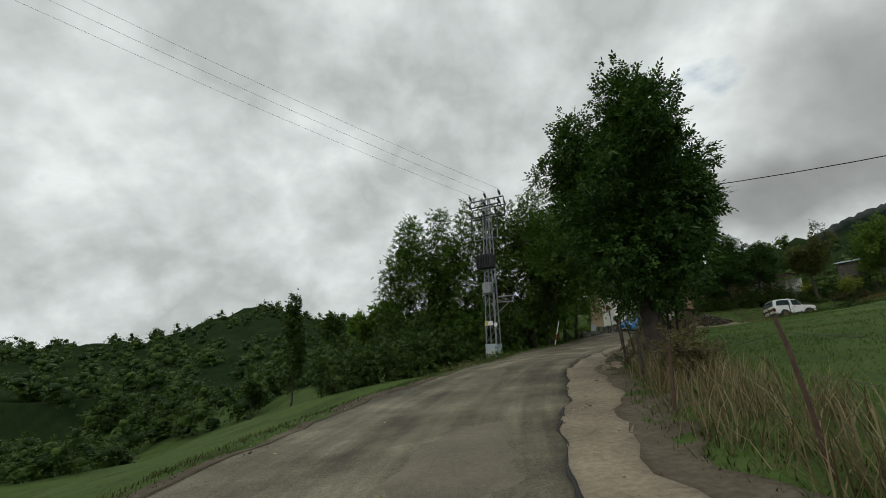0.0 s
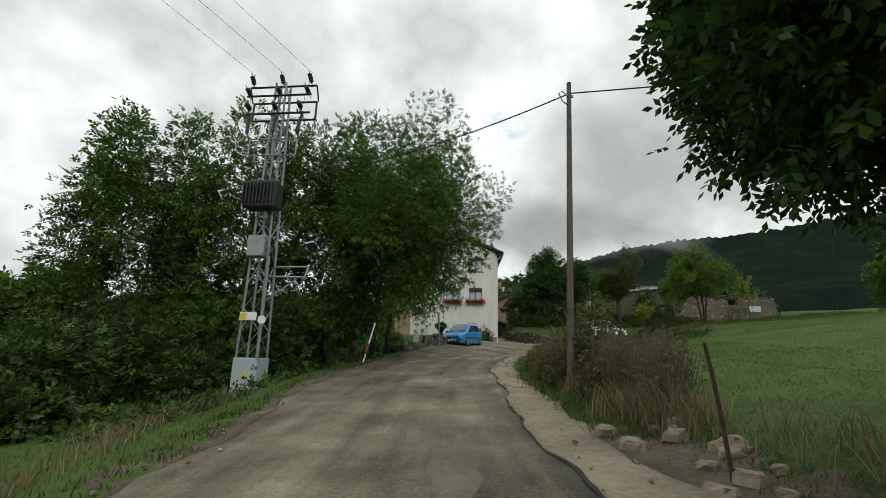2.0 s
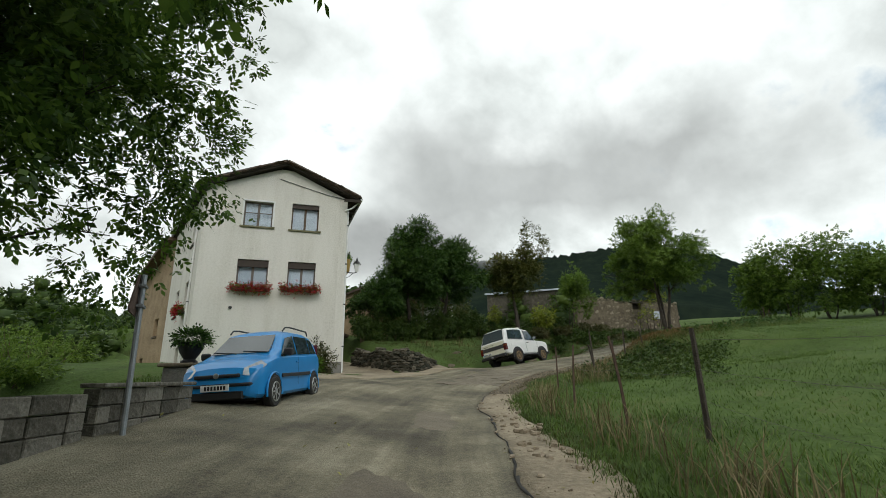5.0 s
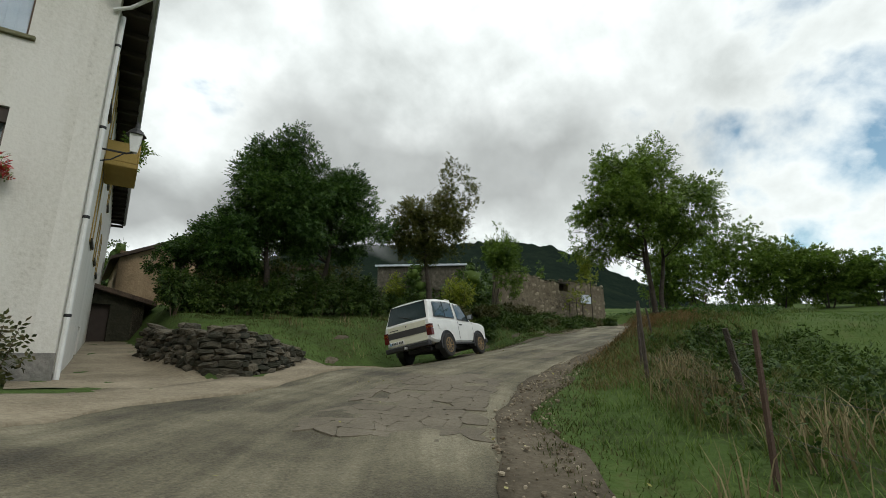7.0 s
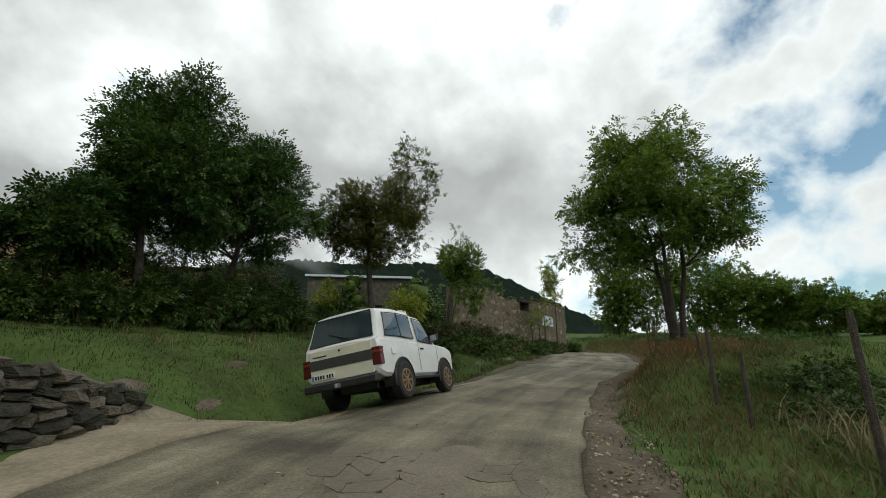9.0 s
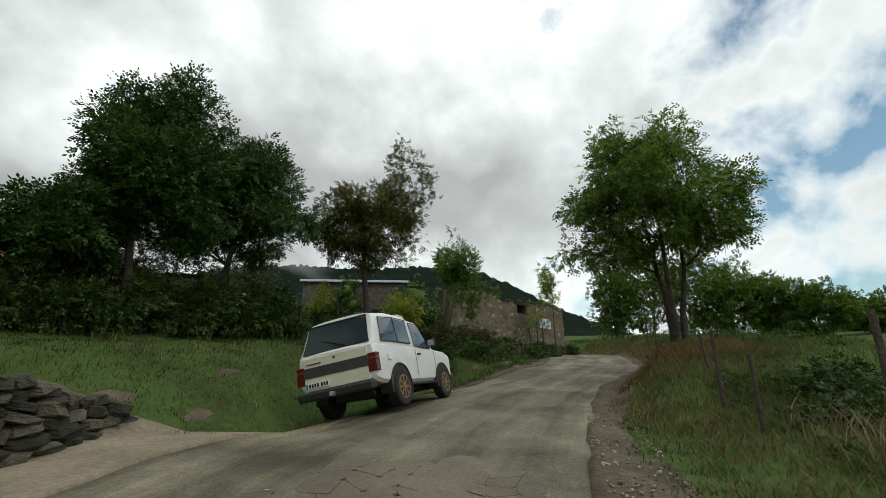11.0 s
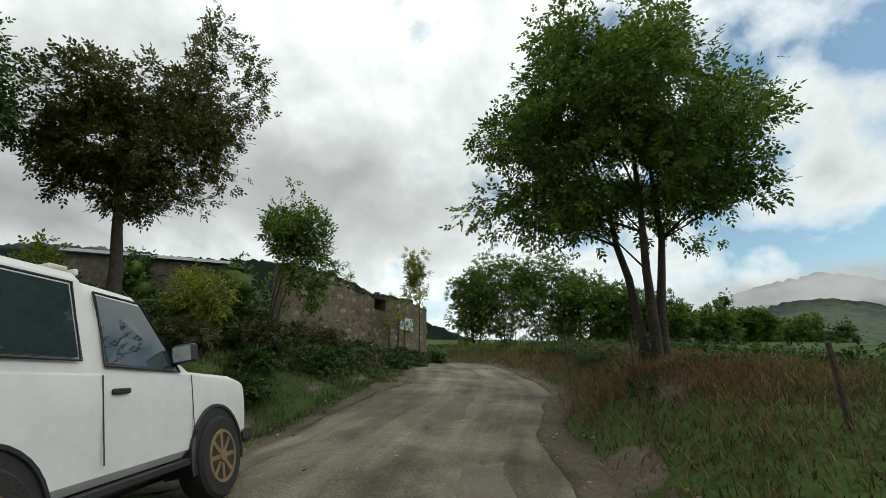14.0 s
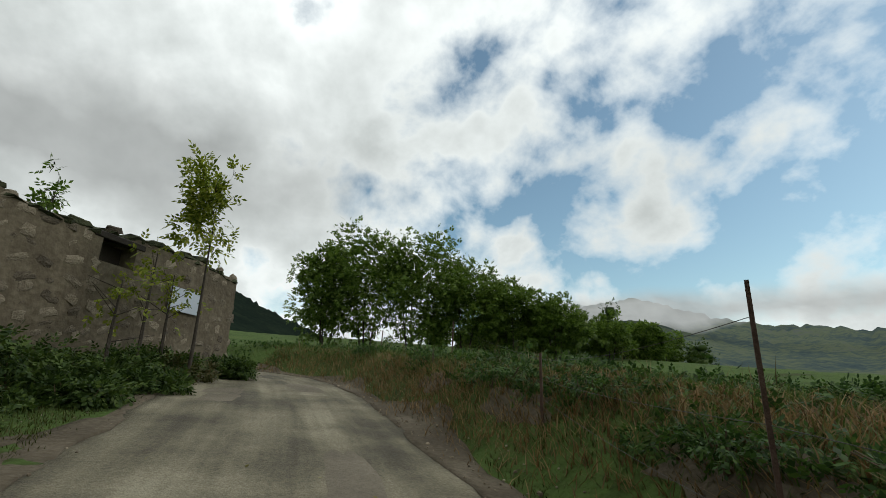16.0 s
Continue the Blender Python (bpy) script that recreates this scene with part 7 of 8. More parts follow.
# ---- the ruin ----
def ruin():
    a, b = Vector((60.25, 47.1)), Vector((50.2, 52.4))
    d = a - b
    W = d.length
    z = 5.6
    m = pose(b.x, b.y, z, 0, 0, math.degrees(math.atan2(d.y, d.x)))
    t = root("ruined_wall", m, "roofless brown rubble-stone wall with a window hole", "ruin")
    top = lambda x: 4.42 + 0.12 * math.sin(x * 0.9) - 0.05 * math.sin(x * 3.1) + 0.06 * math.sin(x * 7.3)
    hole = (W - 5.3, W - 4.3, 3.68, 4.22)
    wall_panel(W, lambda x: float(top(x)), [hole], 0.55).to("wall_core", M["rubble"], t)
    Shape().box(hole[0] - 0.25, hole[1] + 0.25, -0.03, 0.2, hole[3], hole[3] + 0.16, 0.02).to("lintel", M["eave_wood"], t, "dark timber lintel")
    Shape().box(hole[0], hole[1], 0.45, 0.5, hole[2], hole[3]).to("boarding", M["eave_wood"], t)
    Shape().box(W - 3.0, W - 1.7, -0.09, -0.06, 2.92, 3.58, 0.006).to("metal_sheet", M["white_sheet"], t, "pale metal sheet over an opening")
    Shape().box(W - 0.5, W, 0.55, 7.0, 0, 3.9).to("return_wall", M["rubble"], t)
    r = random.Random(3)
    data = [mesh_data("stone", *lumpy(140 + k, (1, 1, 1), 0.30, 6, 9), M["stone"]) for k in range(10)]
    n = 0
    h = 0.15
    while h < 4.9:
        k = r.uniform(0.22, 0.36)
        q = r.uniform(0, 0.3)
        while q < W - 0.15:
            w = r.uniform(0.3, 0.65)
            c = q + w / 2
            inside = hole[0] - 0.1 < c < hole[1] + 0.1 and hole[2] - 0.15 < h < hole[3] + 0.05
            sheet = W - 3.2 < c < W - 1.5 and 2.6 < h < 3.7
            if r.random() < 0.72 and not inside and not sheet and h < top(c) - 0.02 and n < 300 and (c > W - 9.0 or r.random() < 0.5):
                ob = new("stone", r.choice(data))
                ob.parent = t
                ob.matrix_basis = Matrix.Translation((c, 0.05 + r.uniform(-0.015, 0.02), h + k / 2 + r.uniform(-0.08, 0.08))) @ Euler((0, r.uniform(-0.5, 0.5), 0)).to_matrix().to_4x4() @ Matrix.Diagonal((w * r.uniform(0.6, 0.95), 0.14, k * r.uniform(0.65, 1.0), 1))
                n += 1
            q += w
        h += k
    for q in range(30):
        c = 0.2 + (W - 0.4) * q / 29
        ob = mesh("moss_cushion", *lumpy(240 + q, (0.55, 0.62, r.uniform(0.12, 0.3)), 0.3), M["moss"], t)
        ob.matrix_basis = pose(c, 0.27, float(top(c)) + 0.02, 0, 0, r.uniform(-20, 20))
    for i, (px, s, hh) in enumerate(((W - 5.0, 1.3, 3.0), (W - 4.1, 1.1, 2.6), (W - 5.9, 1.4, 2.2))):
        g = m @ Vector((px, -s, 0))
        sap = root("bare_sapling", pose(g.x, g.y, gz(g.x, g.y)), "thin leaning sapling with few leaves before the ruin", "sapling", "saplings at the ruin")
        st = Shape().tube([(0, 0, -0.1), (0.1, 0.05, hh * 0.5), (0.28, 0.1, hh)], [0.05, 0.035, 0.01], 5)
        for q in range(6):
            u = r.uniform(0.4, 0.95)
            st.tube([(0.28 * u, 0.1 * u, hh * u), (0.28 * u + r.gauss(0, 0.4), 0.1 * u + r.gauss(0, 0.4), hh * u + r.uniform(0.1, 0.6))], [0.014, 0.004], 4, False)
        st.to("stem", M["bark"], sap)
        rng = np.random.RandomState(60 + i)
        pp = rng.normal(size=(45, 3)) * (0.3, 0.3, 0.45) + (0.2, 0.08, hh * 0.85)
        v, f = scatter(pp, rng.normal(size=pp.shape), "small", rng)
        mesh("foliage", v, f, M["leaf_yellow"], sap)


ruin()


# ---- barns and houses behind ----
def corrugated(width, depth, z0, z1, name, parent, mat):
    s = Shape()
    n = int(width / 0.09)
    v = [(width * k / n, y, z + 0.03 * math.sin(k * 1.57)) for y, z in ((-0.3, z0), (depth + 0.3, z1)) for k in range(n + 1)]
    v += [(x, y, z - 0.02) for x, y, z in v]
    m2 = 2 * (n + 1)
    f = [(k, k + 1, n + 2 + k, n + 1 + k) for k in range(n)] + [(m2 + n + 1 + k, m2 + n + 2 + k, m2 + k + 1, m2 + k) for k in range(n)] + [(m2 + k, m2 + k + 1, k + 1, k) for k in range(n)]
    s.add(v, f)
    return s.to(name, mat, parent)


def barn():
    z = gz(57.5, 67) - 0.4
    t = root("block_barn", pose(57.9, 67.6, z, 0, 0, -68), "grey concrete-block barn with a pale corrugated roof", "barn")
    top = 13.1 - z
    wall_panel(8.5, lambda x: top, [(5.4, 6.3, 1.6, 2.4)], 0.25).to("front_wall", M["block"], t)
    Shape().box(0, 8.5, 0.26, 7, 0, top - 0.05).to("rear_walls", M["block"], t)
    corrugated(8.9, 7, top + 0.12, top + 1.0, "roof", t, M["white_sheet"])
    Shape().box(-0.2, 8.7, -0.36, -0.32, top - 0.02, top + 0.16, 0.005).to("fascia", M["white_sheet"], t)
    z = gz(51, 72) - 0.3
    t = root("open_shed", pose(47.0, 75.0, z, 0, 0, -60), "low open shed with a dark timber beam and pale back wall", "shed")
    H = 11.6 - z
    for k in range(4):
        Shape().box(k * 2.6, k * 2.6 + 0.22, 0, 0.22, 0, H, 0.01).to("post", M["wood"], t)
    Shape().box(-0.2, 8.4, -0.05, 0.27, H, H + 0.3, 0.02).to("beam", M["wood"], t)
    Shape().box(0, 8.0, 3.5, 3.7, 0, H).to("back_wall", M["white_paint"], t)
    corrugated(8.6, 3.8, H + 0.42, H + 1.0, "roof", t, M["rust"])
    z = gz(73, 72) - 0.5
    t = root("white_barn", pose(71, 76, z, 0, 0, -55), "small pale barn high on the slope", "barn")
    Shape().box(0, 7, 0, 5, 0, 16.0 - z, 0.02).to("walls", M["plaster"], t)
    corrugated(7.4, 5, 16.1 - z, 16.9 - z, "roof", t, M["white_sheet"])


barn()


def gable_house(name, m, W, D, eave, ridge, wall, label, holes):
    t = root(name, m, label, "house")
    tops = lambda x: eave + (ridge - eave) * (1 - abs(2 * x / W - 1))
    wall_panel(W, tops, holes, 0.4).to("front_wall", wall, t)
    wall_panel(D, lambda x: eave, [], 0.4).to("side_wall", wall, t, m=pose(W, 0, 0, 0, 0, 90))
    wall_panel(D, lambda x: eave, [], 0.4).to("side_wall", wall, t, m=pose(0, D, 0, 0, 0, -90))
    for h in holes:
        Shape().box(h[0], h[1], 0.3, 0.34, h[2], h[3]).to("shutter", M["shutter"], t)
    for s in (0, 1):
        a = Shape()
        x0, x1 = (-0.4, W / 2) if s == 0 else (W + 0.4, W / 2)
        z0 = eave - 0.4 * (ridge - eave) / (W / 2)
        v = [(x0, -0.4, z0), (x1, -0.4, ridge), (x1, D + 0.4, ridge), (x0, D + 0.4, z0)]
        a.add(v + [(x, y, z + 0.18) for x, y, z in v], [(0, 1, 2, 3), (7, 6, 5, 4), (0, 4, 5, 1), (1, 5, 6, 2), (2, 6, 7, 3), (3, 7, 4, 0)])
        a.to("roof_slope", M["roof_tile"], t)
    return t


gable_house("stone_house", pose(34.5, 67.6, 4.6, 0, 0, -25), 8.0, 8.0, 4.8, 6.7, M["house_stone"], "old brown stone house at the end of the lane", [(2.6, 3.1, 4.3, 5.1), (3.6, 4.1, 4.6, 5.2), (5.0, 5.9, 0.6, 2.5)])
gable_house("stone_barn", pose(28.2, 64.3, 4.5, 0, 0, -25), 5.2, 3.0, 2.0, 2.7, M["grey_stone"], "low grey stone barn with a sagging roof beside the lane", [(3.0, 4.0, 0.1, 1.9)])


# ---- undergrowth ----
def row_of_bushes(rows, name, label, group, **kw):
    for i, (s, n, w, d, h, seed) in enumerate(rows):
        x, y = at_road(s, n)
        yaw = math.degrees(math.atan2(np.interp(s, ALONG, STEP[:, 1]), np.interp(s, ALONG, STEP[:, 0])))
        bush(name, x, y, label, w, d, h, seed=seed, yaw=yaw, group=group, **kw)


def dead_shoots(x, y, seed):
    """Broken bare stems at the foot of a tree."""
    r = random.Random(seed)
    t = root("dead_shoot", pose(x, y, gz(x, y) - 0.05), "broken bare forked shoots at the foot of the ash", "branch", "dead shoots")
    for k in range(3):
        a, h = r.uniform(0, 6.28), r.uniform(0.9, 1.5)
        q = Vector((math.cos(a), math.sin(a), 0)) * 0.22
        s = Shape().tube([q * 0.2, q + Vector((0, 0, h * 0.5)), q * 0.9 + Vector((0.05, 0, h))], [0.05, 0.04, 0.018], 6)
        for _ in range(3):
            b = q * 0.95 + Vector((0, 0, h * r.uniform(0.45, 0.9)))
            e = b + Vector((r.gauss(0, 0.16), r.gauss(0, 0.16), r.uniform(0.12, 0.3)))
            s.tube([b, b.lerp(e, 0.5) + Vector((r.gauss(0, 0.03), 0, 0)), e], [0.022, 0.014, 0.006], 5)
        s.to("stem", M["bark"], t)


dead_shoots(5.55, 13.3, 1)
dead_shoots(6.1, 15.2, 2)


def ground_cover(name, xy, label, height, kind, leaves, seed, size, scale=2.4, keep=-0.25):
    """Low leafy growth in patches."""
    rng = np.random.RandomState(seed)
    m = ripple(xy[:, 0], xy[:, 1], scale, seed) + 0.5 * ripple(xy[:, 0], xy[:, 1], scale * 0.35, seed + 1)
    xy, m = xy[m > keep], m[m > keep]
    up = np.abs(rng.normal(size=len(xy))) * height * np.clip(0.5 + m, 0.35, 1.5)
    p = np.column_stack([xy, ground(xy[:, 0], xy[:, 1]) + 0.02 + up])
    v, f = scatter(p, rng.normal(size=p.shape) + (0, 0, 0.55), kind, rng, size)
    tagged(mesh(name, v, f, M[leaves]), label, "weeds", "", "stuff")


row_of_bushes([(q, n, 0.85, 0.6, h, k + 1) for k, (q, n, h) in enumerate(((21.6, 3.7, 1.0), (22.6, 3.5, 1.25), (23.6, 3.9, 1.35), (24.7, 3.5, 1.3), (25.8, 3.6, 1.45), (26.9, 3.4, 1.3), (28.0, 3.5, 1.3), (29.1, 3.3, 1.15), (30.2, 3.4, 1.1), (31.3, 3.3, 0.95), (32.4, 3.4, 0.85), (33.6, 3.3, 0.75), (26.3, 4.7, 1.3), (28.6, 4.6, 1.2), (24.2, 4.9, 1.3)))],
              "bramble", "tangled brown brambles and dry stems on the fence", "fence brambles", kind="small", leaves="leaf_brown", count=220, twigs=95, size=(0.35, 0.65))
row_of_bushes([(q, n, 0.7, 0.5, h, k + 201) for k, (q, n, h) in enumerate(((23.1, 3.2, 0.95), (25.3, 3.1, 1.0), (27.4, 3.1, 0.9), (29.6, 3.0, 0.8), (31.8, 3.0, 0.6)))],
              "bramble", "green bramble leaves among the dry stems", "fence brambles", kind="bramble", leaves="leaf_olive", count=240, twigs=40, size=(0.4, 0.8))
bush("pole_bush", *at_road(25.2, 3.5), "sparse yellow-olive bush grown up round the utility pole", 0.75, 0.6, 2.4, "small", "leaf_olive", 1000, 16, 9, twigs=90, size=(0.4, 0.8))
row_of_bushes([(8.9, 3.5, 0.5, 0.4, 1.0, 11)], "bramble", "dry brambles at the foot of the ash trees", "fence brambles", kind="small", leaves="leaf_brown", count=380, twigs=30, size=(0.5, 0.85))
row_of_bushes([(57.2, 5.6, 1.2, 0.8, 0.55, 22), (59.0, 5.0, 1.2, 0.7, 0.6, 23), (61.5, 5.6, 1.2, 0.9, 0.8, 24)],
              "nettle_clump", "rank green nettles and grasses at the fence", "fence nettles", leaves="leaf_wood", count=800, twigs=20, size=(0.4, 0.75))
row_of_bushes([(24.5, -9.0, 1.3, 1.1, 1.2, 32), (28.6, -8.6, 1.5, 1.3, 1.6, 33), (30.5, -8.2, 1.6, 1.3, 1.9, 34), (33.5, -8.4, 1.5, 1.4, 1.8, 35), (36.3, -8.8, 1.3, 1.2, 1.5, 36), (25, -10, 2.0, 1.6, 3.0, 38), (29.5, -10.5, 2.2, 1.8, 3.4, 39), (34, -11, 2.2, 1.8, 3.2, 40), (38.5, -10.5, 1.6, 1.3, 2.6, 41), (36.5, -9.6, 1.8, 1.5, 3.6, 42), (40.5, -10.2, 1.8, 1.5, 3.4, 43), (33.0, -8.0, 1.6, 1.3, 3.0, 44), (42.0, -12.5, 2.0, 1.6, 3.6, 45), (28.0, -12.5, 2.2, 1.8, 4.2, 46), (32.0, -13.0, 2.2, 1.8, 4.4, 47), (36.5, -13.0, 2.2, 1.8, 4.4, 48), (24.5, -12.0, 2.2, 1.8, 2.6, 49), (26.0, -16.0, 2.4, 2.0, 4.0, 51), (30.5, -17.0, 2.6, 2.2, 6.4, 52), (35.0, -17.0, 2.6, 2.2, 6.4, 53), (40.0, -16.0, 2.4, 2.0, 5.6, 54)],
              "hedge_shrub", "dense dark shrubs under the walnut trees", "shrubs below the walnuts", kind="walnut", leaves="leaf_wood", count=1300, twigs=14)
row_of_bushes([(68, -5.3, 1.0, 0.7, 0.5, 61), (70.2, -5.9, 1.2, 0.8, 0.55, 62), (72.6, -5.2, 1.1, 0.7, 0.5, 63), (75.2, -5.6, 1.2, 0.8, 0.6, 64), (78, -5.0, 1.1, 0.7, 0.5, 65), (71.4, -7.6, 1.2, 0.9, 0.7, 66), (75, -7.8, 1.3, 0.9, 0.7, 67), (66.8, -7.4, 1.1, 0.8, 0.6, 68)],
              "nettle_clump", "low dark nettles on the bank", "bank nettles", kind="small", leaves="leaf_wood", count=900, twigs=14, size=(0.6, 1.0))
row_of_bushes([(71.0, 3.0, 1.1, 0.6, 0.29, 81), (73.2, 2.9, 1.1, 0.6, 0.32, 82), (75.5, 3.3, 1.2, 0.7, 0.32, 71), (77.6, 3.0, 1.2, 0.7, 0.32, 72), (79.8, 4.0, 1.3, 0.8, 0.36, 73), (82, 3.5, 1.3, 0.7, 0.32, 74), (84.4, 4.2, 1.3, 0.8, 0.36, 75), (87, 3.8, 1.3, 0.8, 0.36, 76), (78.8, 5.6, 1.3, 0.9, 0.36, 77), (82.4, 5.8, 1.3, 0.9, 0.36, 78), (75.8, 6.4, 1.3, 0.9, 0.36, 79), (73.6, 4.8, 1.2, 0.8, 0.32, 80)],
              "weed_clump", "low leafy green weeds on the verge bank", "verge weeds", kind="small", leaves="leaf_ash", count=650, twigs=22, size=(0.3, 0.55))
# dark hedge along the top of the bank
for i in range(17):
    u = i / 16
    x, y = 32.2 + 16.0 * u, 58.6 - 4.6 * u + 0.6 * math.sin(i * 2.3)
    bush("hedge_shrub", x, y, "dark old hedge along the top of the bank", 1.0, 0.9, (1.9 if i < 9 else 1.2) + 0.3 * math.sin(i * 1.7), "small", "leaf_wood", 1000, 10, 100 + i, group="bank hedge", twigs=16)
for i, (x, y, w, h) in enumerate(((49.6, 51.2, 1.5, 1.5), (51.8, 50.0, 1.3, 1.1), (53.9, 48.9, 1.2, 0.9), (56.2, 47.5, 1.0, 0.8), (58.2, 46.6, 0.9, 0.7), (47.5, 52.6, 1.5, 1.7), (45.5, 51.4, 1.0, 0.8), (48.2, 49.7, 0.9, 0.6), (52.0, 48.2, 0.9, 0.6), (50.6, 50.6, 1.3, 1.5), (52.6, 49.5, 1.3, 1.3), (54.6, 48.4, 1.2, 1.2), (50.2, 49.2, 1.0, 0.8), (46.6, 50.6, 1.0, 0.7), (54.0, 47.6, 0.9, 0.6), (44.0, 52.6, 1.1, 0.9), (56.6, 48.0, 1.0, 1.3), (58.8, 46.9, 0.8, 1.0))):
    bush("bank_shrub", x, y, "dark nettles and shrubs on the bank below the ruin", w, w * 0.7, h * (0.72 if x > 49 else 1.0), "small", "leaf_wood" if i % 3 else "leaf_bramble", 1000, 12, 140 + i, group="shrubs at the ruin", twigs=16, size=(0.6, 1.0))
for i, (x, y, w, h, lv) in enumerate(((46.5, 53.6, 1.1, 2.6, "leaf_yellow"), (43.9, 56.4, 1.0, 2.2, "leaf_yellow"), (34.6, 59.6, 1.4, 2.0, "leaf_olive"), (38.4, 61.2, 1.5, 4.6, "leaf_olive"), (36.9, 60.4, 1.4, 4.0, "leaf_wood"), (40.2, 60.2, 1.3, 4.2, "leaf_wood"), (41.6, 59.0, 1.2, 3.4, "leaf_olive"), (44.5, 60.0, 1.3, 2.0, "leaf_wood"))):
    bush("shrub", x, y, "yellow-green shrub on the bank", w, w, h, "small", lv, 900, 9, 160 + i, twigs=14)
for i, (x, y, w, h) in enumerate(((10.0, 44.6, 1.0, 0.5), (12.5, 46.5, 1.1, 0.45), (8.0, 47.0, 1.4, 0.7), (14.2, 48.6, 1.0, 0.6), (6.0, 52.0, 1.6, 1.0), (11.0, 54.0, 2.0, 1.3), (15.5, 58.0, 2.0, 1.6), (10.0, 64.0, 3.0, 2.4), (4.0, 62.0, 3.0, 2.6), (16.5, 66.0, 2.6, 2.4), (13.4, 44.9, 0.7, 0.6))):
    bush("garden_shrub", x, y, "green garden shrub below the parapet", w, w, h, "small", ("leaf_bright", "leaf_wood", "leaf_yellow")[i % 3], 1000, 12, 180 + i, group="garden shrubs", twigs=10, size=(0.5, 0.95))
bush("wall_shrub", 24.1, 51.2, "weedy shrub growing at the corner of the house", 0.5, 0.4, 1.5, "small", "leaf_bramble", 420, 8, 77)
bush("wall_shrub", 22.9, 50.9, "weeds along the foot of the house wall", 0.8, 0.35, 0.6, "small", "leaf_bright", 350, 7, 78)


def tri_lump(seed):
    """An uneven unit lump as arrays of corners and triangles."""
    v, f = lumpy(seed, (2, 2, 2), 0.28, 4, 6)
    return np.array(v), np.array([(q[0], q[i], q[i + 1]) for q in f for i in range(1, len(q) - 1)])


LUMPS = [tri_lump(900 + k) for k in range(8)]


def woodland(name, spots, label, leaves, seed, per=210, lumps=6, size=0.21):
    """Many far trees as one mass: rows of x, y, z, radius, height. Each is a cluster of leafy lumps with sprigs all over."""
    rng = np.random.RandomState(seed)
    V, F, k = [], [], 0
    for x, y, z, rad, h in spots:
        blobs = []
        for i in range(lumps):
            u = (i + 0.5) / lumps
            a, q = rng.uniform(0, 6.28), 0.62 * rad * math.sin(math.pi * min(0.95, 0.25 + 0.7 * u)) * rng.uniform(0.3, 1.0)
            g = rad * (0.62 - 0.30 * u) * rng.uniform(0.8, 1.15)
            blobs.append((x + q * math.cos(a), y + q * math.sin(a), z + h * (0.22 + 0.62 * u), g, g, max(g * 0.8, h * 0.17)))
        for b in blobs:
            tv, tf = LUMPS[rng.randint(8)]
            V.append(tv * b[3:] * 0.5 + b[:3])
            F.append(tf + k)
            k += len(tv)
        p, d = crown_points(rng, blobs, per)
        v, f = scatter(p, d + rng.normal(size=d.shape) * 0.5, "tuft", rng, (size * rad, 1.8 * size * rad))
        V.append(v)
        F += [f[:, [0, 1, 2]] + k, f[:, [0, 2, 3]] + k]
        k += len(v)
    tagged(mesh(name, np.vstack(V), np.vstack(F), M[leaves], None, True), label, "woodland", "", "stuff")


def polar(rng, n, az, dist):
    a, d = np.radians(rng.uniform(*az, n)), rng.uniform(*dist, n)
    return np.sin(a) * d, 2 + np.cos(a) * d


rng = np.random.RandomState(5)
spots = []
for az, dist, n, rad, h in (((-48, -34), (52, 80), 12, (1.8, 2.8), (3.0, 5.0)), ((-46, -14), (112, 150), 60, (3.5, 5.5), (7, 11)), ((-13, -5), (62, 120), 30, (2.6, 4.0), (5, 9)), ((-60, -30), (80, 112), 34, (3.0, 4.5), (6, 10)), 
                            ((-5, 14), (85, 150), 40, (3.5, 5.0), (5, 8)), ((8, 20), (70, 110), 22, (2.4, 3.6), (3, 5))):
    x, y = polar(rng, n, az, dist)
    z = ground(x, y)
    spots += [(a, b, c - 0.3, rng.uniform(*rad), rng.uniform(*h)) for a, b, c in zip(x, y, z)]
woodland("woodland", spots, "dense mixed woodland in the valley", "leaf_wood", 6, 320)
ii = rng.choice(WEST[0].size, 520, replace=False)
woodland("hill_woodland", [(WEST[0].flat[i], WEST[1].flat[i], WEST[2].flat[i] - 2, rng.uniform(5, 8), rng.uniform(8, 13)) for i in ii], "wooded slope across the valley", "leaf_wood", 7, 80, 4, 0.28)
spots = []
for x0, y0, w, n in ((78, 64, 14, 14), (66, 66, 9, 8), (92, 20, 14, 14), (98, 0, 14, 12), (60, 82, 14, 12), (44, 84, 10, 8)):
    for _ in range(n):
        a, b = x0 + rng.normal() * w * 0.4, y0 + rng.normal() * w * 0.4
        spots.append((a, b, gz(a, b) - 0.3, rng.uniform(2.0, 3.4), rng.uniform(3.0, 6.5)))
woodland("hillside_scrub", spots, "scrub and small trees on the slope above", "leaf_wood", 8, 320)


# ---- grass ----
def along_road(rng, n, s, off, side):
    """Random places beside the road: at off metres past its right (1) or left (-1) edge."""
    ss, oo = rng.uniform(*s, n), rng.uniform(off[0], off[1], n)
    e = np.interp(ss, ALONG, LINE[:, 4]) + 0.72 if side > 0 else -np.interp(ss, ALONG, LINE[:, 3])
    nn = e + side * oo
    return np.column_stack([np.interp(ss, ALONG, LINE[:, 0]) + nn * np.interp(ss, ALONG, SIDE[:, 0]), np.interp(ss, ALONG, LINE[:, 1]) + nn * np.interp(ss, ALONG, SIDE[:, 1])])


def tufted(xy, rng, amount=0.6, size=0.35):
    """Gathers places into tufts."""
    c = xy[rng.choice(len(xy), max(8, len(xy) // 14))]
    near = c[rng.randint(0, len(c), len(xy))] + rng.normal(size=xy.shape) * size * 0.4
    return np.where((rng.uniform(size=len(xy)) < amount)[:, None], near, xy)


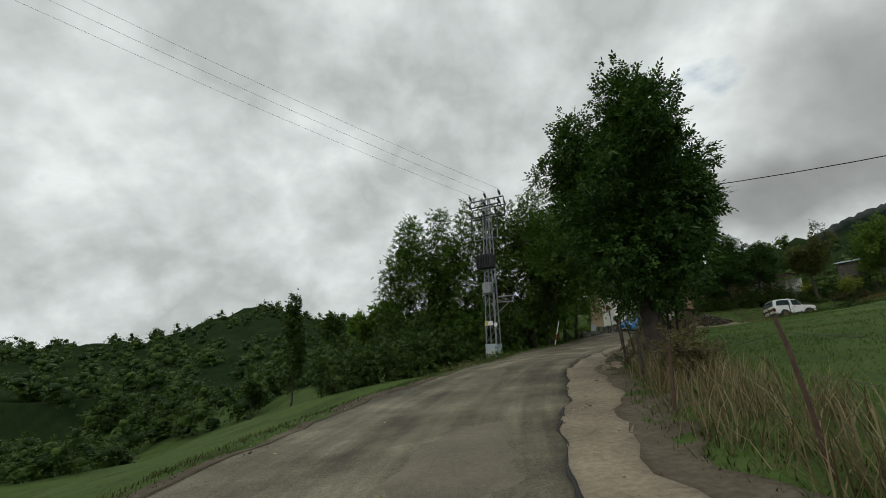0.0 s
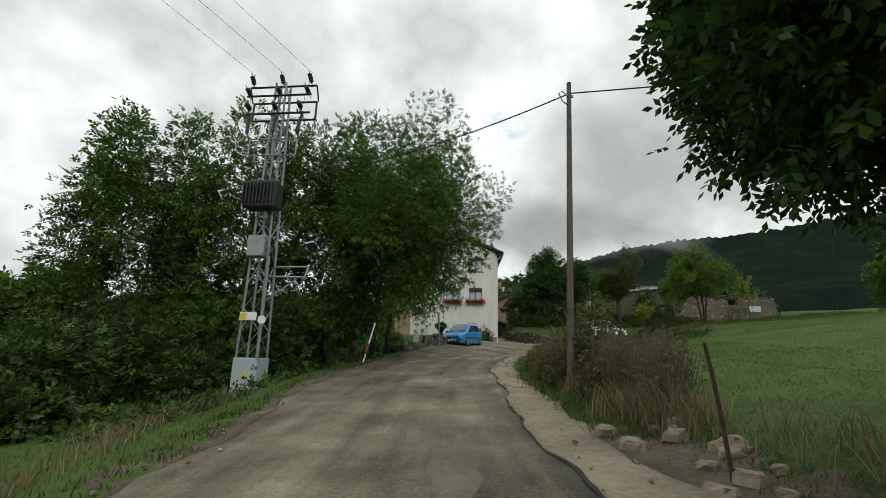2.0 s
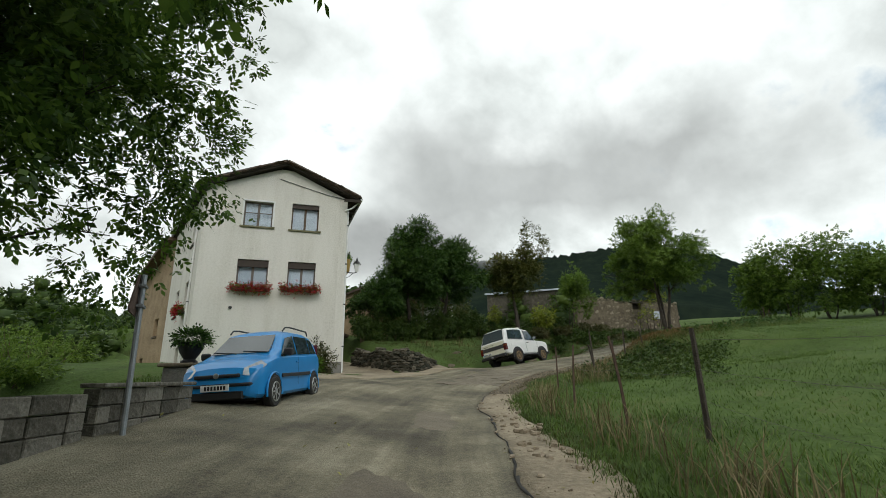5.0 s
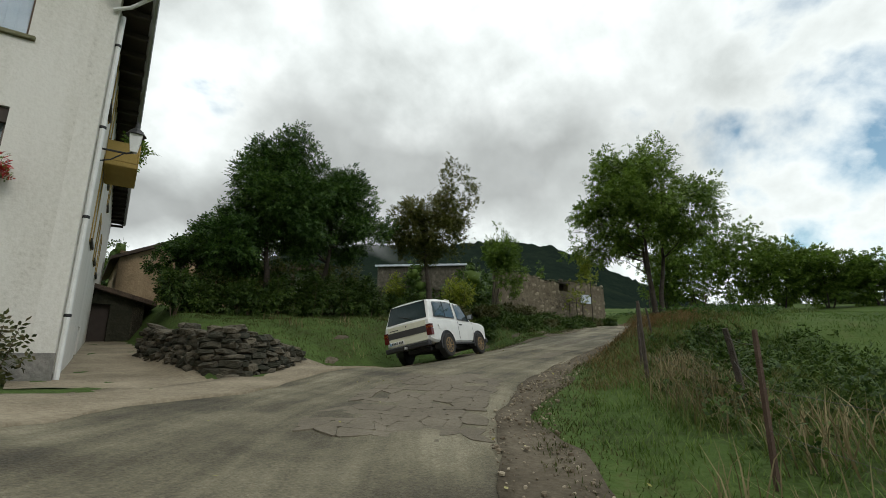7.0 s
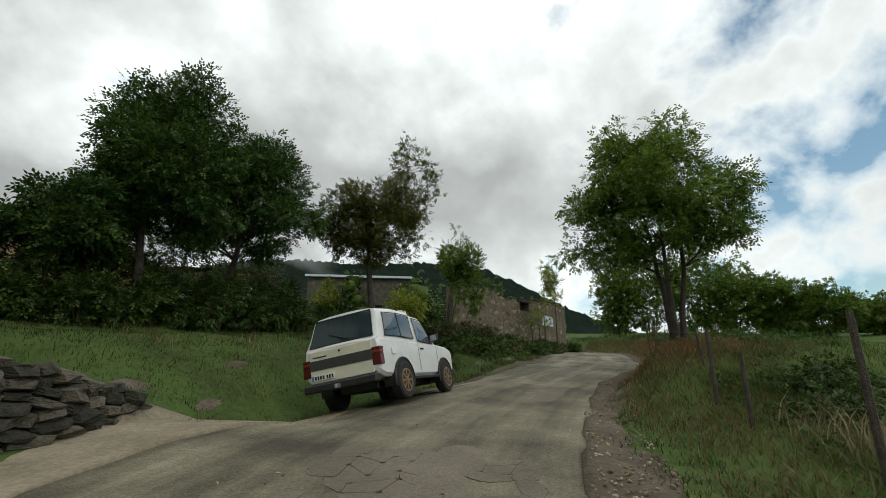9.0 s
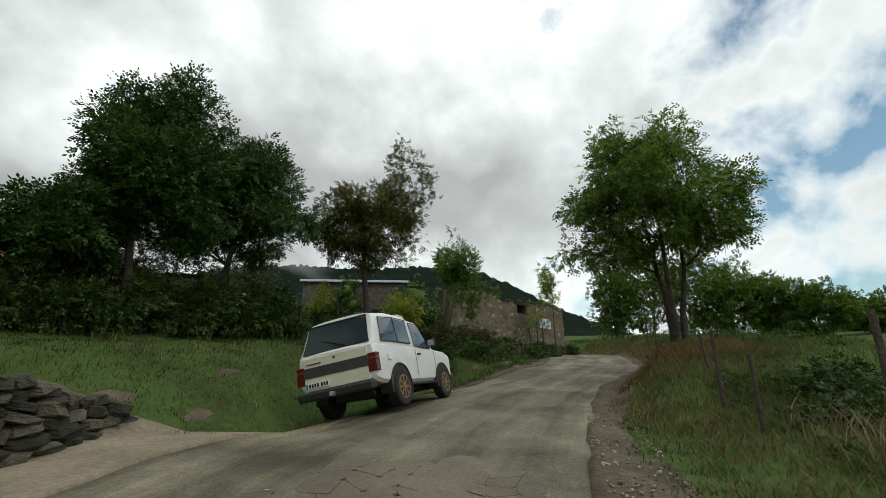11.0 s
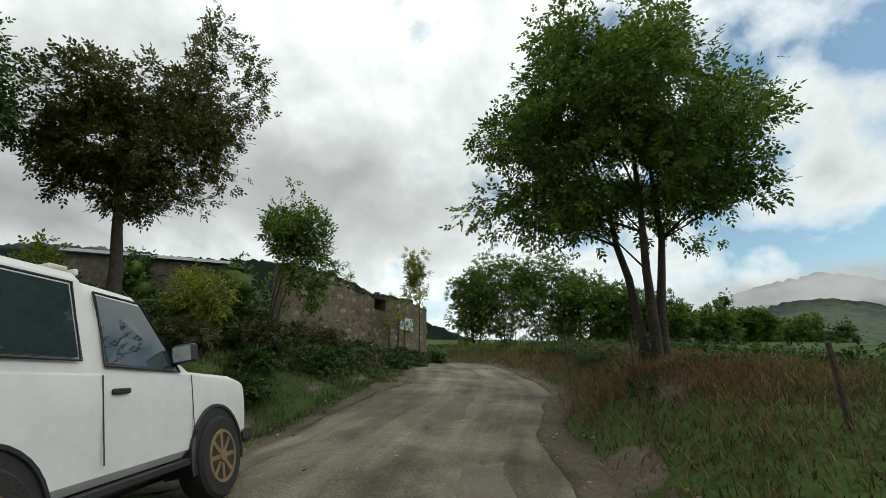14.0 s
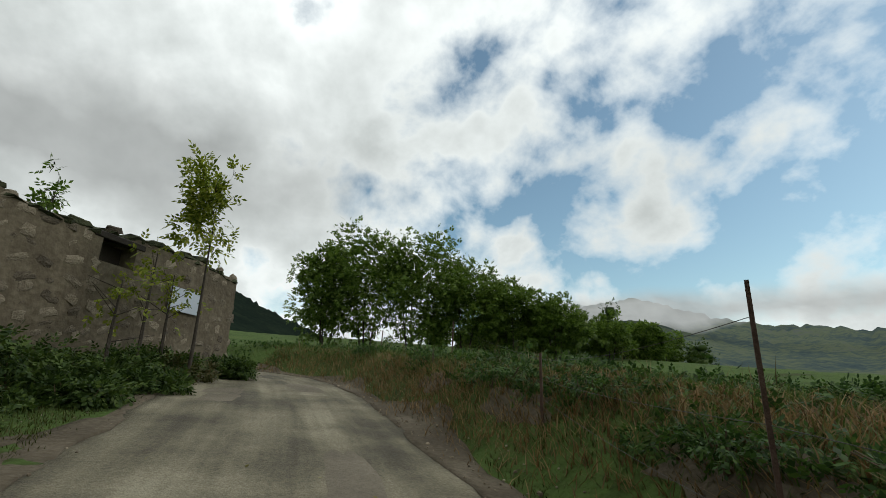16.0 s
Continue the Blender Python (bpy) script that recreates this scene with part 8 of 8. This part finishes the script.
rng = np.random.RandomState(21)
A = along_road
blades("tall_dry_grass", tufted(np.vstack([A(rng, 3000, (-4, 13), (0.7, 2.0), 1), A(rng, 6500, (20, 34), (0.6, 1.5), 1), A(rng, 900, (34, 50), (0.5, 1.2), 1), A(rng, 500, (13, 20), (0.9, 2.2), 1), A(rng, 1200, (50, 60), (1.6, 2.8), 1), A(rng, 300, (74, 92), (0.8, 5), 1)]), rng), "tall straw-coloured dry grass along the fence", 0.46, 0.014, "blade_dry", 2, 0.75)
blades("rusty_grass", tufted(np.vstack([A(rng, 3500, (64.5, 69), (0.9, 2.6), 1), A(rng, 900, (60, 70), (0.0, 1.6), 1), A(rng, 6000, (67, 77), (-0.1, 2.0), 1), A(rng, 4500, (77, 92), (-0.1, 0.9), 1)]), rng, 0.85, 0.6), "rusty brown dry grass along the verge", 0.22, 0.014, "blade_rust", 12, 1.4)
blades("rank_grass", tufted(np.vstack([A(rng, 16000, (70, 94), (0.5, 6), 1), A(rng, 7000, (65, 86), (0.7, 6.0), -1), A(rng, 5000, (62, 76), (1.8, 5.0), 1), A(rng, 9000, (50, 63), (1.5, 5.0), 1), A(rng, 3500, (20, 35), (0.4, 1.7), 1)]), rng), "rank dark green grass at the fence", 0.20, 0.015, "blade_rank", 13, 1.1)
blades("verge_grass", tufted(np.vstack([A(rng, 7000, (-4, 20), (0.6, 2.6), 1), A(rng, 12000, (20, 50), (0.1, 1.1), 1), A(rng, 5000, (36, 50), (0.6, 2.4), 1), A(rng, 7000, (50, 62), (0.5, 3.0), 1)]), rng), "rough green grass on the verge", 0.12, 0.013, "blade_green", 3, 1.0)
blades("meadow_grass", np.vstack([A(rng, 36000, (0, 40), (2.0, 9), 1), A(rng, 42000, (36, 80), (1.6, 9), 1), A(rng, 16000, (10, 80), (8, 18), 1), A(rng, 12000, (70, 96), (3, 14), 1)]), "short green meadow grass", 0.075, 0.015, "blade_green", 4, 1.2)
blades("slope_grass", tufted(np.vstack([A(rng, 26000, (-4, 36), (0.4, 5.0), -1), A(rng, 3000, (40, 50), (0.0, 0.7), -1)]), rng, 0.5), "rough green grass on the banks", 0.09, 0.012, "blade_green", 5, 0.6)
blades("bank_grass", tufted(np.vstack([A(rng, 50000, (58, 86), (0.5, 8.5), -1), A(rng, 14000, (60, 92), (0.3, 3.4), 1)]), rng, 0.5), "mossy short grass on the bank", 0.085, 0.012, "blade_bank", 15, 0.6)
blades("tussock_grass", tufted(np.vstack([A(rng, 1500, (14, 26), (1.2, 4.0), -1), A(rng, 1500, (60, 84), (1.5, 6), -1)]), rng, 0.8), "yellowing grass tussocks on the slope", 0.32, 0.016, "blade_dry", 6, 0.9)
blades("edge_grass", tufted(np.vstack([A(rng, 5000, (-4, 21), (0.35, 1.3), 1), A(rng, 7000, (20, 50), (0.0, 0.5), 1), A(rng, 9000, (50, 92), (-0.25, 0.7), 1), A(rng, 6000, (-4, 36), (0.1, 0.6), -1), A(rng, 6000, (63, 92), (0.3, 1.0), -1)]), rng, 0.6, 0.25), "low mixed grass creeping over the edges of the lane", 0.085, 0.012, "blade_bank", 16, 1.1)
blades("matted_grass", tufted(np.vstack([A(rng, 12000, (56, 76), (0.3, 4.0), 1), A(rng, 2500, (76, 92), (0.1, 1.6), 1)]), rng, 0.6, 0.5), "matted half-dry grass on the verge", 0.16, 0.014, "blade_matted", 17, 1.5)


# ---- stones, gravel and fallen leaves ----
def pebbles(name, xy, size, mat, label, seed):
    r = random.Random(seed)
    s = Shape()
    zs = ground(xy[:, 0], xy[:, 1])
    shapes = [lumpy(300 + k, (1, 0.8, 0.6), 0.2, 4, 6) for k in range(8)]
    for (x, y), z in zip(xy, zs):
        q = r.uniform(*size) * (1 if r.random() < 0.85 else 2.0)
        v, f = r.choice(shapes)
        s.add(v, f, Matrix.Translation((x, y, z + 0.02 + q * 0.15)) @ Euler((r.uniform(-0.4, 0.4), r.uniform(-0.4, 0.4), r.uniform(0, 6.3))).to_matrix().to_4x4() @ Matrix.Scale(q, 4))
    tagged(s.to(name, M[mat]), label, "stones", "", "stuff")


pebbles("loose_gravel", np.vstack([A(rng, 900, (50, 62), (-0.8, 0.1), 1), A(rng, 600, (62, 90), (-0.8, 0.2), 1), A(rng, 150, (36, 50), (-0.8, 0.1), 1), A(rng, 120, (0, 36), (-0.7, 0.1), 1), A(rng, 160, (0, 34), (-0.4, 0.3), -1), A(rng, 160, (64, 90), (-0.2, 0.8), -1)]), (0.012, 0.036), "gravel", "loose gravel at the edges of the lane", 5)
for i in range(34):
    r = random.Random(500 + i)
    x, y = at_road(r.uniform(13.0, 20.5), r.uniform(2.3, 3.3))
    q = r.uniform(0.12, 0.32)
    ob = mesh("rubble_stone", *lumpy(400 + i, (q, q * 0.8, q * 0.6), 0.25), M["gravel"], None, False, "pale broken stone lying on the earth verge", pose(x, y, gz(x, y) + q * 0.2, r.uniform(-15, 15), 0, r.uniform(0, 360)))
    tagged(ob, "", "stone", "rubble on the verge")


rng = np.random.RandomState(77)
for i in range(90):
    r = random.Random(700 + i)
    q = r.choice((r.uniform(39, 50), r.uniform(41, 47), r.uniform(24, 39)))
    x, y = at_road(q, right_edge(q) + r.uniform(-0.05, 0.8))
    k = r.uniform(0.05, 0.17)
    ob = mesh("gutter_stone", *lumpy(800 + i, (k, k * r.uniform(0.6, 0.9), k * 0.5), 0.25, 4, 7), M["gravel"], None, False, "broken piece of stone in the washed-out gutter", pose(x, y, gz(x, y) + 0.012 + k * 0.12, r.uniform(-15, 15), r.uniform(-10, 10), r.uniform(0, 360)))
    tagged(ob, "", "stone", "rubble in the gutter")


def fallen_leaves():
    xy = np.vstack([A(rng, 60, (30, 46), (-4.5, 0), -1), A(rng, 30, (0, 30), (-4, 0), -1), A(rng, 60, (50, 76), (-3, -0.2), -1), A(rng, 60, (36, 60), (-0.9, 0.5), 1)])
    p = np.column_stack([xy, ground(xy[:, 0], xy[:, 1]) + 0.035])
    v, f = scatter(p, np.column_stack([rng.normal(size=(len(p), 2)), np.zeros(len(p))]), "small", rng, (0.4, 0.7))
    one = f.reshape(len(p), -1, 4)[:, 0]
    used = np.unique(one)
    look_up = np.zeros(len(v), int)
    look_up[used] = np.arange(len(used))
    tagged(mesh("fallen_leaves", v[used], look_up[one], M["pale_leaf"]), "fallen yellow leaves scattered on the lane", "leaves", "", "stuff")


fallen_leaves()
ground_cover("bank_weeds", A(rng, 9000, (71, 84), (0.9, 7.5), -1), "dark mixed nettles and ivy over the bank", 0.10, "bramble", "leaf_wood", 31, (0.35, 0.8), 2.4, -0.1)
ground_cover("fence_weeds", A(rng, 8000, (50, 63), (1.6, 6.0), 1), "grey-green weeds and nettles along the fence", 0.15, "bramble", "leaf_wood", 33, (0.3, 0.65), 2.0, -0.15)
ground_cover("verge_weeds", A(rng, 9000, (66, 95), (0.5, 5.0), 1), "rank leafy weeds on the verge bank", 0.12, "bramble", "leaf_ash", 35, (0.35, 0.75), 2.0, -0.1)
ground_cover("slope_weeds", A(rng, 3000, (23, 40), (1.2, 5.0), -1), "weeds on the slope below the lane", 0.14, "bramble", "leaf_wood", 37, (0.6, 1.1), 2.6, 0.0)
